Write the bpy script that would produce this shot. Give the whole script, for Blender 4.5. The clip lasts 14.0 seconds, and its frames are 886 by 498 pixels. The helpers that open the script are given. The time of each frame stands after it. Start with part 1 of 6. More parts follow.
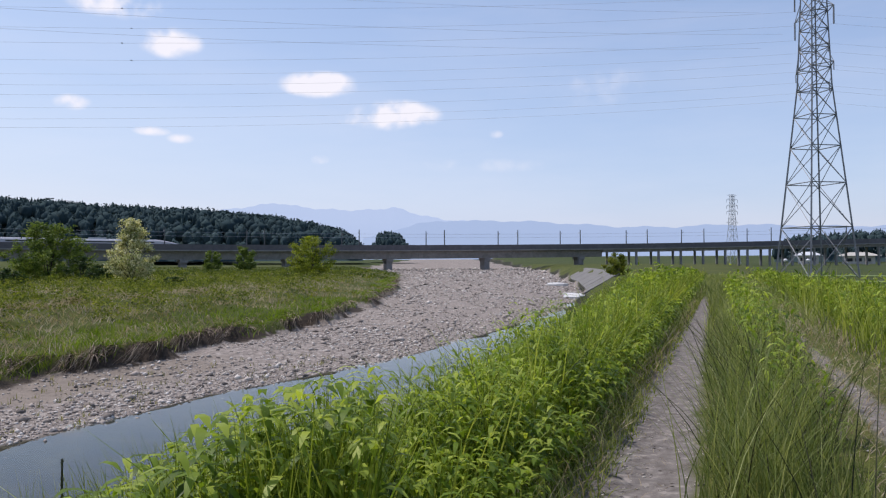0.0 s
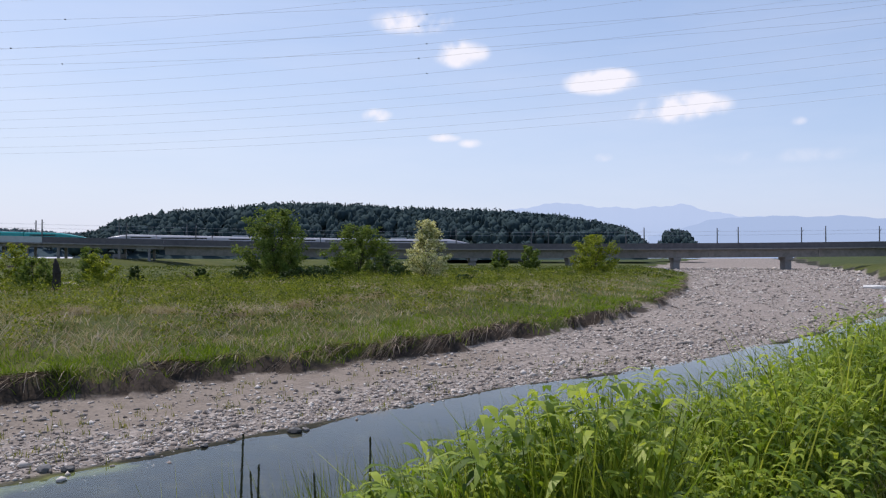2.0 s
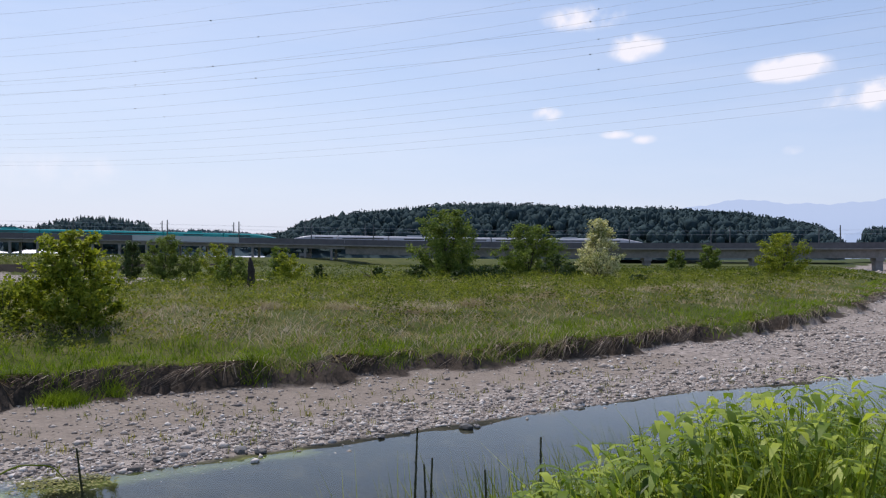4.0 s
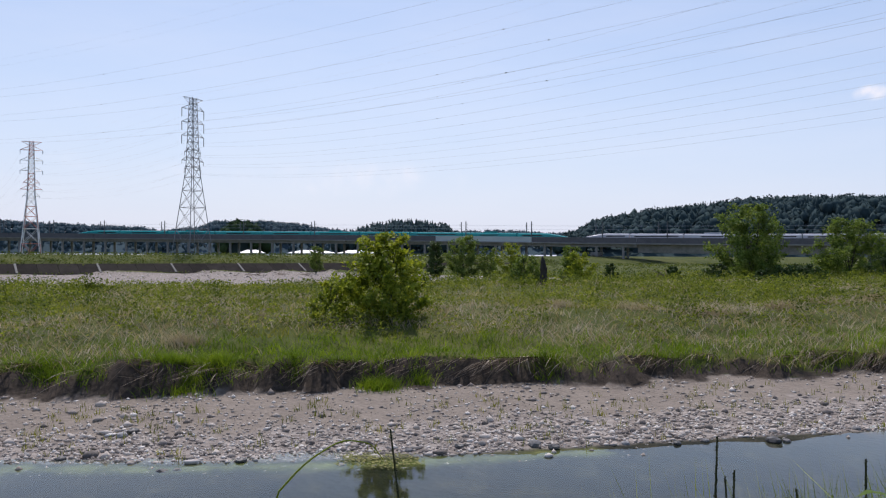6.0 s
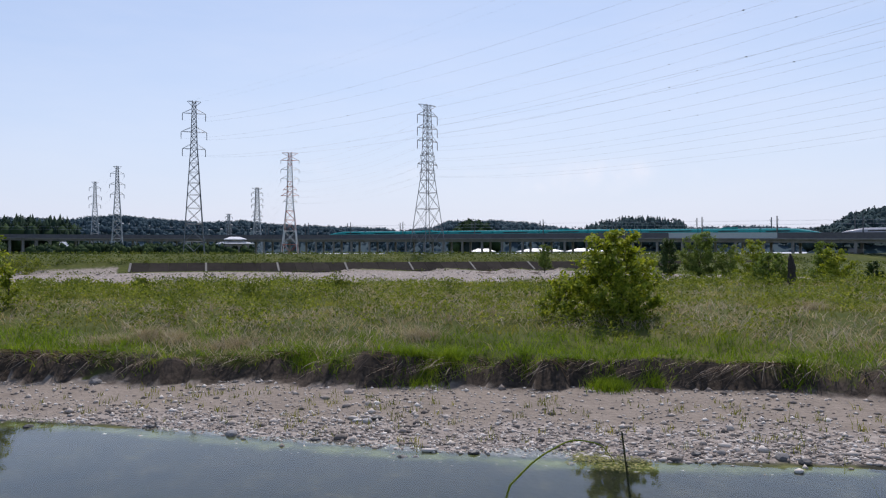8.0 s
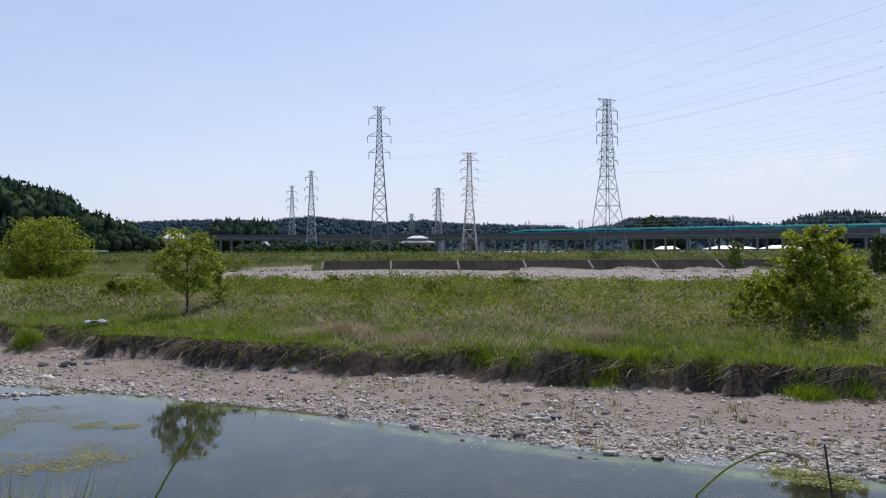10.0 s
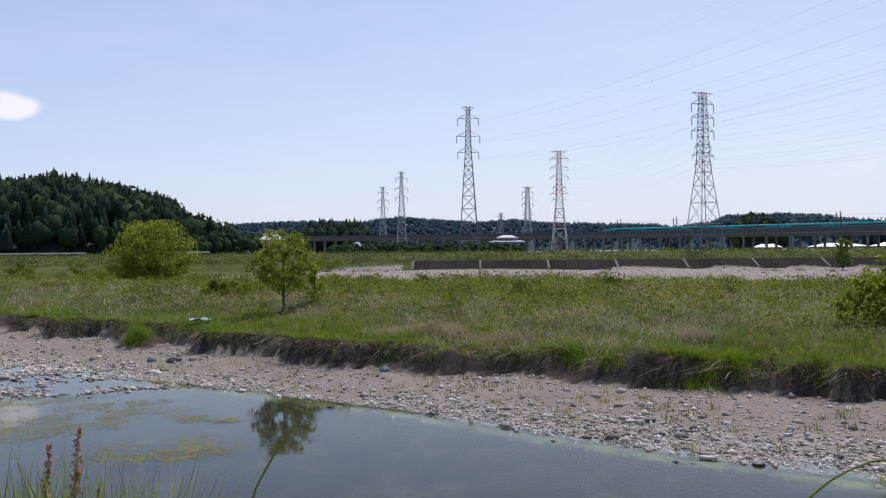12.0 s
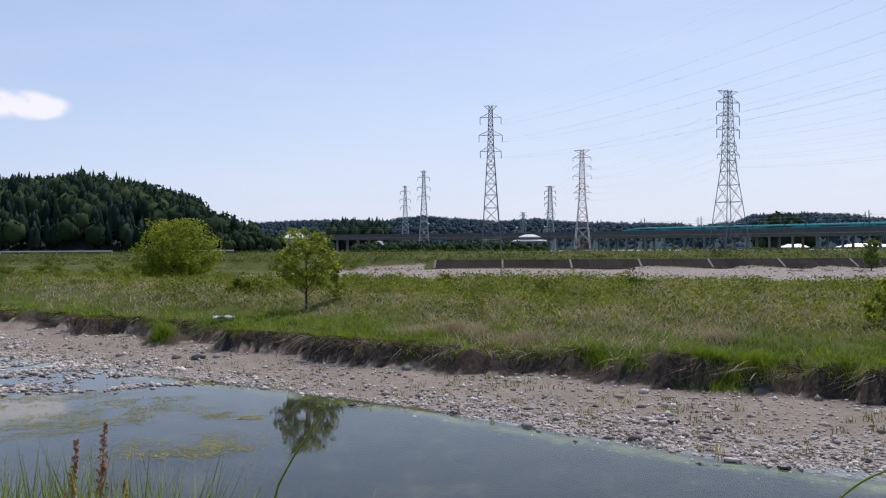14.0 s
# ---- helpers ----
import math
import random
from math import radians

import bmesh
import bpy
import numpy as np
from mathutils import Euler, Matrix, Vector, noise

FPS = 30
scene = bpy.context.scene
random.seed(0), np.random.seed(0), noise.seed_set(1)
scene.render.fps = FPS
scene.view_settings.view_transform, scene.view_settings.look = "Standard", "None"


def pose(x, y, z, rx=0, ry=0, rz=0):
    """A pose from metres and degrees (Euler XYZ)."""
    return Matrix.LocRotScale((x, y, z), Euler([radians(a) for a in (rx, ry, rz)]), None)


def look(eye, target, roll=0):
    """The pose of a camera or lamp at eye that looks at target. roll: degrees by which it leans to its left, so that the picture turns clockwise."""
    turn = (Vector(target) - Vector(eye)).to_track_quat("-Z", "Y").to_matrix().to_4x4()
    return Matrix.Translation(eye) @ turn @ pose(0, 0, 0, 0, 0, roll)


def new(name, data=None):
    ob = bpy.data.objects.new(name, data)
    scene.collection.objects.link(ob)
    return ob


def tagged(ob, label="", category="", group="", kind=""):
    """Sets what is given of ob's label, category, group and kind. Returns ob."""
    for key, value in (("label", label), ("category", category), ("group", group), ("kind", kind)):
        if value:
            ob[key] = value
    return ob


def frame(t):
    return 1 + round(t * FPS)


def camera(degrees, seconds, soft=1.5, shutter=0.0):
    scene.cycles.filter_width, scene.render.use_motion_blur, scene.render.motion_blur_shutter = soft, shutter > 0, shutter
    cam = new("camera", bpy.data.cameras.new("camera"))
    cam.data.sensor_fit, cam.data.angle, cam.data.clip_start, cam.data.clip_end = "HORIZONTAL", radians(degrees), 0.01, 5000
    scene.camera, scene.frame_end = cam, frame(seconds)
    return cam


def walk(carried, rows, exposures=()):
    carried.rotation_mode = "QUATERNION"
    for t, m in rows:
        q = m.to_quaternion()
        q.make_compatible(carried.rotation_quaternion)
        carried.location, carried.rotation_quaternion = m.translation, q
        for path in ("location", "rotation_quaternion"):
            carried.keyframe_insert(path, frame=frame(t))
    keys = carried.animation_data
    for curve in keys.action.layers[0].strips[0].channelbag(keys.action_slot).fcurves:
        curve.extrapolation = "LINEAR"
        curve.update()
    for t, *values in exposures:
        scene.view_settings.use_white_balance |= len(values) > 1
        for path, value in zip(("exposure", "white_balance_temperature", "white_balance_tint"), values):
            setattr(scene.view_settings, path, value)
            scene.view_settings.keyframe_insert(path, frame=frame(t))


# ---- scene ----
cam = camera(60.33, 14.0, soft=1.2)
walk(cam, [
    (0.0, pose(0, 0, 4, 90.97, 0.20, 0.00)),
    (0.5, pose(0, 0, 4, 90.88, 0.29, 7.39)),
    (1.0, pose(0, 0, 4, 90.87, 0.28, 12.21)),
    (1.5, pose(0, 0, 4, 90.88, 0.14, 17.13)),
    (2.0, pose(0, 0, 4, 90.91, 0.01, 21.06)),
    (4.5, pose(0, 0, 4, 90.85, -0.20, 38.06)),
    (5.0, pose(0, 0, 4, 90.83, -0.21, 43.45)),
    (5.5, pose(0, 0, 4, 90.74, -0.14, 49.96)),
    (6.0, pose(0, 0, 4, 90.72, -0.07, 55.44)),
    (6.5, pose(0, 0, 4, 90.70, -0.07, 59.13)),
    (7.0, pose(0, 0, 4, 90.70, 0.01, 63.39)),
    (7.5, pose(0, 0, 4, 90.64, 0.11, 68.46)),
    (8.0, pose(0, 0, 4, 90.60, 0.13, 72.50)),
    (8.5, pose(0, 0, 4, 90.58, 0.12, 76.64)),
    (9.0, pose(0, 0, 4, 90.55, 0.11, 79.93)),
    (11.5, pose(0, 0, 4, 90.50, 0.50, 91.86)),
    (12.0, pose(0, 0, 4, 90.51, 0.51, 92.57)),
    (12.5, pose(0, 0, 4, 90.51, 0.51, 93.23)),
    (13.0, pose(0, 0, 4, 90.51, 0.47, 93.67)),
    (13.5, pose(0, 0, 4, 90.51, 0.47, 93.98)),
    (14.0, pose(0, 0, 4, 90.45, 0.31, 94.23)),
], exposures=[(0.0, 0.0, 6450, 16.5), (14.0, 0.0, 6450, 16.5)])

# ---- light ----
SUN_YAW, SUN_ELEV = 66.0, 59.0
world = bpy.data.worlds.new("sky")
scene.world = world
world.use_nodes = True
wn, wl = world.node_tree.nodes, world.node_tree.links
wn.clear()


def wnode(kind, **values):
    n = wn.new(kind)
    for k, v in values.items():
        n.inputs[k].default_value = v
    return n


def wmath(op, a, b=None):
    n = wn.new("ShaderNodeMath")
    n.operation = op
    for i, v in enumerate((a, b)):
        if v is None:
            continue
        if isinstance(v, (int, float)):
            n.inputs[i].default_value = v
        else:
            wl.new(v, n.inputs[i])
    return n.outputs[0]


sky = wn.new("ShaderNodeTexSky")
sky.sky_type, sky.sun_disc = "NISHITA", False
sky.sun_elevation, sky.sun_rotation = radians(SUN_ELEV), radians(-SUN_YAW)
sky.air_density, sky.dust_density, sky.ozone_density = 1.25, 0.4, 2.6
way = wn.new("ShaderNodeTexCoord").outputs["Generated"]
wsep = wn.new("ShaderNodeSeparateXYZ")
wl.new(way, wsep.inputs[0])
yaw_out = wmath("ARCTAN2", wmath("MULTIPLY", wsep.outputs[0], -1.0), wsep.outputs[1])
elev_out = wmath("ARCSINE", wsep.outputs[2])
cloud_noise = wnode("ShaderNodeTexNoise", Scale=20.0, Detail=5.0, Roughness=0.5)
wl.new(way, cloud_noise.inputs["Vector"])
# cumulus puffs: yaw, elevation, half width, half height (degrees), thickness
PUFFS = [(22.9, 17.5, 3.3, 1.0, 1.0), (19.8, 15.3, 2.1, 1.05, 1.0), (9.1, 13.0, 2.9, 0.95, 1.0),
         (3.7, 10.9, 3.3, 1.15, 1.1), (6.9, 10.6, 2.0, 0.5, 0.6), (26.0, 10.8, 1.2, 0.55, 0.9), (20.9, 9.2, 1.3, 0.35, 0.7),
         (19.0, 8.8, 1.0, 0.38, 0.6), (9.2, 7.6, 0.8, 0.4, 0.45), (-3.9, 9.5, 0.7, 0.35, 0.45), (-10.8, 12.7, 5.0, 1.6, 0.33),
         (-3.0, 7.2, 8.0, 0.6, 0.28), (123.6, 10.0, 3.1, 1.0, 1.1), (62.0, 5.9, 10.0, 1.6, 0.3), (28.0, 20.5, 3.0, 1.2, 0.9),
         (108.0, 13.8, 1.6, 0.5, 0.25), (78.0, 6.4, 9.0, 1.2, 0.22)]
cover = None
for cy, ce, hw, hh, dens in PUFFS:
    dx = wmath("DIVIDE", wmath("SUBTRACT", yaw_out, radians(cy)), radians(hw) / math.cos(radians(ce)))
    dy = wmath("DIVIDE", wmath("SUBTRACT", elev_out, radians(ce)), radians(hh))
    r2 = wmath("ADD", wmath("MULTIPLY", dx, dx), wmath("MULTIPLY", dy, dy))
    fall = wmath("MULTIPLY", wmath("MAXIMUM", wmath("SUBTRACT", 1.5, r2), 0.0), dens)
    cover = fall if cover is None else wmath("MAXIMUM", cover, fall)
edge = wmath("MULTIPLY", cover, wmath("MULTIPLY", wmath("SUBTRACT", cloud_noise.outputs["Fac"], 0.30), 3.2))
alpha = wn.new("ShaderNodeMapRange")
alpha.interpolation_type = "SMOOTHSTEP"
alpha.inputs["From Min"].default_value, alpha.inputs["From Max"].default_value = 0.12, 1.05
alpha.inputs["To Max"].default_value = 0.92
wl.new(edge, alpha.inputs["Value"])
# thin high veil all over
veil_noise = wnode("ShaderNodeTexNoise", Scale=3.0, Detail=5.0, Roughness=0.6)
stretch = wn.new("ShaderNodeMapping")
stretch.inputs["Scale"].default_value = (1, 1, 5)
wl.new(way, stretch.inputs["Vector"])
wl.new(stretch.outputs[0], veil_noise.inputs["Vector"])
veil = wmath("MULTIPLY", wmath("MAXIMUM", wmath("SUBTRACT", veil_noise.outputs["Fac"], 0.35), 0.0), 0.35)
cover_all = wmath("MINIMUM", wmath("ADD", alpha.outputs[0], veil), 0.95)
cmix = wn.new("ShaderNodeMix")
cmix.data_type = "RGBA"
wl.new(cover_all, cmix.inputs[0])
# summer haze whitens the sky towards the horizon and towards the sun's side
glare = wmath("ADD", 0.5, wmath("MULTIPLY", wmath("COSINE", wmath("SUBTRACT", yaw_out, radians(SUN_YAW))), 0.5))
haze = wmath("MULTIPLY", wmath("POWER", 2.718, wmath("MULTIPLY", wmath("MAXIMUM", elev_out, 0.0), -3.2)), wmath("ADD", 0.30, wmath("MULTIPLY", glare, 0.62)))
hmix = wn.new("ShaderNodeMix")
hmix.data_type = "RGBA"
wl.new(haze, hmix.inputs[0])
wl.new(sky.outputs[0], hmix.inputs[6])
hue = wn.new("ShaderNodeMix")
hue.data_type = "RGBA"
wl.new(wmath("POWER", glare, 1.5), hue.inputs[0])
hue.inputs[6].default_value, hue.inputs[7].default_value = (3.0, 4.3, 8.1, 1), (5.3, 5.85, 7.2, 1)
wl.new(hue.outputs[2], hmix.inputs[7])
wl.new(hmix.outputs[2], cmix.inputs[6])
cmix.inputs[7].default_value = (7.4, 7.45, 7.8, 1)
background = wnode("ShaderNodeBackground", Strength=0.125)
wl.new(cmix.outputs[2], background.inputs[0])
wl.new(background.outputs[0], wn.new("ShaderNodeOutputWorld").inputs[0])

sun = new("sun", bpy.data.lights.new("sun", "SUN"))
sun.data.energy, sun.data.angle, sun.data.color = 3.4, radians(0.53), (1.0, 0.96, 0.9)
_d = Vector((-math.sin(radians(SUN_YAW)) * math.cos(radians(SUN_ELEV)), math.cos(radians(SUN_YAW)) * math.cos(radians(SUN_ELEV)), math.sin(radians(SUN_ELEV))))
sun.matrix_world = look(_d * 300, (0, 0, 0))


# ---- materials ----
def ramp(nt, fac, stops):
    r = nt.nodes.new("ShaderNodeValToRGB")
    while len(r.color_ramp.elements) < len(stops):
        r.color_ramp.elements.new(0.5)
    for e, (pos, col) in zip(r.color_ramp.elements, stops):
        e.position, e.color = pos, (*col, 1)
    nt.links.new(fac, r.inputs[0])
    return r.outputs[0]


def noise_tex(nt, vec, scale, detail=4.0, rough=0.6):
    n = nt.nodes.new("ShaderNodeTexNoise")
    n.inputs["Scale"].default_value, n.inputs["Detail"].default_value, n.inputs["Roughness"].default_value = scale, detail, rough
    nt.links.new(vec, n.inputs["Vector"])
    return n.outputs["Fac"]


def mixc(nt, fac, a, b, mode="MIX"):
    m = nt.nodes.new("ShaderNodeMix")
    m.data_type, m.blend_type = "RGBA", mode
    for i, v in ((0, fac), (6, a), (7, b)):
        if isinstance(v, (int, float)):
            m.inputs[i].default_value = v
        elif isinstance(v, tuple):
            m.inputs[i].default_value = (*v, 1)
        else:
            nt.links.new(v, m.inputs[i])
    return m.outputs[2]


def calc(nt, op, a, b=None, c=None):
    n = nt.nodes.new("ShaderNodeMath")
    n.operation = op
    for i, v in enumerate((a, b, c)):
        if v is None:
            continue
        if isinstance(v, (int, float)):
            n.inputs[i].default_value = v
        else:
            nt.links.new(v, n.inputs[i])
    return n.outputs[0]


def bump(nt, bsdf, height, strength, dist):
    b = nt.nodes.new("ShaderNodeBump")
    b.inputs["Strength"].default_value, b.inputs["Distance"].default_value = strength, dist
    nt.links.new(height, b.inputs["Height"])
    nt.links.new(b.outputs[0], bsdf.inputs["Normal"])


def base_mat(name):
    m = bpy.data.materials.new(name)
    m.use_nodes = True
    nt = m.node_tree
    bsdf = nt.nodes["Principled BSDF"]
    return m, nt, bsdf


def surface(name, dark, light, scale, rough=0.8, metal=0.0, relief=0.3, dist=0.02, big=0.1, stain=None, random_value=0.0, gloss=0.3):
    """Two scales of noise in world metres, relief, and an optional stain colour."""
    m, nt, bsdf = base_mat(name)
    pos = nt.nodes.new("ShaderNodeNewGeometry").outputs["Position"]
    fine, broad = noise_tex(nt, pos, scale, 6), noise_tex(nt, pos, scale * big, 3)
    col = ramp(nt, calc(nt, "ADD", calc(nt, "MULTIPLY", fine, 0.6), calc(nt, "MULTIPLY", broad, 0.4)), [(0.32, dark), (0.68, light)])
    if stain:
        col = mixc(nt, calc(nt, "MULTIPLY", calc(nt, "MAXIMUM", calc(nt, "SUBTRACT", noise_tex(nt, pos, scale * 0.35, 5), 0.5), 0.0), 3.0), col, stain)
    if random_value:
        rnd = nt.nodes.new("ShaderNodeObjectInfo").outputs["Random"]
        col = mixc(nt, calc(nt, "MULTIPLY", rnd, random_value), col, (0.0, 0.0, 0.0))
    nt.links.new(col, bsdf.inputs["Base Color"])
    bsdf.inputs["Roughness"].default_value, bsdf.inputs["Metallic"].default_value = rough, metal
    bsdf.inputs["Specular IOR Level"].default_value = gloss
    if relief:
        bump(nt, bsdf, fine, relief, dist)
    return m


def leaf_mat(name, stops, translucent=0.35, rough=0.5, patch=0.05, gloss=0.2, own=0.55):
    """Thin leaves: every leaf its own tone, broad patches over the plants, light coming through."""
    m, nt, bsdf = base_mat(name)
    geo = nt.nodes.new("ShaderNodeNewGeometry")
    rnd = geo.outputs["Random Per Island"]
    broad = calc(nt, "ADD", calc(nt, "MULTIPLY", calc(nt, "SUBTRACT", noise_tex(nt, geo.outputs["Position"], patch, 4), 0.5), 1.7), 0.5)
    fac = calc(nt, "ADD", calc(nt, "MULTIPLY", rnd, own), calc(nt, "MULTIPLY", broad, 1.0 - own))
    col = ramp(nt, fac, stops)
    nt.links.new(col, bsdf.inputs["Base Color"])
    bsdf.inputs["Roughness"].default_value = rough
    bsdf.inputs["Specular IOR Level"].default_value = gloss
    tr = nt.nodes.new("ShaderNodeBsdfTranslucent")
    nt.links.new(mixc(nt, 1.0, col, (1.0, 1.0, 0.55), "MULTIPLY"), tr.inputs[0])
    mx = nt.nodes.new("ShaderNodeMixShader")
    mx.inputs[0].default_value = translucent
    nt.links.new(bsdf.outputs[0], mx.inputs[1])
    nt.links.new(tr.outputs[0], mx.inputs[2])
    nt.links.new(mx.outputs[0], nt.nodes["Material Output"].inputs[0])
    return m


M_LUSH = leaf_mat("lush_herb", [(0.18, (0.06, 0.11, 0.010)), (0.45, (0.20, 0.30, 0.024)), (0.78, (0.50, 0.58, 0.09))], 0.5, 0.48, patch=0.7, gloss=0.3)
M_BLADE = leaf_mat("green_blade", [(0.2, (0.095, 0.135, 0.018)), (0.5, (0.22, 0.28, 0.032)), (0.8, (0.48, 0.50, 0.12))], 0.54)
M_MEADOW = leaf_mat("meadow_blade", [(0.16, (0.075, 0.088, 0.016)), (0.40, (0.165, 0.18, 0.030)), (0.60, (0.27, 0.265, 0.055)), (0.82, (0.45, 0.37, 0.17))], 0.46, patch=0.55, own=0.22, gloss=0.1)
M_FRESH = leaf_mat("fresh_grass", [(0.2, (0.065, 0.115, 0.010)), (0.5, (0.16, 0.245, 0.018)), (0.8, (0.31, 0.39, 0.04))], 0.46, patch=0.8, own=0.35, gloss=0.12)
M_DRY = leaf_mat("dry_grass", [(0.2, (0.27, 0.205, 0.14)), (0.5, (0.44, 0.36, 0.265)), (0.85, (0.62, 0.53, 0.42))], 0.3, 0.8, patch=0.5, own=0.4, gloss=0.1)
M_ROOT = leaf_mat("dead_root", [(0.26, (0.035, 0.024, 0.017)), (0.46, (0.10, 0.072, 0.050)), (0.62, (0.31, 0.235, 0.17)), (0.80, (0.58, 0.47, 0.36))], 0.08, 0.9, patch=1.4, own=0.7, gloss=0.1)
M_TUFT = leaf_mat("grey_green_blade", [(0.2, (0.11, 0.145, 0.038)), (0.5, (0.235, 0.28, 0.08)), (0.8, (0.47, 0.47, 0.21))], 0.48, gloss=0.25)
M_PLUME = leaf_mat("dark_plume", [(0.2, (0.03, 0.035, 0.02)), (0.6, (0.06, 0.065, 0.03)), (0.9, (0.12, 0.11, 0.06))], 0.1, 0.8)
M_WEED = leaf_mat("weed_leaf", [(0.18, (0.050, 0.075, 0.012)), (0.45, (0.145, 0.18, 0.026)), (0.62, (0.25, 0.28, 0.045)), (0.82, (0.40, 0.40, 0.10))], 0.46, patch=0.8, own=0.22, gloss=0.08)
M_TREE = leaf_mat("tree_leaf", [(0.2, (0.065, 0.11, 0.024)), (0.5, (0.15, 0.215, 0.046)), (0.8, (0.30, 0.36, 0.11))], 0.46, patch=0.5, own=0.4, gloss=0.12)
M_TREE_YELLOW = leaf_mat("yellow_green_leaf", [(0.2, (0.11, 0.155, 0.014)), (0.5, (0.24, 0.295, 0.028)), (0.8, (0.46, 0.47, 0.07))], 0.48, patch=1.2, own=0.5, gloss=0.2)
M_TREE_DARK = leaf_mat("dark_leaf", [(0.2, (0.03, 0.055, 0.015)), (0.55, (0.055, 0.095, 0.025)), (0.85, (0.10, 0.15, 0.045))], 0.25, patch=0.3)
M_BLOSSOM = leaf_mat("pale_blossom", [(0.2, (0.16, 0.21, 0.05)), (0.4, (0.42, 0.43, 0.2)), (0.7, (0.85, 0.80, 0.56))], 0.4, patch=0.5)
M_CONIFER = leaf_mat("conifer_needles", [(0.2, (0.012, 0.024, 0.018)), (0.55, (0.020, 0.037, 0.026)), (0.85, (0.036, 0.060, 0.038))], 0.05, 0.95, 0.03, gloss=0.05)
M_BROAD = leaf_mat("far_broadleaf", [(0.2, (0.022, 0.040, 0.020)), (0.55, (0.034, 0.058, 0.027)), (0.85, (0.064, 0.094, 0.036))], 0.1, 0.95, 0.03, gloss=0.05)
# Blue distance haze is mixed into the leaf colour of the far woods.
M_HAZY_WOOD = leaf_mat("hazy_far_wood", [(0.2, (0.034, 0.056, 0.062)), (0.55, (0.042, 0.067, 0.071)), (0.85, (0.054, 0.082, 0.082))], 0.05, 0.95, 0.02, gloss=0.05)
# Stronger haze in the canopy colour of the furthest ridges.
M_HAZY_RIDGE = leaf_mat("hazy_ridge_canopy", [(0.2, (0.050, 0.080, 0.098)), (0.55, (0.058, 0.090, 0.107)), (0.85, (0.068, 0.102, 0.116))], 0.05, 0.95, 0.02, gloss=0.05)
M_ROUGH = leaf_mat("rough_leaf", [(0.25, (0.045, 0.068, 0.014)), (0.5, (0.095, 0.128, 0.024)), (0.75, (0.18, 0.20, 0.05))], 0.4, patch=0.12, own=0.35, gloss=0.08)
M_RUST = leaf_mat("rusty_seed", [(0.2, (0.30, 0.13, 0.085)), (0.6, (0.46, 0.23, 0.15)), (0.9, (0.58, 0.35, 0.24))], 0.1, 0.9)
M_PINK = leaf_mat("pale_pink_twig", [(0.2, (0.22, 0.14, 0.11)), (0.8, (0.42, 0.28, 0.22))], 0.1, 0.9)
M_ALGAE = leaf_mat("algae", [(0.2, (0.13, 0.135, 0.035)), (0.55, (0.22, 0.215, 0.055)), (0.85, (0.34, 0.32, 0.10))], 0.1, 0.7, patch=0.9)
M_BARK = surface("bark", (0.025, 0.02, 0.016), (0.085, 0.07, 0.055), 30, 0.9, relief=0.6)
M_STUMP = surface("charred_wood", (0.02, 0.017, 0.015), (0.06, 0.05, 0.045), 14, 0.95, relief=0.8, dist=0.05)
M_CONCRETE = surface("viaduct_concrete", (0.20, 0.19, 0.19), (0.31, 0.30, 0.29), 0.9, 0.85, relief=0.2, stain=(0.15, 0.145, 0.14))
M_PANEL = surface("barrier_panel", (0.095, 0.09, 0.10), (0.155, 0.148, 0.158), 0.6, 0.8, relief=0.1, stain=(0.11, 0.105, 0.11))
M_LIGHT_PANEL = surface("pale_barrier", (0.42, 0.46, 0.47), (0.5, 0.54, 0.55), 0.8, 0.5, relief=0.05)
M_REVET = surface("revetment_concrete", (0.024, 0.020, 0.018), (0.050, 0.043, 0.038), 0.6, 0.95, relief=0.3, stain=(0.035, 0.034, 0.024), random_value=0.3, gloss=0.05)
M_RIB = surface("pale_concrete", (0.13, 0.122, 0.11), (0.22, 0.21, 0.195), 2.0, 0.85)
M_APRON = surface("chalky_concrete", (0.5, 0.49, 0.47), (0.7, 0.69, 0.66), 2.0, 0.9, relief=0.4)
M_STEEL = surface("galvanised_steel", (0.14, 0.15, 0.165), (0.24, 0.25, 0.27), 3.0, 0.55, 0.35, relief=0)
M_POLE = surface("dark_mast_steel", (0.07, 0.075, 0.08), (0.13, 0.135, 0.14), 3.0, 0.7, relief=0)
# Paler steel, used on the far towers.
M_STEEL_PALE = surface("pale_far_steel", (0.33, 0.35, 0.37), (0.45, 0.47, 0.49), 3.0, 0.55, 0.3, relief=0)
M_STEEL_WHITE = surface("white_steel_paint", (0.66, 0.65, 0.65), (0.8, 0.79, 0.79), 3.0, 0.45, relief=0)
M_STEEL_RED = surface("faded_red_paint", (0.42, 0.13, 0.10), (0.55, 0.2, 0.16), 3.0, 0.5, relief=0)
M_WIRE = surface("conductor", (0.40, 0.41, 0.45), (0.46, 0.47, 0.51), 3.0, 0.9, 0.0, relief=0)
M_WIRE_PALE = surface("bright_conductor", (0.60, 0.62, 0.66), (0.68, 0.70, 0.74), 3.0, 0.9, 0.0, relief=0)
M_TEAL = surface("teal_paint", (0.015, 0.27, 0.27), (0.02, 0.33, 0.325), 0.5, 0.25, relief=0)
M_WHITE = surface("white_paint", (0.72, 0.72, 0.72), (0.8, 0.8, 0.8), 0.5, 0.35, relief=0)
M_SILVER = surface("silver_grey_paint", (0.50, 0.49, 0.53), (0.60, 0.59, 0.62), 0.5, 0.35, relief=0)
M_PURPLE = surface("crimson_purple_paint", (0.20, 0.05, 0.12), (0.26, 0.07, 0.16), 0.5, 0.3, relief=0)
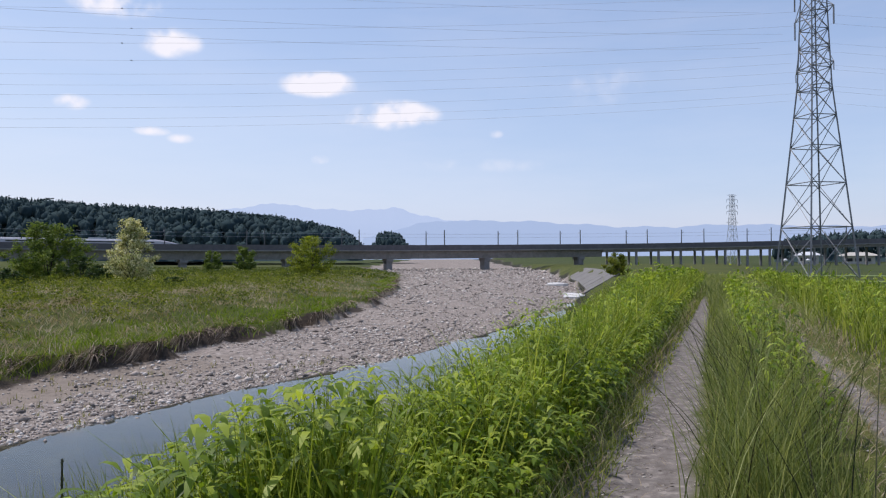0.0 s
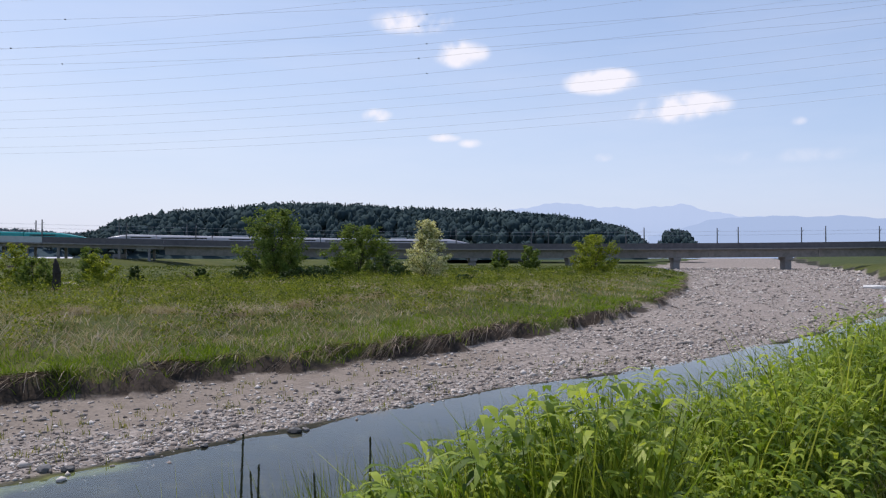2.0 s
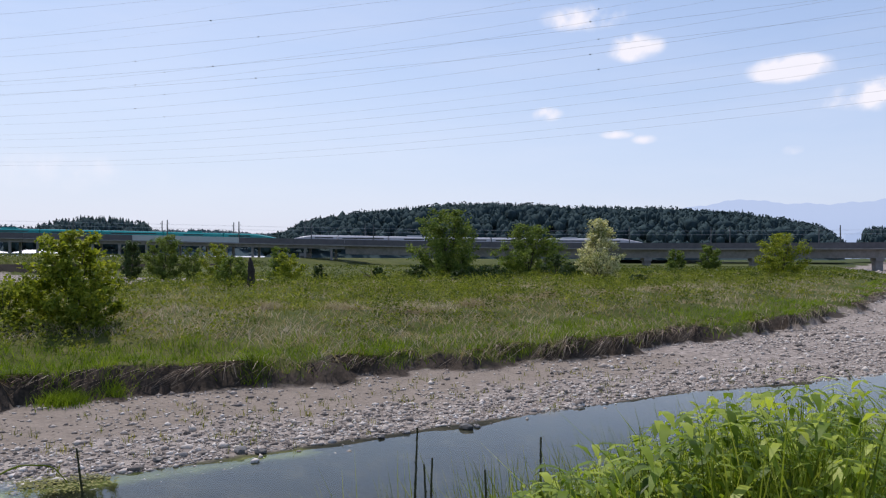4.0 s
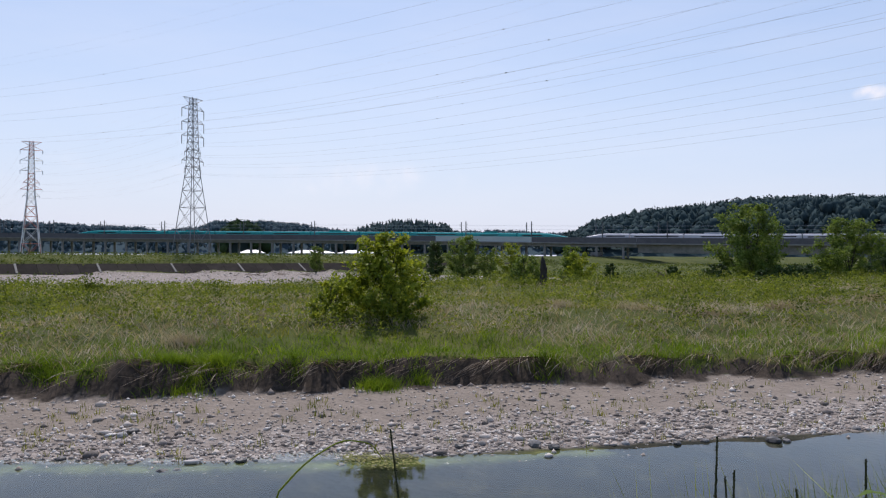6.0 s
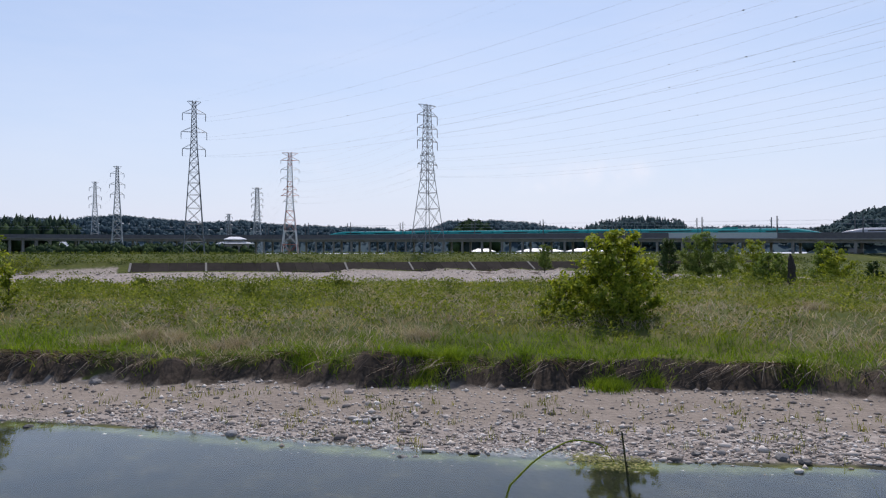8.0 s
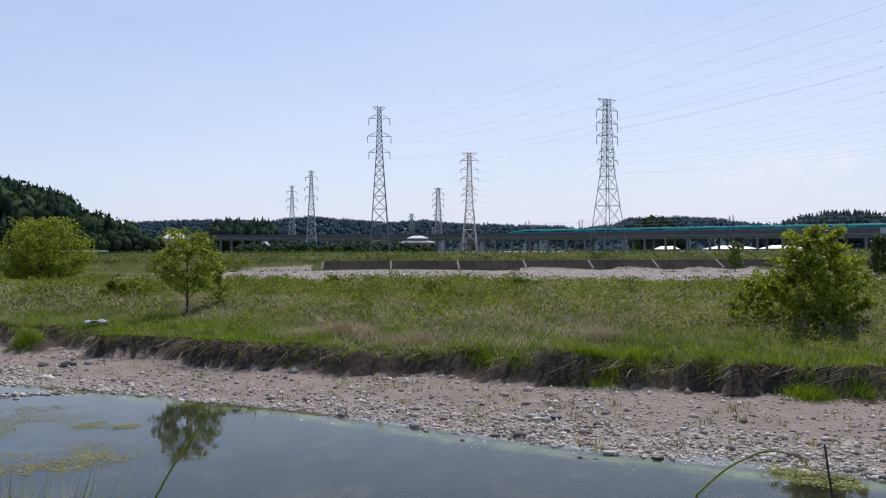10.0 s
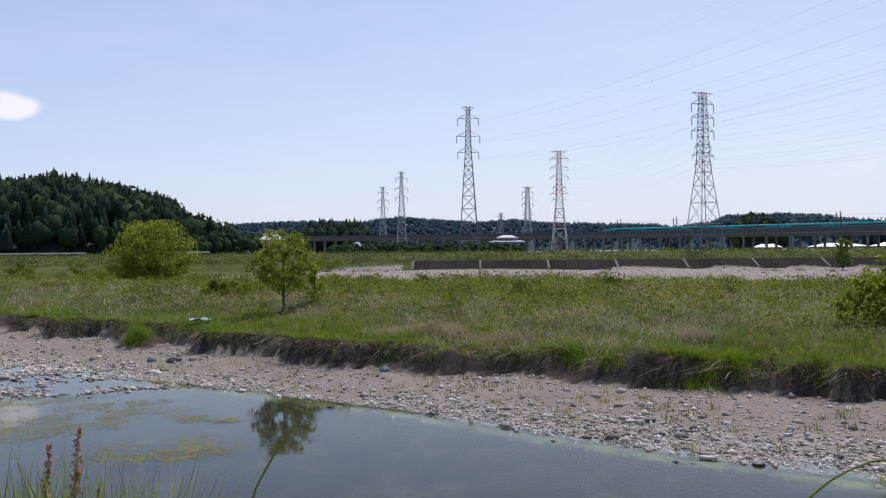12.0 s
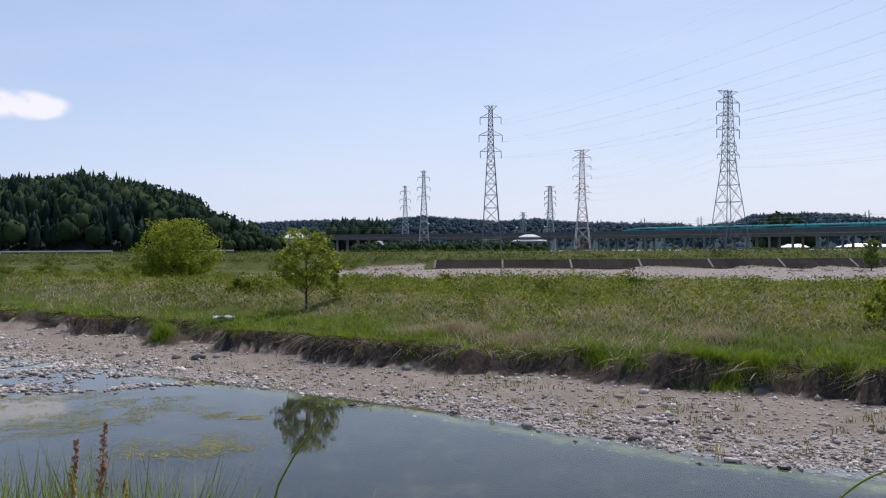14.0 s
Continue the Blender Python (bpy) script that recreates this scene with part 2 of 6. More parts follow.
M_GLASS_DARK = surface("dark_train_glass", (0.015, 0.018, 0.022), (0.03, 0.034, 0.04), 0.5, 0.1, relief=0)
M_ROOF = surface("pale_roof", (0.55, 0.56, 0.58), (0.7, 0.71, 0.73), 0.8, 0.4, relief=0.05)
M_WALL = surface("house_wall", (0.42, 0.39, 0.34), (0.55, 0.52, 0.47), 1.0, 0.9, relief=0.1)
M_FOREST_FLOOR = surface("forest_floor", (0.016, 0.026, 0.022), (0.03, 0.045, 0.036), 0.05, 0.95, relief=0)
M_STONE = surface("river_stone", (0.20, 0.19, 0.185), (0.46, 0.44, 0.42), 9.0, 0.85, relief=0.3, dist=0.01, random_value=0.55)
M_STONE_DARK = surface("wet_stone", (0.05, 0.048, 0.045), (0.12, 0.115, 0.11), 12.0, 0.5, relief=0.3, dist=0.01)
M_SCRAP = surface("pale_plastic", (0.26, 0.31, 0.36), (0.38, 0.43, 0.48), 6.0, 0.5, relief=0.1)
M_PADDY = surface("paddy", (0.12, 0.17, 0.05), (0.2, 0.25, 0.08), 0.4, 0.9)


def gravel_mat():
    m, nt, bsdf = base_mat("gravel_stone")
    geo = nt.nodes.new("ShaderNodeNewGeometry")
    col = ramp(nt, geo.outputs["Random Per Island"], [(0.0, (0.10, 0.082, 0.070)), (0.2, (0.24, 0.198, 0.168)), (0.5, (0.48, 0.405, 0.345)), (0.8, (0.68, 0.60, 0.525)), (1.0, (0.86, 0.80, 0.73))])
    fine = noise_tex(nt, geo.outputs["Position"], 25, 4)
    nt.links.new(mixc(nt, 0.25, col, ramp(nt, fine, [(0.3, (0.16, 0.145, 0.13)), (0.7, (0.46, 0.43, 0.39))])), bsdf.inputs["Base Color"])
    bsdf.inputs["Roughness"].default_value = 0.9
    bsdf.inputs["Specular IOR Level"].default_value = 0.15
    return m


M_GRAVEL = gravel_mat()


def water_mat():
    m, nt, bsdf = base_mat("river_water")
    pos = nt.nodes.new("ShaderNodeNewGeometry").outputs["Position"]
    bsdf.inputs["Base Color"].default_value = (0.42, 0.56, 0.58, 1)
    bsdf.inputs["Roughness"].default_value = 0.01
    bsdf.inputs["IOR"].default_value = 1.33
    bsdf.inputs["Transmission Weight"].default_value = 1.0
    h = calc(nt, "ADD", calc(nt, "MULTIPLY", noise_tex(nt, pos, 3.0, 3), 0.7), calc(nt, "MULTIPLY", noise_tex(nt, pos, 14.0, 2), 0.3))
    bump(nt, bsdf, h, 0.05, 0.02)
    return m


M_WATER = water_mat()


# Emission stands in for the pale blue air in front of the mountains.
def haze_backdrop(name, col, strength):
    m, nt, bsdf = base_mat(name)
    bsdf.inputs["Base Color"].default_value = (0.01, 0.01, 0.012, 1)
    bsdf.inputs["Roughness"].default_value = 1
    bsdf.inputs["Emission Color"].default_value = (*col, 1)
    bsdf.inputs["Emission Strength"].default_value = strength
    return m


M_MOUNTAIN = haze_backdrop("far_mountain_glow", (0.475, 0.60, 0.83), 0.92)
M_MOUNTAIN_NEAR = haze_backdrop("nearer_mountain_glow", (0.40, 0.53, 0.77), 0.88)


def ground_mat():
    """One sheet: turf, gravel bed, sand, eroded soil, worn track and algae, by masks kept on the mesh and broken up by noise."""
    m, nt, bsdf = base_mat("ground_sheet")
    pos = nt.nodes.new("ShaderNodeNewGeometry").outputs["Position"]
    fine, mid, broad = noise_tex(nt, pos, 9.0, 6), noise_tex(nt, pos, 1.3, 5), noise_tex(nt, pos, 0.12, 4)

    def mask(name, soft=0.18):
        a = nt.nodes.new("ShaderNodeAttribute")
        a.attribute_name = name
        v = calc(nt, "ADD", a.outputs["Fac"], calc(nt, "MULTIPLY", calc(nt, "SUBTRACT", mid, 0.5), 0.7))
        r = nt.nodes.new("ShaderNodeMapRange")
        r.interpolation_type = "SMOOTHSTEP"
        r.inputs["From Min"].default_value, r.inputs["From Max"].default_value = 0.5 - soft, 0.5 + soft
        nt.links.new(v, r.inputs["Value"])
        return r.outputs[0]

    turf = ramp(nt, calc(nt, "ADD", calc(nt, "MULTIPLY", mid, 0.5), calc(nt, "MULTIPLY", broad, 0.5)),
                [(0.3, (0.035, 0.05, 0.012)), (0.5, (0.072, 0.085, 0.018)), (0.62, (0.11, 0.112, 0.033)), (0.78, (0.20, 0.165, 0.09))])
    vor = nt.nodes.new("ShaderNodeTexVoronoi")
    vor.inputs["Scale"].default_value = 6.0
    nt.links.new(pos, vor.inputs["Vector"])
    pebble = ramp(nt, vor.outputs["Color"], [(0.1, (0.13, 0.108, 0.092)), (0.5, (0.28, 0.238, 0.205)), (0.9, (0.50, 0.44, 0.385))])
    pebble = mixc(nt, 0.5, pebble, ramp(nt, fine, [(0.3, (0.14, 0.118, 0.102)), (0.7, (0.37, 0.32, 0.28))]))
    sand = ramp(nt, calc(nt, "ADD", calc(nt, "MULTIPLY", fine, 0.5), calc(nt, "MULTIPLY", mid, 0.5)), [(0.3, (0.175, 0.145, 0.117)), (0.7, (0.305, 0.257, 0.212))])
    soil = ramp(nt, fine, [(0.3, (0.03, 0.024, 0.019)), (0.7, (0.085, 0.066, 0.052))])
    track = ramp(nt, fine, [(0.3, (0.125, 0.108, 0.097)), (0.55, (0.21, 0.187, 0.17)), (0.7, (0.36, 0.32, 0.285))])
    algae = ramp(nt, fine, [(0.3, (0.16, 0.18, 0.05)), (0.7, (0.30, 0.31, 0.11))])
    mud = ramp(nt, calc(nt, "ADD", calc(nt, "MULTIPLY", fine, 0.4), calc(nt, "MULTIPLY", mid, 0.6)), [(0.34, (0.014, 0.018, 0.014)), (0.54, (0.040, 0.038, 0.024)), (0.70, (0.115, 0.10, 0.06))])
    field = ramp(nt, broad, [(0.35, (0.036, 0.054, 0.014)), (0.65, (0.076, 0.09, 0.027))])
    col = mixc(nt, mask("field"), turf, field)
    col = mixc(nt, mask("gravel"), col, pebble)
    col = mixc(nt, mask("sand"), col, sand)
    col = mixc(nt, mask("soil"), col, soil)
    col = mixc(nt, mask("track"), col, track)
    col = mixc(nt, mask("mud"), col, mud)
    col = mixc(nt, mask("algae", 0.3), col, algae)
    nt.links.new(col, bsdf.inputs["Base Color"])
    bsdf.inputs["Roughness"].default_value = 0.95
    bsdf.inputs["Specular IOR Level"].default_value = 0.12
    grit = noise_tex(nt, pos, 60.0, 3)
    bump(nt, bsdf, calc(nt, "ADD", calc(nt, "ADD", calc(nt, "MULTIPLY", fine, 0.1), calc(nt, "MULTIPLY", grit, 0.25)), calc(nt, "MULTIPLY", vor.outputs["Distance"], mask("gravel"))), 0.6, 0.04)
    return m


M_GROUND = ground_mat()


# ---- helpers of this scene ----
rng = np.random.default_rng(7)


def mesh_ob(name, verts, faces, material, parent=None, label="", smooth=False):
    me = bpy.data.meshes.new(name)
    verts = np.asarray(verts, dtype=np.float32)
    if isinstance(faces, np.ndarray):
        n, k = faces.shape
        me.vertices.add(len(verts))
        me.vertices.foreach_set("co", verts.ravel())
        me.loops.add(n * k)
        me.loops.foreach_set("vertex_index", faces.astype(np.int32).ravel())
        me.polygons.add(n)
        me.polygons.foreach_set("loop_start", np.arange(0, n * k, k, dtype=np.int32))
        me.update(calc_edges=True)
    else:
        me.from_pydata([tuple(map(float, v)) for v in verts], [], faces)
        me.update()
    me.materials.append(material)
    if smooth:
        me.polygons.foreach_set("use_smooth", np.ones(len(me.polygons), dtype=bool))
    ob = new(name, me)
    if parent is not None:
        ob.parent = parent
    if label:
        ob["label"] = label
    return ob


def part(name, bm, material, parent, label=""):
    me = bpy.data.meshes.new(name)
    bm.to_mesh(me)
    bm.free()
    me.materials.append(material)
    ob = new(name, me)
    ob.parent = parent
    if label:
        ob["label"] = label
    return ob


OCT_V = np.array([(1, 0, 0), (-1, 0, 0), (0, 1, 0), (0, -1, 0), (0.1, 0, 1), (0, 0.1, -1)], float)
OCT_F = np.array([(0, 2, 4), (2, 1, 4), (1, 3, 4), (3, 0, 4), (2, 0, 5), (1, 2, 5), (3, 1, 5), (0, 3, 5)])


class Soup:
    """Collects boxes, bars and quads into one mesh."""

    def __init__(self):
        self.v, self.f = [], []

    def add(self, verts, faces):
        n = len(self.v)
        self.v.extend(tuple(map(float, p)) for p in verts)
        self.f.extend(tuple(i + n for i in fc) for fc in faces)

    def box(self, c, half, ax=(1, 0, 0), ay=(0, 1, 0), az=(0, 0, 1)):
        c, ax, ay, az = (np.array(q, float) for q in (c, ax, ay, az))
        p = [c + sx * half[0] * ax + sy * half[1] * ay + sz * half[2] * az for sz in (-1, 1) for sy in (-1, 1) for sx in (-1, 1)]
        self.add(p, [(0, 2, 3, 1), (4, 5, 7, 6), (0, 1, 5, 4), (2, 6, 7, 3), (0, 4, 6, 2), (1, 3, 7, 5)])

    def bar(self, a, b, r, sides=4, r2=None):
        a, b = np.array(a, float), np.array(b, float)
        d = b - a
        d /= np.linalg.norm(d) + 1e-9
        u = np.cross(d, (0, 0, 1) if abs(d[2]) < 0.9 else (1, 0, 0))
        u /= np.linalg.norm(u)
        w = np.cross(d, u)
        r2 = r if r2 is None else r2
        ring = [(math.cos(2 * math.pi * i / sides), math.sin(2 * math.pi * i / sides)) for i in range(sides)]
        p = [a + r * (c * u + s * w) for c, s in ring] + [b + r2 * (c * u + s * w) for c, s in ring]
        f = [(i, (i + 1) % sides, sides + (i + 1) % sides, sides + i) for i in range(sides)]
        f += [tuple(range(sides))[::-1], tuple(range(sides, 2 * sides))]
        self.add(p, f)

    def chain(self, pts, radii, sides=6):
        for i in range(len(pts) - 1):
            self.bar(pts[i], pts[i + 1], radii[i], sides, radii[i + 1])

    def tube(self, pts, r, sides=4):
        pts = np.asarray(pts, float)
        rings = []
        for i, p in enumerate(pts):
            d = pts[min(i + 1, len(pts) - 1)] - pts[max(i - 1, 0)]
            d /= np.linalg.norm(d) + 1e-9
            u = np.cross(d, (0, 0, 1) if abs(d[2]) < 0.9 else (1, 0, 0))
            u /= np.linalg.norm(u)
            w = np.cross(d, u)
            rr = r[i] if hasattr(r, "__len__") else r
            rings += [p + rr * (math.cos(2 * math.pi * k / sides) * u + math.sin(2 * math.pi * k / sides) * w) for k in range(sides)]
        n = len(pts)
        f = [(i * sides + k, i * sides + (k + 1) % sides, (i + 1) * sides + (k + 1) % sides, (i + 1) * sides + k) for i in range(n - 1) for k in range(sides)]
        f += [tuple(range(sides))[::-1], tuple(range((n - 1) * sides, n * sides))]
        self.add(rings, f)

    def make(self, name, material, parent=None, label="", smooth=False):
        return mesh_ob(name, self.v, self.f, material, parent, label, smooth)


def at(yaw, d, z=0.0):
    a = radians(yaw)
    return np.array((-math.sin(a) * d, math.cos(a) * d, z))


def empty(name, label, category, group="", kind="", where=(0, 0, 0)):
    ob = new(name)
    ob.location = where
    return tagged(ob, label, category, group, kind)


def fbm(x, y, scale, seed=0, octaves=3):
    """Smooth value noise on arrays."""
    out, amp, tot = np.zeros_like(x, dtype=float), 1.0, 0.0
    for o in range(octaves):
        k = scale * 2 ** o
        xi, yi = x * k + 17.3 * seed + 5 * o, y * k - 9.1 * seed + 3 * o
        x0, y0 = np.floor(xi), np.floor(yi)
        fx, fy = xi - x0, yi - y0
        fx, fy = fx * fx * (3 - 2 * fx), fy * fy * (3 - 2 * fy)

        def h(a, b):
            s = np.sin(a * 127.1 + b * 311.7 + seed * 74.7) * 43758.5453
            return s - np.floor(s)

        out += amp * ((h(x0, y0) * (1 - fx) + h(x0 + 1, y0) * fx) * (1 - fy) + (h(x0, y0 + 1) * (1 - fx) + h(x0 + 1, y0 + 1) * fx) * fy)
        tot += amp
        amp *= 0.5
    return out / tot


def side(px, py, line):
    """Signed distance to an open polyline, positive on its left."""
    best, sign = np.full(px.shape, 1e9), np.ones(px.shape)
    for (x0, y0), (x1, y1) in zip(line[:-1], line[1:]):
        dx, dy = x1 - x0, y1 - y0
        t = np.clip(((px - x0) * dx + (py - y0) * dy) / (dx * dx + dy * dy), 0, 1)
        d = np.hypot(px - x0 - t * dx, py - y0 - t * dy)
        cr = dx * (py - y0) - dy * (px - x0)
        near = d < best - 1e-6
        sign = np.where(near, np.where(cr >= 0, 1.0, -1.0), sign)
        best = np.where(near, d, best)
    return best * sign


def in_poly(px, py, poly):
    d = np.abs(side(px, py, poly + poly[:1]))
    inside = np.zeros(px.shape, bool)
    for (x0, y0), (x1, y1) in zip(poly, poly[1:] + poly[:1]):
        cond = (y0 > py) != (y1 > py)
        xx = (x1 - x0) * (py - y0) / (y1 - y0 + 1e-12) + x0
        inside ^= cond & (px < xx)
    return np.where(inside, d, -d)


def smooth01(t):
    t = np.clip(t, 0, 1)
    return t * t * (3 - 2 * t)


# ---- the lie of the land ----
BANK = [(-150, -190), (-75, -75), (-55, -47), (-41.8, -28.6), (-32.2, -14.3), (-26.3, -5.0), (-23.0, 1.9), (-19.9, 7.8), (-17.0, 14.1), (-13.7, 22.0),
        (-10.9, 30.4), (-8.5, 40.0), (-6.6, 52), (-6.1, 62), (-6.4, 89), (-9.0, 150), (-10.5, 200), (-30, 300), (-45, 420), (-60, 900)]
WATER = [(-120, -170), (-45, -45), (-29.6, -20.3), (-23.4, -8.6), (-20.0, -2.3), (-17.1, 1.6), (-15.1, 4.5), (-12.8, 8.9), (-10.9, 13.8),
         (-8.7, 19.1), (-7.1, 23.1), (-2.2, 30.8), (1.3, 39.7), (5.5, 51), (10.2, 64), (18.0, 98), (24, 139), (41, 307), (60, 900)]
FOOT = [(-103, -170), (-5.8, 0.0), (0.6, 17.5), (5.5, 38), (10.5, 62.7), (18.3, 98.7), (24.3, 139), (42, 307), (75, 900)]
CHANNEL = [(-121, -30), (-118, -15), (-110, 20), (-104, 46), (-102, 80), (-98, 96), (-103, 108), (-125, 104), (-150, 100), (-195, 96), (-196, 40), (-196, -50), (-150, -52), (-130, -44)]
LEVEE_DIR = (0.342, 0.940)


def masks(x, y):
    u = LEVEE_DIR[0] * x + LEVEE_DIR[1] * y
    v = -LEVEE_DIR[1] * x + LEVEE_DIR[0] * y
    r = np.hypot(x, y)
    jag = (fbm(x, y, 2.6, 13) - 0.5) * 0.7 + (fbm(x, y, 0.9, 3) - 0.5) * 1.5 * np.clip(r / 20, 0.4, 2.0) + (fbm(x, y, 0.25, 9) - 0.5) * 2.0
    return u, v, r, side(x, y, BANK) + jag, -side(x, y, WATER), -side(x, y, FOOT), in_poly(x, y, CHANNEL)


def slump(x, y):
    """0 where the bank stands steep, 1 where it has slid down."""
    return smooth01((fbm(x, y, 0.28, 61) * 0.7 + fbm(x, y, 0.9, 62) * 0.3 - 0.46) * 5)


def height(x, y):
    x, y = np.asarray(x, float), np.asarray(y, float)
    u, v, r, sb, sw, sf, sc = masks(x, y)
    # sb > 0: far bank; sw > 0: water side; sf > 0: near levee
    bed = np.clip(-0.065 * sw, -0.55, 0.36) + (fbm(x, y, 0.35, 5) - 0.5) * 0.14 + np.maximum(r - 420, 0) * 0.005
    plain = 1.0 + 0.9 * smooth01((sb - 0.3) / 9) - 1.85 * smooth01((sc + 62) / 58) + (fbm(x, y, 0.07, 2) - 0.5) * 0.5 + (fbm(x, y, 0.5, 4) - 0.5) * 0.34
    z = bed + (plain - bed) * smooth01(sb / (0.36 + 1.5 * slump(x, y)) + 0.2)
    z = z + (0.15 - z) * smooth01((sc + 3) / 7) * (sb > 5)
    # far levee, along x = -196
    far = np.clip((-196 - x) * 0.42, 0, 3.1) + np.clip((-204 - x) * 0.105, 0, 1.9)
    far = far - np.clip((-232 - x) * 0.2, 0, 2.2)
    # beyond about 20 m south of the channel, and along it, the levee rises from the plain
    far = np.where(x < -196, np.maximum(far, 0.15), -5)
    z = np.where(x < -196, np.maximum(np.where(x < -205, far, np.maximum(far, np.where(sc > -3, 0.15, np.clip(plain, 0.3, 2.2)))), np.minimum(z, far + 0.0)), z)
    near = np.clip(0.62 * sf, -1.5, 2.4) - np.clip((-v - 4.0) * 0.35, 0, 0.7)
    z = np.where(sf > -0.5, np.maximum(z * (sb < 0) - 5 * (sb >= 0), near), z)
    z = np.where((sf > 0) & (v > 1.1), z + (fbm(x, y, 1.2, 6) - 0.5) * 0.16, z)
    # beyond the railway the land lifts slowly
    z = z + np.maximum(r - 480, 0) * 0.004 * ((sb > 0) | (sf > 0))
    # wheel ruts
    z = z - 0.05 * np.exp(-((v - 0.6) / 0.4) ** 2) * (r < 200) - 0.05 * np.exp(-((v + 1.55) / 0.35) ** 2) * (r < 200)
    return z


def build_ground():
    yaws = np.concatenate([np.arange(-44, 140, 0.7), np.arange(140, 316, 4.0)])
    radii = [0.6]
    while radii[-1] < 4600:
        radii.append(radii[-1] * (1.012 if 13 < radii[-1] < 45 else 1.030))
    radii = np.array(radii)
    a = np.radians(yaws)[None, :]
    x, y = -np.sin(a) * radii[:, None], np.cos(a) * radii[:, None]
    z = height(x, y)
    nr, na = x.shape
    verts = np.stack([x, y, z], -1).reshape(-1, 3)
    centre = height(np.zeros(1), np.zeros(1))[0]
    verts = np.vstack([verts, [[0, 0, centre]]])
    i, j = np.meshgrid(np.arange(nr - 1), np.arange(na), indexing="ij")
    k = (j + 1) % na
    quads = np.stack([i * na + j, (i + 1) * na + j, (i + 1) * na + k, i * na + k], -1).reshape(-1, 4)
    hub = np.arange(na)
    fan = np.stack([hub, (hub + 1) % na, np.full(na, nr * na), np.full(na, nr * na)], -1)
    faces = [tuple(q) for q in quads[:, ::-1].tolist()] + [tuple(q[:3][::-1]) for q in fan.tolist()]
    ob = mesh_ob("ground", verts, faces, M_GROUND, smooth=True)
    tagged(ob, "river plain with gravel bed, grassy banks and levee track", "ground", kind="structure")
    px, py = verts[:, 0].astype(float), verts[:, 1].astype(float)
    u, v, r, sb, sw, sf, sc = masks(px, py)
    hz = verts[:, 2]
    bedside = (sb < 0.1) & (sf < 0.2)
    sandy = bedside * np.clip(1.25 - np.abs(sb + 1.6) / 2.4, 0, 1) * np.clip((34 - py) / 8, 0, 1)
    attr = {
        "gravel": np.clip(np.where((sb < 0.1) & (sf < 0.4), 1.0, 0.0) + (sc > -1) * 1.0, 0, 1),
        "sand": sandy,
        "soil": np.clip(1.25 - np.abs(sb - 0.2) / 0.75, 0, 1) * (sf < 0) * (1 - 0.35 * slump(px, py)),
        "track": (np.clip(1.25 - np.abs(v - 0.6) / np.interp(u, [4, 12, 30], [0.60, 0.44, 0.22]), 0, 1) * (u < 60) + 0.9 * np.clip(1.0 - np.abs(v + 1.55) / np.interp(u, [4, 10, 22], [0.50, 0.34, 0.05]), 0, 1) * (u < 22)) * (sf > 0),
        "mud": np.clip((sw + 0.35) / 0.8, 0, 1) * (sf < 1.0) * (sb < 0),
        "algae": np.clip(1 - np.abs(sw - 0.45) / 0.75, 0, 1) * 0.6 * bedside * (py < 12),
        "field": np.where((v < -12) | (r > 500), 1.0, 0.0),
    }
    for name, values in attr.items():
        at_ = ob.data.attributes.new(name, "FLOAT", "POINT")
        at_.data.foreach_set("value", np.asarray(values, dtype=np.float32))
    return ob


ground = build_ground()

water_v, water_f = [(-55, -62, 0), (3, -20, 0), (22, 70, 0), (16, 100, 0), (2, 62, 0), (-9, 30, 0), (-22, 6, 0), (-36, -20, 0)], [(0, 1, 2, 3, 4, 5, 6, 7)]
water = mesh_ob("water", water_v, water_f, M_WATER)
tagged(water, "shallow still river water over a muddy bed", "water", kind="structure")
water.visible_shadow = False


# ---- railway viaduct ----
VIA_YAW = np.array([-60, -30, -17, 0, 18, 27, 43, 59, 72, 88, 97, 105, 112.0])
VIA_DIST = np.array([640, 420, 375, 335, 312, 306, 315, 345, 385, 450, 510, 590, 690.0])
EL_YAW = np.array([-60, -30, -24, -17, 0, 17, 30, 43, 59, 70, 80, 88, 97, 112.0])
EL = np.array([0.0258, 0.0252, 0.0240, 0.0226, 0.0222, 0.0228, 0.0244, 0.0272, 0.0305, 0.0303, 0.0294, 0.0286, 0.0278, 0.0262])


def soften(values, n):
    k = np.ones(n) / n
    return np.convolve(np.pad(values, n // 2, mode="edge"), k, "valid")[:len(values)]


_yaw = np.arange(-60, 112, 0.1)
_dist, _el = soften(np.interp(_yaw, VIA_YAW, VIA_DIST), 121), soften(np.interp(_yaw, EL_YAW, EL), 121)
_px, _py, _pz = -np.sin(np.radians(_yaw)) * _dist, np.cos(np.radians(_yaw)) * _dist, 4 + _el * _dist
_s = np.concatenate([[0], np.cumsum(np.hypot(np.diff(_px), np.diff(_py)))])


def via(s, off=0.0, dz=0.0):
    """A point of the railway: s metres along, off metres away from the camera's side, dz above the barrier's top."""
    x, y, z = (np.interp(s, _s, q) for q in (_px, _py, _pz))
    x2, y2 = np.interp(s + 1, _s, _px), np.interp(s + 1, _s, _py)
    x1, y1 = np.interp(s - 1, _s, _px), np.interp(s - 1, _s, _py)
    t = np.array((x2 - x1, y2 - y1)) / (math.hypot(x2 - x1, y2 - y1) + 1e-9)
    n = np.array((t[1], -t[0]))
    if n @ np.array((x, y)) < 0:
        n = -n
    return np.array((x + n[0] * off, y + n[1] * off, z + dz)), np.array((t[0], t[1], 0.0)), np.array((n[0], n[1], 0.0))


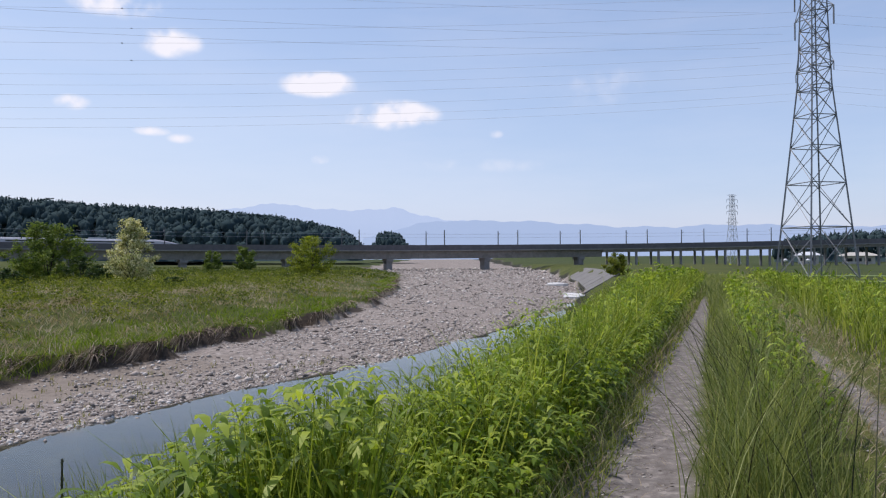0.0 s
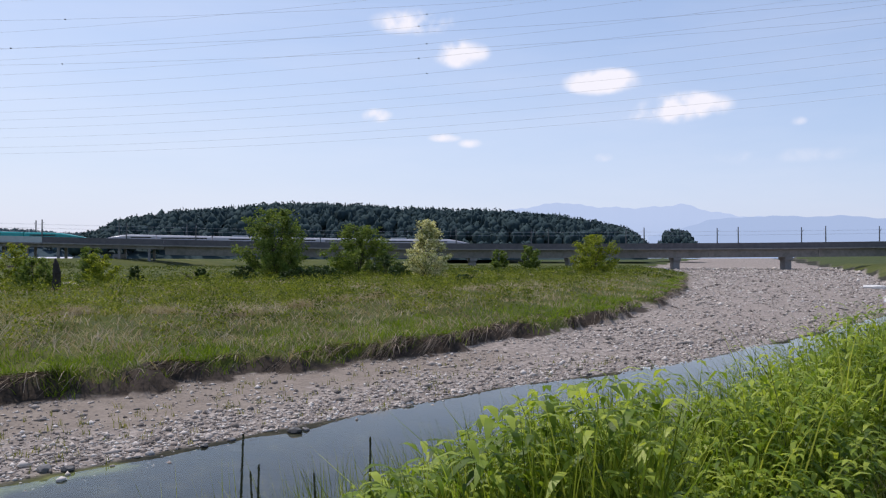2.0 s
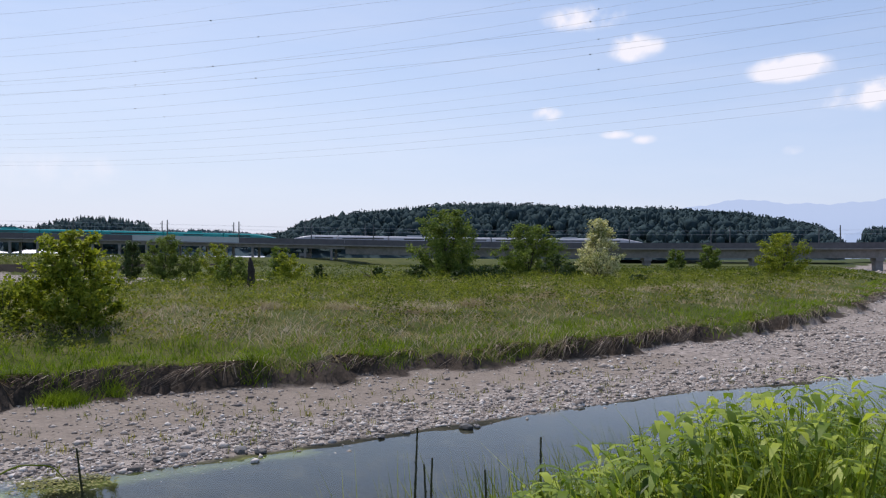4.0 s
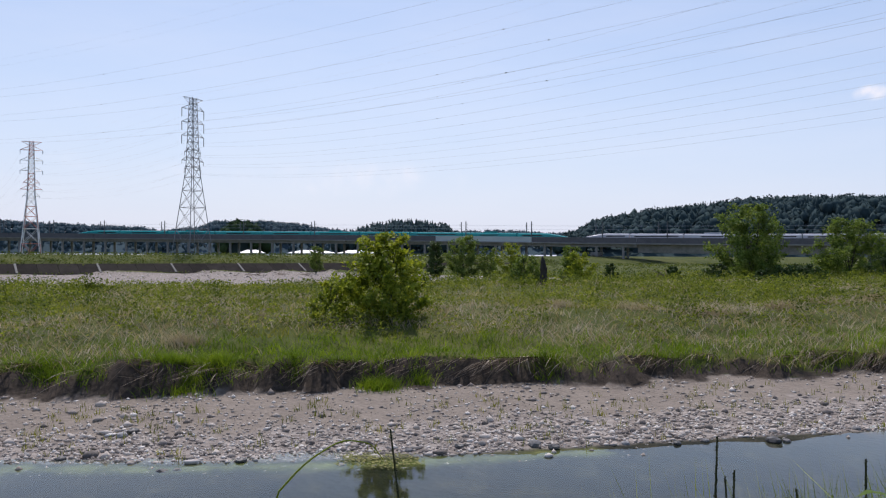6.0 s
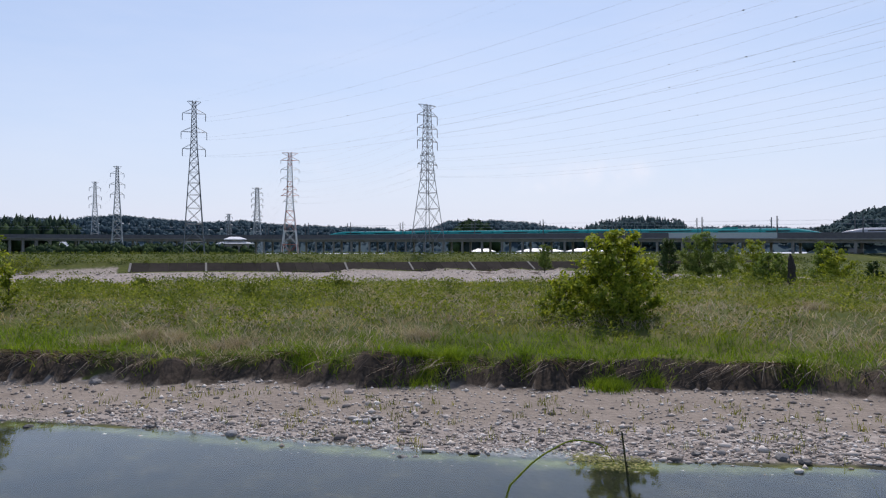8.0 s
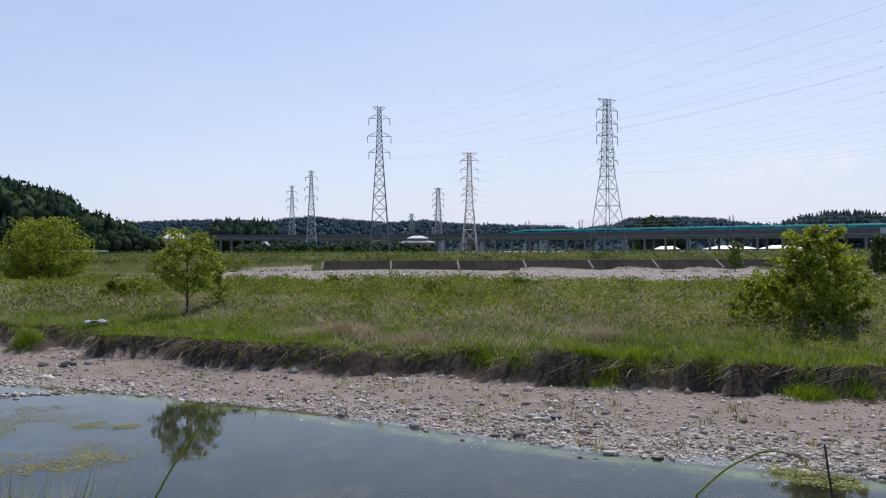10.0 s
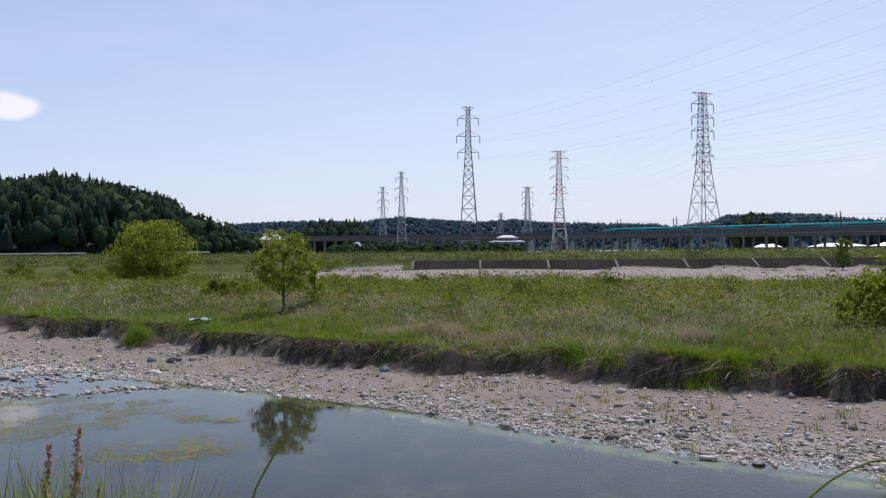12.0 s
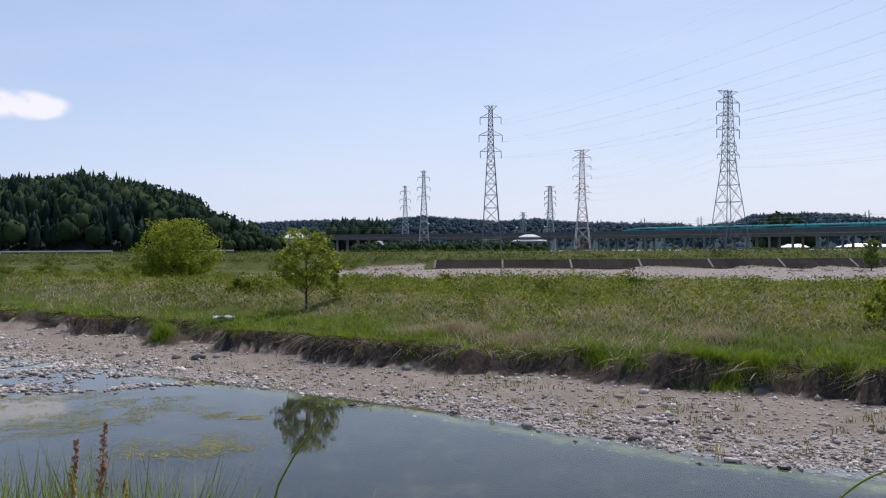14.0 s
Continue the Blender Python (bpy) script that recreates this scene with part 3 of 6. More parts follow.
def s_at(yaw):
    return float(np.interp(yaw, _yaw, _s))


def sweep(soup, s0, s1, step, prof):
    """A closed profile of (off, dz) swept along the railway."""
    n = max(1, int(round((s1 - s0) / step)))
    rings = [[via(s0 + (s1 - s0) * i / n, o, d)[0] for o, d in prof] for i in range(n + 1)]
    k = len(prof)
    faces = [(i * k + j, i * k + (j + 1) % k, (i + 1) * k + (j + 1) % k, (i + 1) * k + j) for i in range(n) for j in range(k)]
    faces += [tuple(range(k))[::-1], tuple(range(n * k, (n + 1) * k))]
    soup.add([p for ring in rings for p in ring], faces)


viaduct = empty("railway_viaduct", "long grey concrete railway viaduct on columns and river piers", "viaduct", kind="structure")
WIDTH = 11.5


def build_viaduct():
    length = _s[-1]
    s_left, s_right = s_at(44.3), s_at(-12.0)
    seg = 44.0
    n = int(length // seg)
    for i in range(n):
        a, b = i * seg + 0.06, (i + 1) * seg - 0.06
        mid = (a + b) / 2
        river = s_right < mid < s_left
        deck = Soup()
        sweep(deck, a, b, 11, [(-0.5, -2.2), (WIDTH + 0.5, -2.2), (WIDTH + 0.5, -2.7), (-0.5, -2.7)])
        d = deck.make("deck", M_CONCRETE, viaduct)
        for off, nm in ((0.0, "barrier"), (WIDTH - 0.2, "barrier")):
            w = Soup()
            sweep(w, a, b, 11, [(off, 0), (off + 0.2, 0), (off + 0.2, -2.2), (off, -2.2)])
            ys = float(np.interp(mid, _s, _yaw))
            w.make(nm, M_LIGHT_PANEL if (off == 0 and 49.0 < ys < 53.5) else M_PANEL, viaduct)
        g = Soup()
        if river:
            sweep(g, a, b, 11, [(1.6, -2.7), (WIDTH - 1.6, -2.7), (WIDTH - 2.3, -6.0), (2.3, -6.0)])
            g.make("girder", M_CONCRETE, viaduct)
        else:
            sweep(g, a, b, 11, [(0.8, -2.7), (1.6, -2.7), (1.6, -3.9), (0.8, -3.9)])
            sweep(g, a, b, 11, [(WIDTH - 1.6, -2.7), (WIDTH - 0.8, -2.7), (WIDTH - 0.8, -3.9), (WIDTH - 1.6, -3.9)])
            g.make("edge_beam", M_CONCRETE, viaduct)
            for k in range(4):
                s = a + 5.5 + k * 11
                for off in (1.2, WIDTH - 1.2):
                    c, t, nn = via(s, off, 0)
                    gz = float(height(c[0], c[1])) - 0.5
                    col = Soup()
                    col.box((c[0], c[1], (gz + c[2] - 2.7) / 2), (0.45, 0.45, (c[2] - 2.7 - gz) / 2), t, nn)
                    col.make("column", M_CONCRETE, viaduct)
                c, t, nn = via(s, WIDTH / 2, -3.2)
                beam = Soup()
                beam.box(c, (0.4, WIDTH / 2 - 1.2, 0.5), t, nn)
                beam.make("cross_beam", M_CONCRETE, viaduct)
    for yaw in (-10.4, -3.45, 3.9, 11.4, 18.7, 26.0, 33.5, 44.3):
        c, t, nn = via(s_at(yaw), WIDTH / 2, 0)
        gz = float(height(c[0], c[1])) - 0.6
        top = c[2] - 6.0
        p = Soup()
        p.box((c[0], c[1], top - 0.6), (1.5, 4.2, 0.6), t, nn)
        if top - 1.2 > gz:
            p.box((c[0], c[1], (top - 1.2 + gz) / 2), (1.2, 3.2, (top - 1.2 - gz) / 2), t, nn)
        p.make("pier", M_CONCRETE, viaduct)


build_viaduct()


def catenary_mast(s, off, arm):
    c, t, nn = via(s, off, 0)
    mast = empty("catenary_mast", "grey steel overhead line mast on the viaduct", "mast", "overhead line masts", where=c)
    p = Soup()
    p.bar((0, 0, -2.3), (0, 0, 6.6), 0.26, 8, 0.2)
    p.make("pole", M_POLE, mast)
    a = Soup()
    e = nn * arm
    a.bar((0, 0, 5.2), (e[0], e[1], 5.5), 0.06)
    a.bar((0, 0, 4.0), (e[0], e[1], 5.4), 0.05)
    a.bar((0, 0, 3.6), (e[0], e[1], 3.8), 0.05)
    a.make("bracket", M_STEEL, mast)


_mast_yaw = [-27.5, -22.9, -18.5, -14.6, -9.8, -5.2, 0.3, 6.7, 13.6, 20.5, 27.5, 34.0, 39.5, 44.1, 49.3, 54.2, 60.2, 65.5, 70.6, 76.0, 79.9, 83.0, 85.9, 88.6]
for yy in _mast_yaw:
    catenary_mast(s_at(yy - 0.45), 0.6, 2.2)
    catenary_mast(s_at(yy + 0.45), WIDTH - 0.6, -2.2)
lines = empty("overhead_line", "thin overhead contact wires along the railway", "wire")
for off in (3.2, WIDTH - 3.2):
    for dz in (3.4, 4.9):
        w = Soup()
        pts = [via(q, off, dz)[0] for q in np.arange(0, _s[-1], 22)]
        w.tube(pts, 0.02, 3)
        w.make("contact_wire", M_WIRE, lines)


def train(name, label, s0, cars, length, off, direction, roof, lower, stripe):
    """A multiple unit whose nose points to growing s (direction 1) from its tail at s0."""
    rail = empty(name, label, "train", where=(0, 0, 0))
    half = 1.68
    for i in range(cars):
        a, b = s0 + i * length + 0.25, s0 + (i + 1) * length - 0.25
        body, low, band = Soup(), Soup(), Soup()
        ends = (i == 0, i == cars - 1)
        n = 14 if any(ends) else 5
        rings, lows, bands = [], [], []
        for k in range(n + 1):
            q = k / n
            s = a + (b - a) * q
            nose = 0.0
            if ends[0]:
                nose = max(nose, 1 - q * 1.9)
            if ends[1]:
                nose = max(nose, 1 - (1 - q) * 1.9)
            nose = max(0.0, nose)
            top = 1.75 - 2.35 * nose ** 1.5
            w = half * (1 - 0.55 * nose ** 2.2)
            mid = min(0.05, top - 0.25)
            prof = [(-w, mid), (-w * 0.99, mid + (top - mid) * 0.62), (-w * 0.72, mid + (top - mid) * 0.93), (0, top),
                    (w * 0.72, mid + (top - mid) * 0.93), (w * 0.99, mid + (top - mid) * 0.62), (w, mid)]
            rings.append([via(s, off + o, d)[0] for o, d in prof])
            lows.append([via(s, off + o, d)[0] for o, d in ((-w, mid - 0.1), (w, mid - 0.1), (w * 0.9, -1.7), (-w * 0.9, -1.7))])
            bands.append([via(s, off + o, d)[0] for o, d in ((-w - 0.01, mid), (w + 0.01, mid), (w + 0.01, mid - 0.1), (-w - 0.01, mid - 0.1))])
        for soup, rr in ((body, rings), (low, lows), (band, bands)):
            k = len(rr[0])
            fc = [(p * k + j, p * k + (j + 1) % k, (p + 1) * k + (j + 1) % k, (p + 1) * k + j) for p in range(n) for j in range(k)]
            fc += [tuple(range(k))[::-1], tuple(range(n * k, (n + 1) * k))]
            soup.add([v for ring in rr for v in ring], fc)
        car = body.make("car_body", roof, rail, smooth=False)
        low.make("lower_side", lower, car)
        band.make("stripe", stripe, car)
        lo, hi = (0.55 if ends[0] else 0.08), (0.45 if ends[1] else 0.92)
        w = Soup()
        c, t, nn = via(a + (b - a) * (lo + hi) / 2, off - half - 0.005, 0.62)
        w.box(c, ((hi - lo) * (b - a) / 2, 0.02, 0.22), t, nn)
        w.make("window_band", M_GLASS_DARK, car)
        if i % 3 == 1:
            c, t, nn = via((a + b) / 2, off, 1.75)
            pg = Soup()
            pg.box(c + np.array((0, 0, 0.2)), (3.0, 0.9, 0.3), t, nn)
            pg.make("pantograph_cover", roof, car)
    return rail


s_join = s_at(45.6)
train("express_train", "teal and white high speed train on the viaduct", s_join + 1.0, 10, 25.0, 3.2, 1, M_TEAL, M_WHITE, M_WHITE)
train("express_train", "silver and crimson high speed train on the viaduct", s_join - 148.0, 7, 21.0, 3.2, 1, M_SILVER, M_SILVER, M_PURPLE)


# ---- pylons and power lines ----
def pylon(where, top, yaw, levels, low_levels, base, waist, mats, hang, thick=0.14, cut=0.55):
    """A lattice tower standing at where; levels: (height share, half span) of the upper arms."""
    z0 = float(height(where[0], where[1])) - 0.3
    ht = top - z0
    tower = empty("transmission_tower", mats[2], "pylon", "transmission towers", where=(where[0], where[1], z0))
    tower.rotation_euler = (0, 0, radians(yaw))

    def half(h):
        q = h / ht
        return base / 2 + (waist / 2 - base / 2) * min(q / cut, 1.0) if q < cut else waist / 2 * (1 - 0.45 * (q - cut) / (1 - cut))

    def m_at(h):
        return mats[0] if mats[1] is None or int(h / ht * 7) % 2 else mats[1]

    hs = [0.0]
    while hs[-1] < ht - 0.5:
        hs.append(min(ht, hs[-1] + max(1.6, 1.9 * half(hs[-1]))))
    corners = ((1, 1), (-1, 1), (-1, -1), (1, -1))
    for cx, cy in corners:
        leg = Soup()
        leg.bar((cx * half(0), cy * half(0), -0.5), (cx * half(ht * cut), cy * half(ht * cut), ht * cut), thick * 1.5, 4, thick * 1.2)
        leg.bar((cx * half(ht * cut), cy * half(ht * cut), ht * cut), (cx * half(ht), cy * half(ht), ht), thick * 1.2, 4, thick)
        leg.make("leg", mats[0], tower)
    for a, b in zip(hs[:-1], hs[1:]):
        ha, hb = half(a), half(b)
        for k in range(4):
            (x0, y0), (x1, y1) = corners[k], corners[(k + 1) % 4]
            for nm, p, q, w in (("diagonal_brace", (x0 * ha, y0 * ha, a), (x1 * hb, y1 * hb, b), 0.58), ("diagonal_brace", (x1 * ha, y1 * ha, a), (x0 * hb, y0 * hb, b), 0.58),
                                ("horizontal_brace", (x0 * hb, y0 * hb, b), (x1 * hb, y1 * hb, b), 0.66)):
                bar = Soup()
                bar.bar(p, q, thick * w, 4)
                bar.make(nm, m_at((a + b) / 2), tower)
    tips = []
    for share, span, is_low in [(*l, False) for l in levels] + [(*l, True) for l in low_levels]:
        h = ht * share
        hw = half(h)
        for sx in (-1, 1):
            arm = Soup()
            for sy in (-1, 1):
                arm.bar((sx * hw, sy * hw, h), (sx * span, 0, h), thick * 0.7, 3)
                arm.bar((sx * hw, sy * hw, h + (1.5 if share < 0.985 else -1.5)), (sx * span, 0, h), thick * 0.55, 3)
            a_ob = arm.make("cross_arm", m_at(h), tower)
            drop = hang if not is_low else hang * 0.45
            if share < 0.985:
                ins = Soup()
                ins.bar((sx * span, 0, h), (sx * span, 0, h - drop), thick * (1.1 if not is_low else 0.7), 5)
                ins.make("insulator", mats[0], a_ob)
            tips.append((sx, is_low, share, (sx * span, 0, h - (drop if share < 0.985 else 0))))
    m = pose(where[0], where[1], z0, 0, 0, yaw)
    return [(sx, low, share, np.array(m @ Vector(t))) for sx, low, share, t in tips]


FOUR_UP = [(0.995, 3.6), (0.925, 4.0), (0.84, 4.0), (0.755, 4.0)]
FOUR_LOW = [(0.655, 2.9), (0.60, 3.9), (0.545, 3.0)]
THREE_UP = [(0.995, 2.2), (0.92, 3.6), (0.805, 4.0), (0.70, 3.6)]
GREY = (M_STEEL, None, "grey galvanised steel lattice power tower with six arm levels")
GREY3 = (M_STEEL, None, "grey steel lattice power tower with three wide arms")
REDWHITE = (M_STEEL_WHITE, M_STEEL_RED, "red and white painted steel lattice power tower")
PALE = (M_STEEL_PALE, None, "pale distant steel lattice power tower")
T0, T1 = at(-26.1, 118), at(73.65, 242)
span_yaw = math.degrees(math.atan2(T1[1] - T0[1], T1[0] - T0[0])) - 90
tips0 = pylon(T0, 50.5, span_yaw + 4, FOUR_UP, FOUR_LOW, 7.6, 3.1, GREY, 2.6, 0.105)
tips1 = pylon(T1, 4 + 0.2005 * 242, span_yaw + 14, FOUR_UP, FOUR_LOW, 8.6, 2.8, GREY, 2.6, 0.105)
T2 = at(83.85, 345)
tips2 = pylon(T2, 4 + 0.1352 * 345, 78, FOUR_UP, FOUR_LOW, 7.6, 2.7, REDWHITE, 1.4, 0.12)
T3 = at(90.6, 262)
tips3 = pylon(T3, 4 + 0.196 * 262, 92, THREE_UP, [], 7.0, 2.0, GREY3, 2.4, 0.105, 0.72)
T4, T5, T6, T7, T8 = at(86.2, 560), at(95.65, 470), at(97.05, 570), at(88.2, 900), at(-20.8, 560)
tips4 = pylon(T4, 4 + 0.0888 * 560, 80, FOUR_UP, FOUR_LOW, 8, 3.6, PALE, 2.2, 0.2)
tips5 = pylon(T5, 4 + 0.1107 * 470, 100, THREE_UP, [], 7, 2.2, PALE, 2.2, 0.15, 0.72)
tips6 = pylon(T6, 4 + 0.0908 * 570, 100, THREE_UP, [], 7, 2.2, PALE, 2.2, 0.16, 0.72)
tips7 = pylon(T7, 4 + 0.0552 * 900, 80, FOUR_UP, FOUR_LOW, 8, 3.6, PALE, 2.2, 0.26)
tips8 = pylon(T8, 4 + 0.0813 * 560, 10, FOUR_UP, FOUR_LOW, 8, 3.6, PALE, 2.0, 0.12)


def sagging(a, b, sag, n=26):
    t = np.linspace(0, 1, n)[:, None]
    p = a + (b - a) * t
    p[:, 2] -= (4 * sag * t * (1 - t))[:, 0]
    return p


def wires(tips_a, tips_b, sag, label, r=0.011, spacer=True, flip=1):
    rope = empty("power_line", label, "power line", "power lines")
    for (sx, low, share, a) in tips_a:
        for (sx2, low2, share2, b) in tips_b:
            if sx2 == sx * flip and low2 == low and abs(share - share2) < 0.001:
                w = Soup()
                pts = sagging(a, b, sag * (0.8 if share > 0.98 else 1.0))
                w.tube(pts, r * (0.6 if share > 0.98 else 1), 4)
                wo = w.make("conductor", M_WIRE_PALE if low or share > 0.98 else M_WIRE, rope)
                if spacer and not low and share < 0.98:
                    for q in (0.34, 0.62):
                        c = pts[int(q * (len(pts) - 1))]
                        sp = Soup()
                        sp.box(c, (0.08, 0.08, 0.045))
                        sp.make("spacer", M_POLE, wo)
    return rope


wires(tips0, tips1, 7.5, "grey power conductors strung high over the river")
wires(tips1, tips2, 3.0, "grey power conductors between towers", 0.0105, False)
wires(tips2, tips4, 5.0, "thin grey power conductors between distant towers", 0.0105, False)
far_tips3 = [(sx, low, share, p + np.array((0.94, 0.345, 0)) * 330 - np.array((0, 0, 1.0))) for sx, low, share, p in tips3]
wires(tips3, far_tips3, 9.0, "grey conductors crossing overhead from the far bank", 0.011)
wires(tips5, tips6, 3.0, "thin grey power conductors between distant towers", 0.0105, False)
far_tips0 = [(sx, low, share, p + np.array((260, -30, -4))) for sx, low, share, p in tips0]
wires(tips0, far_tips0, 7.0, "grey power conductors leaving over the fields", 0.0105, False)


# ---- hills and woods ----
def ico(level=1):
    bm = bmesh.new()
    bmesh.ops.create_icosphere(bm, subdivisions=level, radius=1.0)
    v = np.array([p.co[:] for p in bm.verts])
    f = np.array([[q.index for q in t.verts] for t in bm.faces])
    bm.free()
    return v, f


ICO = ico()


def profile_hill(name, label, pts, dist, depth, foot_z, tree_h, n_trees, conifer, seed, broad_share=0.3, fine=1.0):
    """A wooded hill whose tree tops follow (yaw, elevation) points at a distance."""
    r = np.random.default_rng(seed)
    yaws = np.array([q[0] for q in pts], float)
    els = np.array([q[1] for q in pts], float)
    o = np.argsort(yaws)
    yaws, els = yaws[o], els[o]
    ny, nd = 60, 10
    vv, ff = [], []

    def ground_z(yaw, q):
        ridge = 4 + np.interp(yaw, yaws, els) * dist - tree_h * 1.0
        edge = np.minimum(1, np.minimum(yaw - yaws[0], yaws[-1] - yaw) / 0.8)
        shape = np.sin(np.clip(q, 0, 1) * math.pi / 2) ** 0.8
        return foot_z + (np.maximum(ridge, foot_z) - foot_z) * shape * np.clip(edge, 0.15, 1)

    for i in range(ny + 1):
        yw = yaws[0] + (yaws[-1] - yaws[0]) * i / ny
        for j in range(nd + 1):
            q = j / nd * 1.6
            d = dist + depth * (q - 1)
            zz = ground_z(yw, q if q <= 1 else 2 - q) if q <= 1.6 else foot_z
            vv.append(at(yw, d, float(zz) - (1.0 if j in (0, nd) else 0)))
    for i in range(ny):
        for j in range(nd):
            a = i * (nd + 1) + j
            ff.append((a, a + 1, a + nd + 2, a + nd + 1))
    # Past 650 m hill and trees take the colours with haze painted in.
    hill = mesh_ob("hill", vv, ff, M_HAZY_RIDGE if dist > 950 else M_HAZY_WOOD if dist > 650 else M_FOREST_FLOOR, smooth=True)
    tagged(hill, label, "hill", kind="structure")
    # trees: a closed lumpy crown each, ragged with sprays
    n_trees = int(n_trees * 1.35)
    for share, conif, nm, material in ((1 - broad_share, conifer, "woodland", M_HAZY_RIDGE if dist > 950 else M_HAZY_WOOD if dist > 650 else M_CONIFER), (broad_share, False, "woodland", M_HAZY_RIDGE if dist > 950 else M_HAZY_WOOD if dist > 650 else M_BROAD)):
        n = int(n_trees * share)
        if n < 4:
            continue
        yw = r.uniform(yaws[0], yaws[-1], n)
        q = np.where(r.random(n) < 0.45, r.uniform(0.9, 1.06, n), r.uniform(0.02, 1.0, n))
        d = dist + depth * (q - 1)
        gz = ground_z(yw, np.minimum(q, 1))
        th = tree_h * r.uniform(0.72, 1.12, n) * np.where(q < 0.1, 0.8, 1.0)
        leaves = int(14 * fine)
        bv, bf = ICO
        up = (bv[:, 2] + 1) / 2
        if conif:
            wide = 0.21 * (1.04 - up) ** 0.75 * (0.55 + 0.45 * np.minimum(up * 6, 1))
            flat = bv[:, :2] / (np.linalg.norm(bv[:, :2], axis=1)[:, None] + 1e-6)
            shell = np.concatenate([flat * wide[:, None], (0.02 + 0.98 * up)[:, None]], 1)
        else:
            shell = np.concatenate([bv[:, :2] * 0.30, (0.10 + 0.80 * up)[:, None]], 1)
        lump = 1 + r.normal(0, 0.17, (n, len(bv), 1)) * np.array((1, 1, 0.35))
        solid = shell[None] * lump * th[:, None, None]
        solid = solid + np.stack([-np.sin(np.radians(yw)) * d, np.cos(np.radians(yw)) * d, gz], 1)[:, None, :]
        crowns = mesh_ob("woodland", solid.reshape(-1, 3), (bf[None] + (np.arange(n) * len(bv))[:, None, None]).reshape(-1, 3), material)
        tagged(crowns, "dense dark conifer woodland covering the hill" if conif else "rounded broadleaf woodland on the hill", "woodland", kind="stuff")
        x0, y0 = -np.sin(np.radians(yw)) * d, np.cos(np.radians(yw)) * d
        shape_t = r.random((n, leaves))
        ang = r.uniform(0, 2 * math.pi, (n, leaves))
        if conif:
            rad = (1.02 - shape_t) * th[:, None] * 0.25 * r.uniform(0.55, 1.1, (n, leaves))
            hz = gz[:, None] + th[:, None] * (0.12 + 0.88 * shape_t)
            size = th[:, None] * (0.04 + 0.06 * (1 - shape_t)) / math.sqrt(fine) * r.uniform(0.7, 1.3, (n, leaves))
        else:
            phi = np.arccos(r.uniform(-0.5, 1, (n, leaves)))
            wd = th * r.uniform(0.26, 0.36, n)
            rad = np.sin(phi) * wd[:, None] * r.uniform(0.8, 1.08, (n, leaves))
            hz = gz[:, None] + th[:, None] * (0.58 + 0.40 * np.cos(phi) * r.uniform(0.85, 1.05, (n, leaves)))
            size = th[:, None] * 0.08 / math.sqrt(fine) * r.uniform(0.6, 1.3, (n, leaves))
        cx, cy = x0[:, None] + np.cos(ang) * rad, y0[:, None] + np.sin(ang) * rad
        c = np.stack([cx, cy, hz], -1).reshape(-1, 3)
        leaf_cards(nm, c, size.ravel(), material, r, "dense dark woodland covering the hill" if conif else "rounded broadleaf woodland on the hill", droop=0.5 if conif else 0.2, outward=np.stack([np.cos(ang), np.sin(ang), np.full_like(ang, 0.6)], -1).reshape(-1, 3), category="woodland")


def leaf_cards(name, centres, sizes, material, r, label="", droop=0.2, outward=None, parent=None, category="leaves", slim=0.62):
    """Small folded leaves, one pair of triangles each, facing roughly outward."""
    n = len(centres)
    nrm = r.normal(size=(n, 3)) * 0.75
    if outward is not None:
        nrm = nrm + outward
    nrm /= np.linalg.norm(nrm, axis=1)[:, None] + 1e-9
    t = np.cross(nrm, r.normal(size=(n, 3)))
    t[:, 2] -= droop * 0.5
    t /= np.linalg.norm(t, axis=1)[:, None] + 1e-9
    b = np.cross(nrm, t)
    s = np.asarray(sizes)[:, None]
    fold = nrm * s * slim * 0.35
    p0, p1 = centres - t * s, centres + t * s
    q0, q1 = centres + b * s * slim + fold, centres - b * s * slim + fold
    v = np.stack([p0, q0, p1, q1], 1).reshape(-1, 3)
    k = np.arange(n)[:, None] * 4
    f = np.concatenate([k + np.array([[0, 1, 2]]), k + np.array([[0, 2, 3]])], 0)
    ob = mesh_ob(name, v, f, material, parent)
    if parent is None:
        tagged(ob, label, category, kind="stuff")
    elif label:
        ob["label"] = label
    return ob


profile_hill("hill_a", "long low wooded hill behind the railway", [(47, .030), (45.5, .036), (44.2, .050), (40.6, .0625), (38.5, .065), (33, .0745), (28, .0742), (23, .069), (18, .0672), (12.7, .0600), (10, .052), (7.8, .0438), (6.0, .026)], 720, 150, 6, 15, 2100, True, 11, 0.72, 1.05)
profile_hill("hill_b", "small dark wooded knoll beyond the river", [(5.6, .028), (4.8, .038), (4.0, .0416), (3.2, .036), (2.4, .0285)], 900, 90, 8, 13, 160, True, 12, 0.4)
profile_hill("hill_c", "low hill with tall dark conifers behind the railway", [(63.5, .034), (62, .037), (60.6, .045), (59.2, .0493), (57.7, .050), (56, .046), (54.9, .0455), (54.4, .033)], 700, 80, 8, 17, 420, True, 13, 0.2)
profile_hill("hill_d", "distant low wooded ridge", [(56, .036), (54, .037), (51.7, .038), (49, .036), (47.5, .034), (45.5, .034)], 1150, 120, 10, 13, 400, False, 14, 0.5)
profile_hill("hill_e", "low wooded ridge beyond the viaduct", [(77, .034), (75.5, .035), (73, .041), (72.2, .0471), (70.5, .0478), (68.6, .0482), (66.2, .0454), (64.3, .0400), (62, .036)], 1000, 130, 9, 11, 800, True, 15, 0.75)
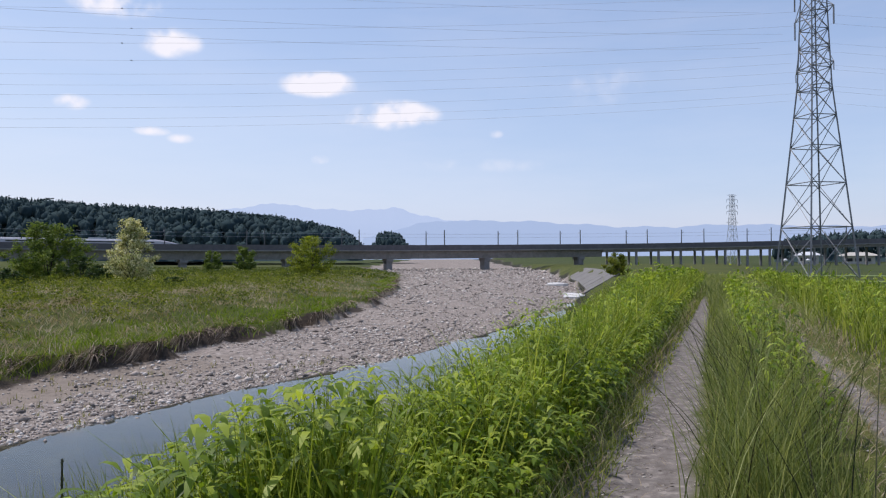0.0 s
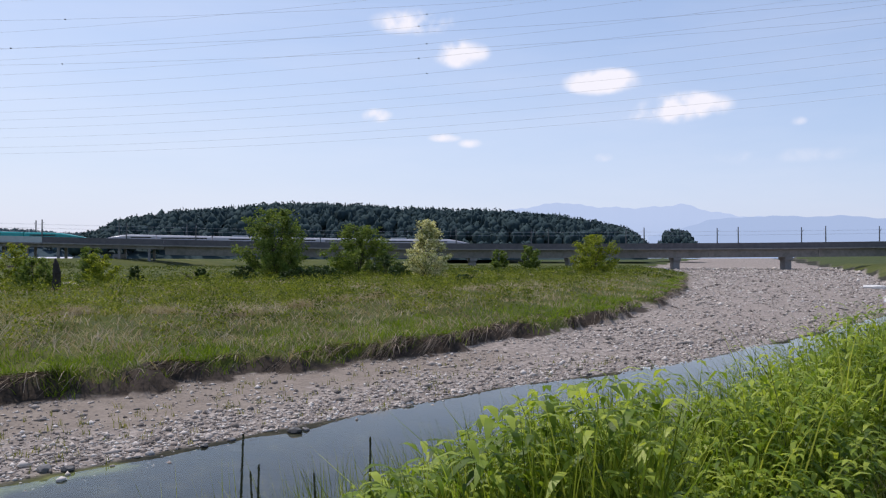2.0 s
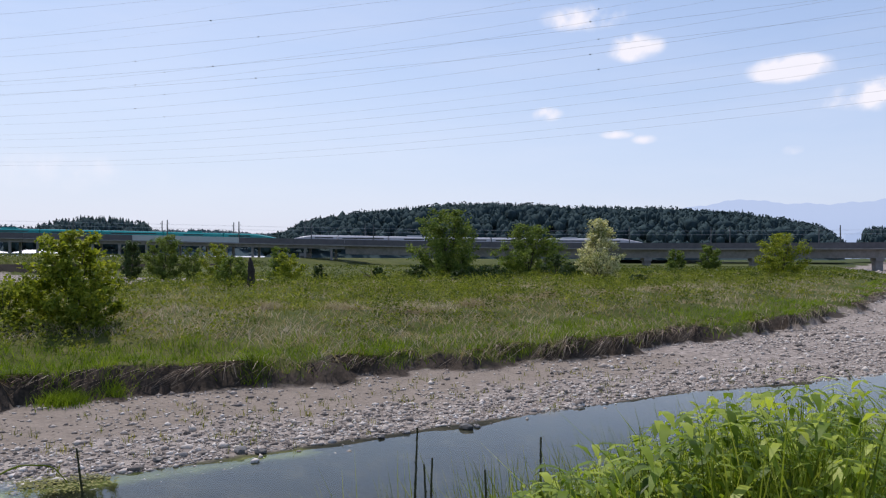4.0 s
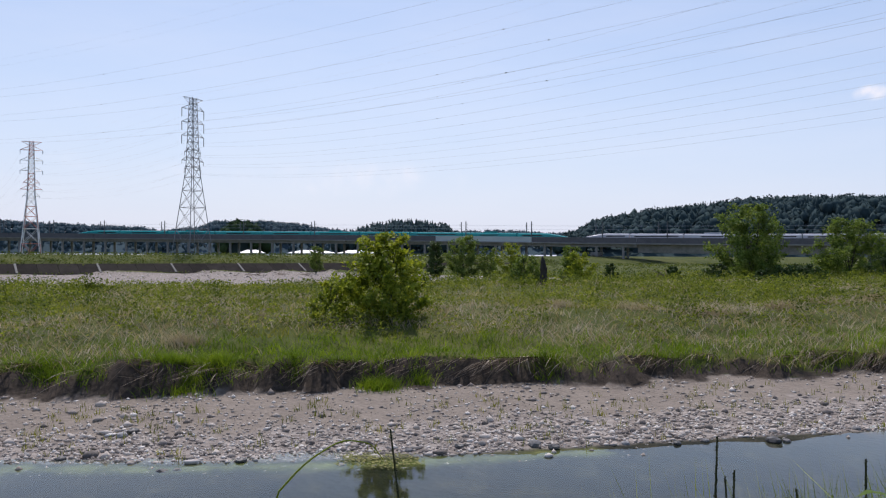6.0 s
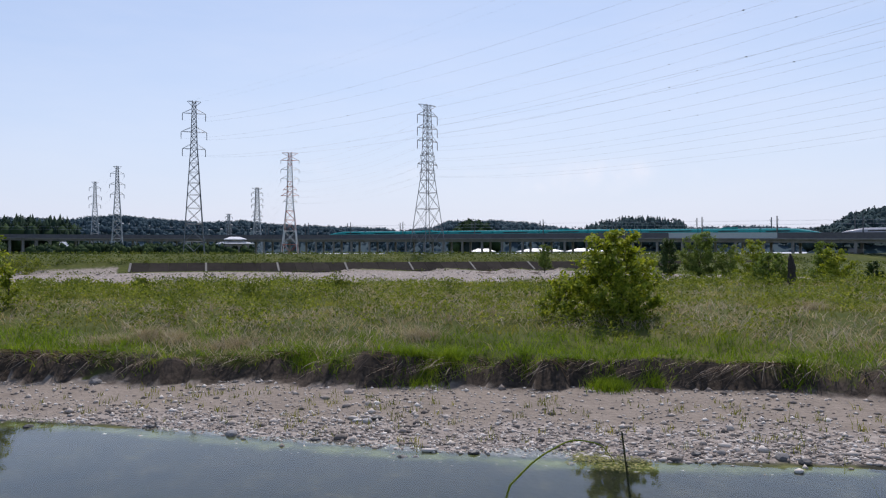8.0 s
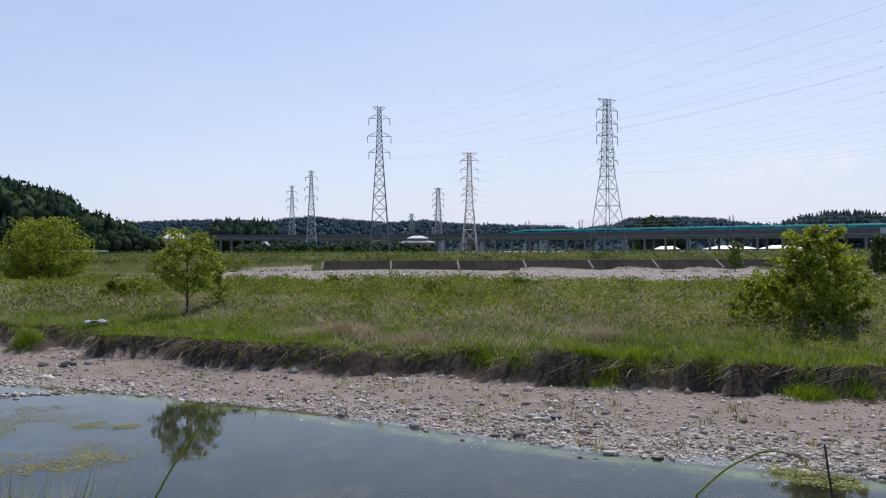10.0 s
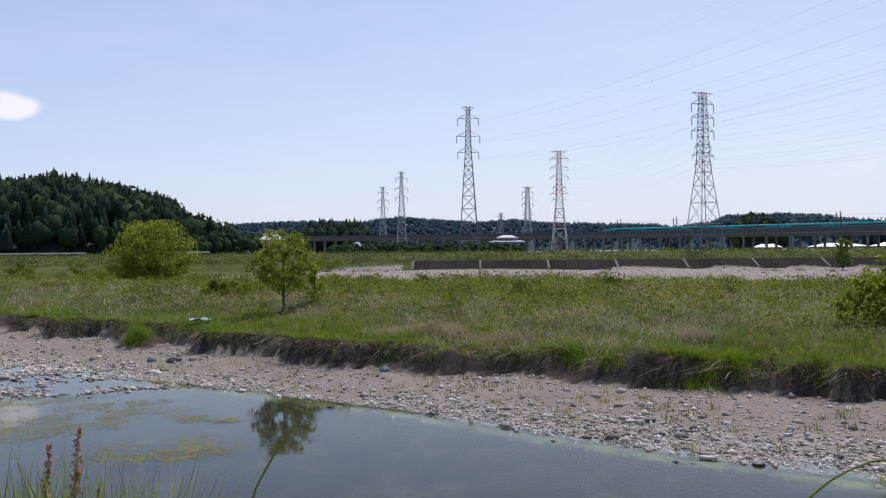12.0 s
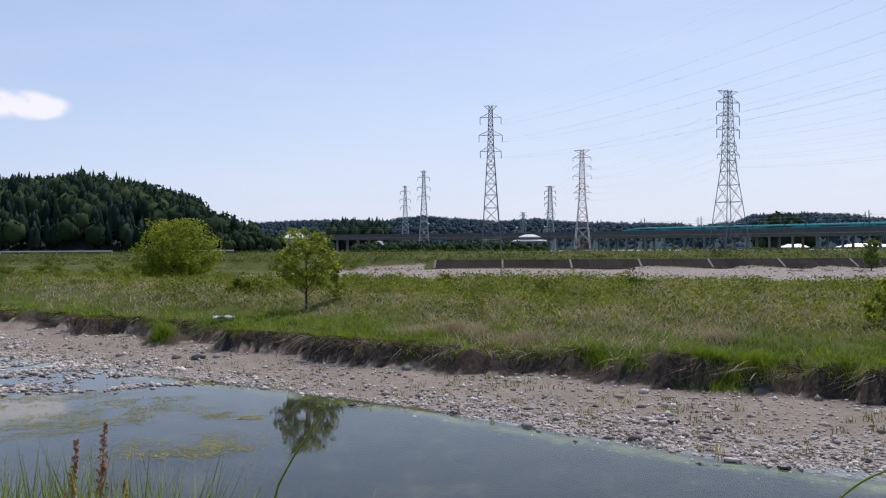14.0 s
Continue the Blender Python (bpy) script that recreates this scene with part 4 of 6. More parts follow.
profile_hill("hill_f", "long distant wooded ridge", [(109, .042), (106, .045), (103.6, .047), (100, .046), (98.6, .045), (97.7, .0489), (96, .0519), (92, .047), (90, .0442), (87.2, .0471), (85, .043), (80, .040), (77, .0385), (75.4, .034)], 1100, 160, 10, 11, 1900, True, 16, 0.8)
profile_hill("hill_g", "steep dark conifer hill above the road", [(134, .08), (128, .086), (124.4, .0884), (121.5, .093), (119.7, .0985), (117.5, .093), (116.2, .0892), (113.4, .0785), (111.9, .071), (111.2, .053), (109.8, .045), (108, .036)], 430, 120, 4, 15, 1250, True, 17, 0.25, 1.5)
profile_hill("hill_h", "dark stand of tall trees on the plain", [(103.2, .036), (102.6, .044), (101, .0465), (99.2, .0462), (98.4, .045), (98.0, .03)], 620, 40, 6, 19, 170, True, 18, 0.1)
profile_hill("hill_i", "low hedge of dark trees below the railway", [(101, .014), (98.5, .019), (97, .018), (93, .017), (90, .0185), (88.5, .016), (86.5, .014)], 300, 12, 3.5, 5.0, 190, False, 19, 0.9)
profile_hill("hill_k", "rounded trees along the road", [(112, .035), (110, .036), (108.5, .037), (107, .030), (105.5, .026), (104, .022), (102.5, .016)], 330, 25, 4, 7.0, 150, False, 20, 0.95)
profile_hill("hill_l", "distant line of dark trees over the fields", [(-23.5, .026), (-25.5, .031), (-27.5, .034), (-30, .035), (-34, .036), (-38, .035)], 700, 40, 4, 12, 240, True, 21, 0.5)
profile_hill("hill_m", "dark trees standing behind the railway", [(71.9, .042), (71.0, .0488), (69.8, .0490), (68.9, .044), (68.4, .034)], 620, 20, 5, 14, 60, False, 22, 0.9)


def ridge(name, label, pts, dist, material):
    v, f = [], []
    yy = np.array([q[0] for q in pts][::-1], float)
    ee = np.array([q[1] for q in pts][::-1], float)
    n = 160
    for i in range(n + 1):
        yw = yy[0] + (yy[-1] - yy[0]) * i / n
        e = np.interp(yw, yy, ee) + 0.0009 * math.sin(i * 0.45) + 0.0005 * math.sin(i * 1.3 + 1)
        top = 4 + e * dist
        v += [at(yw, dist - 260, 0), at(yw, dist - 120, top * 0.55), at(yw, dist, top), at(yw, dist + 200, 0)]
    for i in range(n):
        for j in range(3):
            a = i * 4 + j
            f.append((a, a + 1, a + 5, a + 4))
    ob = mesh_ob(name, v, f, material, smooth=True)
    tagged(ob, label, "mountain", kind="structure")


# Both ranges glow in the haze colour and take almost no sunlight.
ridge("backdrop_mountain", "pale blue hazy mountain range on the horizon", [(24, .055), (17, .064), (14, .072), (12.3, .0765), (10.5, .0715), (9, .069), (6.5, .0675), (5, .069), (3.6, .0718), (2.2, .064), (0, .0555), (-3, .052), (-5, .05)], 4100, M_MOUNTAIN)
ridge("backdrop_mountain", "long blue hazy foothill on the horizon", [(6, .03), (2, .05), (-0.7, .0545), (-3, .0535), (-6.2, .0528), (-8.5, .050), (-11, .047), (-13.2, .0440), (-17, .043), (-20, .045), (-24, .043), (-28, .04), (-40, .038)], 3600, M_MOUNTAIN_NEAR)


# ---- trees ----
CROWN_SHAPE = {"oval": (0.35, 0.72, 0.95, 1.0, 0.72, 0.22), "bush": (0.62, 0.92, 1.0, 0.84, 0.56, 0.2),
               "spire": (0.45, 0.9, 1.0, 0.74, 0.42, 0.12), "round": (0.5, 0.85, 1.0, 0.98, 0.76, 0.3)}


def tree(name, label, yaw, d, top_el, width, leaf, seed, n_leaves, leaf_size, trunk_share=0.25, lean=0.0, group="", stems=1, category="tree", limbs=26, girth=0.02, crown="round", rise=1.0, spread=1.0):
    """Rising limbs that end on the crown's outline, twigs on their outer half, and leaves in sprays along the twigs."""
    r = np.random.default_rng(seed)
    w = at(yaw, d)
    z0 = float(height(w[0], w[1])) - 0.05
    ht = 4 + top_el * d - z0
    t = empty(name, label, category, group, where=(w[0], w[1], z0))
    trunk = Soup()
    rad = ht * girth / math.sqrt(stems)
    axes = []
    for k in range(stems):
        a = 2.4 * k + r.uniform(0, 1)
        fan = (0.16 * width * (stems > 1)) * r.uniform(0.6, 1.3)
        bend = r.normal(0, 0.02 * ht, 2)
        q = np.linspace(0, 1, 8)
        pts = np.stack([math.cos(a) * fan * q + bend[0] * np.sin(q * 4 + k) + lean * ht * q, math.sin(a) * fan * q + bend[1] * np.sin(q * 3 + k), ht * (0.93 - 0.05 * k / stems) * q], 1)
        axes.append(pts)
        trunk.chain(pts, [rad * (1 - 0.88 * e) + 0.005 for e in q], 7)
    low = trunk_share * ht
    segs = []
    for i in range(limbs):
        h = (i + r.random()) / limbs
        tip_z = low + (ht * 0.98 - low) * h
        out = width / 2 * float(np.interp(h, (0, 0.15, 0.35, 0.6, 0.85, 1), CROWN_SHAPE[crown])) * r.uniform(0.5, 1.16)
        an = i * 2.39996 + r.normal(0, 0.35)
        pts = axes[i % stems]
        start_z = max(0.35 * low + 0.02 * ht, tip_z - rise * out * r.uniform(0.55, 1.15) - 0.05 * ht)
        e = min(start_z / pts[-1][2], 0.97) * 7
        base = pts[int(e)] + (pts[min(7, int(e) + 1)] - pts[int(e)]) * (e % 1)
        tip = np.array((lean * tip_z + math.cos(an) * out, math.sin(an) * out, tip_z))
        mid = base * 0.45 + tip * 0.55 + np.array((0, 0, -0.04 * out)) + r.normal(0, 0.05 * out, 3)
        trunk.chain([base, mid, tip], [rad * 0.42 * (1 - 0.6 * h) + 0.004, rad * 0.2 + 0.003, 0.003], 5)
        segs += [(mid, tip, 1.4), (base * 0.5 + mid * 0.5, mid, 0.5)]
        for _ in range(4):
            p = mid + (tip - mid) * r.uniform(0.0, 0.95)
            v = r.normal(size=3) * np.array((1, 1, 0.6)) + np.array((math.cos(an) * 0.5, math.sin(an) * 0.5, 0.75))
            e2 = p + v / np.linalg.norm(v) * (0.09 * width + 0.05 * ht) * r.uniform(0.6, 1.3)
            e2[2] = min(e2[2], ht)
            trunk.bar(p, e2, rad * 0.1 + 0.003, 3, 0.002)
            segs.append((p, e2, 1.0))
    trunk.make("trunk", M_BARK, t)
    weight = np.array([q[2] for q in segs])
    idx = r.choice(len(segs), n_leaves, p=weight / weight.sum())
    a, b = np.array([q[0] for q in segs])[idx], np.array([q[1] for q in segs])[idx]
    pad = (0.022 * width + 0.012 * ht) * spread
    g = r.normal(size=(n_leaves, 3)) * pad * np.array((1, 1, 0.7))
    c = a + (b - a) * (r.random(n_leaves) ** 0.8)[:, None] + g
    c[:, 2] = np.clip(c[:, 2], ht * 0.03, ht * 1.02)
    away = c - np.array((0, 0, ht * 0.45))
    away /= np.linalg.norm(away, axis=1)[:, None] + 1e-6
    leaf_cards("crown", c, leaf_size * r.uniform(0.6, 1.35, n_leaves), leaf, r, droop=0.4, parent=t, outward=away * 0.7 + np.array((0, 0, 0.45)))
    return t


def meet(yaw, el):
    """How far off the ground lies on a line of sight."""
    d = np.arange(14, 160, 0.05)
    return float(d[np.argmax(4 + el * d <= height(-math.sin(radians(yaw)) * d, math.cos(radians(yaw)) * d))])


d_bush, d_slim = meet(59.8, -0.0795), meet(104.5, -0.0680)
tree("young_tree", "bushy young tree with yellow-green leaves on the grassy bank", 59.7, d_bush, 0.033, d_bush * 0.150, M_TREE_YELLOW, 31, 9000, 0.0028 * d_bush, 0.05, stems=5, limbs=40, crown="bush", rise=1.3, spread=0.6)
tree("shrub", "small yellow-green shrub beside the young tree", 63.7, d_bush * 0.99, -0.030, d_bush * 0.075, M_TREE_YELLOW, 32, 1900, 0.0024 * d_bush, 0.04, stems=3, category="shrub", limbs=16, crown="bush", spread=0.7)
tree("young_tree", "slender young tree with sparse yellow-green leaves", 104.4, d_slim, 0.0345, d_slim * 0.080, M_TREE_YELLOW, 33, 3300, 0.0021 * d_slim, 0.36, limbs=34, girth=0.014, crown="round", rise=0.7)
tree("shrub", "feathery yellow-green sapling beside the slender tree", 102.2, d_slim * 1.02, -0.012, d_slim * 0.035, M_TREE_YELLOW, 233, 700, 0.0017 * d_slim, 0.10, limbs=14, category="shrub", crown="spire")
tree("round_tree", "broad round bright green tree on the meadow", 113.4, 93, 0.0452, 9.6, M_TREE_YELLOW, 34, 17000, 0.13, 0.06, stems=4, limbs=80, crown="round", spread=1.1)
tree("blossoming_tree", "pale cream blossoming tree on the meadow", 22.2, 74.5, 0.0525, 5.4, M_BLOSSOM, 35, 10000, 0.095, 0.16, limbs=40, crown="spire", rise=1.3, spread=0.75)
tree("broad_tree", "broad green tree with dark shaded foot", 27.4, 108, 0.0468, 10.5, M_TREE, 36, 15000, 0.14, 0.06, stems=3, limbs=46, crown="bush", spread=0.7)
tree("yellow_tree", "small yellow-green tree near the river bend", 9.8, 115, 0.0330, 6.8, M_TREE_YELLOW, 37, 9000, 0.12, 0.06, stems=3, limbs=36, crown="round")
tree("tall_tree", "tall leafy green tree on the river plain", 33.5, 96, 0.066, 9.6, M_TREE, 38, 15000, 0.14, 0.10, stems=2, limbs=44, crown="round", rise=1.2, spread=0.7)
tree("shrub", "round light green shrub on the meadow", 45.4, 84, 0.010, 3.6, M_TREE_YELLOW, 39, 5000, 0.10, 0.05, stems=3, category="shrub", crown="oval")
tree("shrub", "round pale green shrub on the meadow", 45.9, 100, 0.0165, 3.6, M_TREE, 40, 4200, 0.11, 0.05, stems=3, category="shrub")
tree("shrub", "dark green shrub beside a dead stump", 49.2, 61, 0.004, 3.0, M_TREE, 41, 5000, 0.075, 0.05, stems=3, category="shrub", crown="bush")
tree("shrub", "light green tree on the meadow edge", 50.3, 120, 0.020, 4.6, M_TREE_YELLOW, 42, 5000, 0.12, 0.05, stems=2, category="shrub")
tree("dark_tree", "rounded dark green tree below the railway", 53.9, 150, 0.0295, 7.6, M_TREE, 43, 12000, 0.14, 0.05, stems=3, limbs=36)
tree("dark_tree", "rounded dark green tree below the railway", 56.1, 150, 0.0225, 4.8, M_TREE_DARK, 44, 5000, 0.16, 0.05, stems=2)
tree("shrub", "low green shrub below the railway", 52.0, 150, 0.014, 4.4, M_TREE, 45, 3600, 0.15, 0.05, stems=2, category="shrub")
tree("dark_tree", "small tree growing on the far bank", 64.9, 185, 0.0155, 4.0, M_TREE, 46, 3600, 0.15, 0.2)
tree("dark_tree", "rounded green tree before the viaduct", 14.5, 200, 0.0198, 6.4, M_TREE, 47, 5000, 0.18, 0.08, stems=2)
tree("shrub", "small pale tree before the viaduct", 16.8, 200, 0.0145, 4.8, M_TREE, 48, 3600, 0.18, 0.08, stems=2, category="shrub")
tree("shrub", "small tree growing on the levee slope", -12.9, 92, 0.010, 3.4, M_WEED, 49, 3800, 0.09, 0.05, stems=2, category="shrub")
for k, (yw, d, el, wd) in enumerate([(31.2, 92, -0.008, 5.2), (29.8, 88, -0.006, 4.5), (35.6, 92, -0.006, 3.4), (25.4, 100, 0.008, 4.5), (38.6, 90, -0.010, 2.2), (43.0, 110, -0.006, 2.4), (24.2, 96, -0.002, 4.0), (19.5, 72, -0.018, 2.6), (32.5, 82, -0.012, 3.4)]):
    tree("shrub", "low dark green bush on the meadow", yw, d, el, wd, M_TREE_DARK, 60 + k, 2600, 0.11, 0.03, stems=3, category="shrub", limbs=14, group="meadow bushes", crown="bush")
for k, (yw, d, el, wd) in enumerate([(118.0, 150, -0.004, 9), (121.5, 150, -0.004, 7), (124.5, 140, -0.010, 6), (116.0, 140, -0.010, 8), (109.0, 46, -0.028, 2.4), (107.6, 44, -0.030, 2.2), (86.8, 44, -0.034, 1.0), (94.0, 60, -0.026, 1.6), (80.0, 52, -0.030, 1.4), (105.8, 190, 0.0015, 12), (101.2, 200, 0.002, 12)]):
    tree("shrub", "low rough green bush on the river plain", yw, d, el, wd, M_WEED, 80 + k, 1800, 0.05 + 0.0006 * d, 0.03, stems=3, category="shrub", limbs=14, group="plain bushes", crown="bush")


def dead_stump():
    w = at(48.0, 58.5)
    z = float(height(w[0], w[1]))
    s = Soup()
    pts = [np.array((0.1 * math.sin(q * 4), 0.05 * q, 2.35 * q)) for q in np.linspace(0, 1, 8)]
    s.chain(pts, [0.34, 0.27, 0.3, 0.24, 0.28, 0.22, 0.17, 0.04], 7)
    s.bar((0, 0, 1.6), (-0.35, 0.1, 2.0), 0.08, 5, 0.03)
    ob = s.make("tree_stump", M_STUMP)
    ob.location = (w[0], w[1], z - 0.05)
    tagged(ob, "dark weathered dead tree stump standing on the meadow", "stump")


dead_stump()


# ---- grass and herbs ----
def blades(name, base, heights, widths, lean, material, r, label, category="grass", segs=3, curl=0.6, parent=None, lean_dir=None):
    """Tapered, curved blades with their feet at base."""
    n = len(base)
    ang = r.uniform(0, 2 * math.pi, n) if lean_dir is None else lean_dir
    d = np.stack([np.cos(ang), np.sin(ang), np.zeros(n)], 1)
    face = r.uniform(0, 2 * math.pi, n)
    wv = np.stack([np.cos(face), np.sin(face), np.zeros(n)], 1)
    rows = []
    for k in range(segs + 1):
        q = k / segs
        c = base + d * (heights * lean * (q ** 1.8))[:, None]
        c[:, 2] = c[:, 2] + heights * (q - curl * lean * 0.35 * q * q)
        w = widths * (1 - q) ** 0.7
        if k < segs:
            rows += [c - wv * w[:, None] / 2, c + wv * w[:, None] / 2]
        else:
            rows.append(c)
    v = np.stack(rows, 1)
    m = v.shape[1]
    k0 = np.arange(n)[:, None] * m
    tris = []
    for k in range(segs - 1):
        a = 2 * k
        tris += [k0 + np.array([[a, a + 1, a + 3]]), k0 + np.array([[a, a + 3, a + 2]])]
    a = 2 * (segs - 1)
    tris.append(k0 + np.array([[a, a + 1, a + 2]]))
    ob = mesh_ob(name, v.reshape(-1, 3), np.concatenate(tris, 0), material, parent)
    if parent is None:
        tagged(ob, label, category, kind="stuff")
    return ob


def ground_points(x, y, sink=0.02):
    return np.stack([x, y, height(x, y) - sink], 1)


def polar_scatter(r, n, y0, y1, r0, r1, power=1.0):
    yw = np.radians(r.uniform(y0, y1, n))
    d = r0 * (r1 / r0) ** (r.random(n) ** power)
    return -np.sin(yw) * d, np.cos(yw) * d, d


def meadow():
    r = np.random.default_rng(101)
    x, y, d = polar_scatter(r, 130000, -2, 132, 20, 170, 0.9)
    u, v, rr, sb, sw, sf, sc = masks(x, y)
    keep = (sb > 0.35) & (sc < -2) & (x > -200) & (sf < -1)
    x, y, d, sb = x[keep], y[keep], d[keep], sb[keep]
    dryness = fbm(x, y, 0.22, 31) * 0.6 + fbm(x, y, 0.9, 8) * 0.4
    band = smooth01((sb - 3.0) / 2.0) * smooth01((14 - sb) / 5.0)
    dry = (dryness + 0.15 * band + r.normal(0, 0.03, len(x))) > 0.545
    fresh = (~dry) & (sb < 3.6 + 2.0 * (fbm(x, y, 0.3, 12) - 0.3)) & (d < 60)
    rest = ~dry & ~fresh
    for sel, nm, mt, h0, lb in ((fresh, "bank_grass", M_FRESH, 0.30, "fresh bright green grass along the bank edge"),
                                (rest, "meadow_grass", M_MEADOW, 0.30, "rough green meadow grass"),
                                (dry, "dry_grass", M_DRY, 0.42, "bleached dry grass in patches on the meadow")):
        n = int(sel.sum())
        hh = h0 * r.uniform(0.5, 1.25, n) * (0.45 + 1.1 * fbm(x[sel], y[sel], 0.8, 17)) * np.clip(1.0 - (d[sel] - 60) / 250, 0.55, 1)
        blades(nm, ground_points(x[sel], y[sel]), hh, 0.010 + 0.00085 * d[sel], r.uniform(0.3, 1.5, n) if nm != "dry_grass" else r.uniform(0.6, 1.8, n), mt, r, lb, segs=2)
    # dense bright fringe along the bank edge
    x, y, d = polar_scatter(r, 90000, -1, 130, 19, 62, 1.0)
    u, v, rr, sb, sw, sf, sc = masks(x, y)
    keep = (sb > 0.15) & (sb < 3.2 + 3.0 * (fbm(x, y, 0.35, 12) - 0.35)) & (sf < -1) & (fbm(x, y, 0.8, 15) > 0.30)
    x, y, d = x[keep], y[keep], d[keep]
    n = len(x)
    blades("bank_grass", ground_points(x, y), r.uniform(0.18, 0.5, n) * (0.1 + 1.7 * fbm(x, y, 0.7, 16)), 0.008 + 0.0007 * d, r.uniform(0.2, 1.2, n), M_FRESH, r, "fresh bright green grass along the bank edge", segs=2)
    # far rough growth below the railway
    n = 26000
    x, y, d = polar_scatter(r, n, -2, 66, 120, 320, 0.9)
    u, v, rr, sb, sw, sf, sc = masks(x, y)
    keep = (sb > 1) & (sc < -1) & (x > -195)
    base = ground_points(x[keep], y[keep])
    m = len(base)
    c = base + np.stack([np.zeros(m), np.zeros(m), 0.1 + 0.5 * r.random(m) * (fbm(x[keep], y[keep], 0.05, 5) > 0.45)], 1)
    leaf_cards("rough_growth", c, r.uniform(0.12, 0.36, m), M_ROUGH, r, "rough green growth on the plain below the railway", outward=np.tile((0, 0, 0.9), (m, 1)), category="weeds")
    # rough weeds: low leafy clumps
    x, y, d = polar_scatter(r, 12500, -2, 132, 24, 190, 0.8)
    u, v, rr, sb, sw, sf, sc = masks(x, y)
    keep = (sb > 3.5) & (sc < -2) & (x > -200) & (fbm(x, y, 0.16, 40) * 0.5 + fbm(x, y, 0.5, 42) * 0.5 > 0.47)
    x, y, d = x[keep], y[keep], d[keep]
    k = 20
    hh = r.uniform(0.25, 0.95, len(x)) * (0.4 + 1.1 * fbm(x, y, 0.3, 41))
    base = ground_points(x, y)
    c = base[:, None, :] + r.normal(size=(len(x), k, 3)) * np.array((0.24, 0.24, 0.0)) * (0.8 + d[:, None, None] / 160)
    c[:, :, 2] += hh[:, None] * r.random((len(x), k)) * np.clip(1 - d / 400, 0.5, 1)[:, None]
    size = np.repeat(0.042 + 0.00065 * d, k) * r.uniform(0.6, 1.3, len(x) * k)
    leaf_cards("meadow_weeds", c.reshape(-1, 3), size, M_WEED, r, "leafy green weeds scattered over the meadow", outward=np.tile((0, 0, 0.8), (len(x) * k, 1)), category="weeds")
    # taller weed clumps that stand out of the grass
    x, y, d = polar_scatter(r, 2600, -2, 130, 24, 120, 0.8)
    u, v, rr, sb, sw, sf, sc = masks(x, y)
    keep = (sb > 4.5) & (sc < -2) & (x > -200) & (fbm(x, y, 0.10, 44) > 0.42)
    x, y, d = x[keep], y[keep], d[keep]
    k = 48
    wide, hh = r.uniform(0.16, 0.42, len(x)), r.uniform(0.45, 1.15, len(x))
    q = r.random((len(x), k)) ** 0.7
    c = ground_points(x, y)[:, None, :] + r.normal(size=(len(x), k, 3)) * np.stack([wide, wide, 0 * wide], 1)[:, None, :] * (0.5 + 0.6 * np.sin(q * 2.6))[:, :, None]
    c[:, :, 2] += hh[:, None] * q
    dull = r.random(len(x)) < 0.35
    for sel, mt, lb in ((~dull, M_WEED, "tall leafy weed clumps standing in the meadow"), (dull, M_ROUGH, "dull dark green weed clumps standing in the meadow")):
        m = int(sel.sum()) * k
        leaf_cards("weed_clumps", c[sel].reshape(-1, 3), np.repeat(0.034 + 0.0006 * d[sel], k) * r.uniform(0.6, 1.4, m), mt, r, lb, outward=np.tile((0, 0, 0.5), (m, 1)), category="weeds")
    # far levee and channel rim
    x, y = np.concatenate([r.uniform(-230, -203, 9000), r.uniform(-204, -201.2, 2200), r.uniform(-196.2, -195.2, 800)]), r.uniform(-160, 190, 12000)
    base = ground_points(x, y)
    c = np.repeat(base, 3, 0) + r.normal(size=(36000, 3)) * np.array((0.5, 0.5, 0.25)) + np.array((0, 0, 0.25))
    leaf_cards("levee_growth", c, r.uniform(0.12, 0.3, 36000), M_ROUGH, r, "rough green growth on the far levee", outward=np.tile((0, 0, 0.8), (36000, 1)), category="weeds")


meadow()


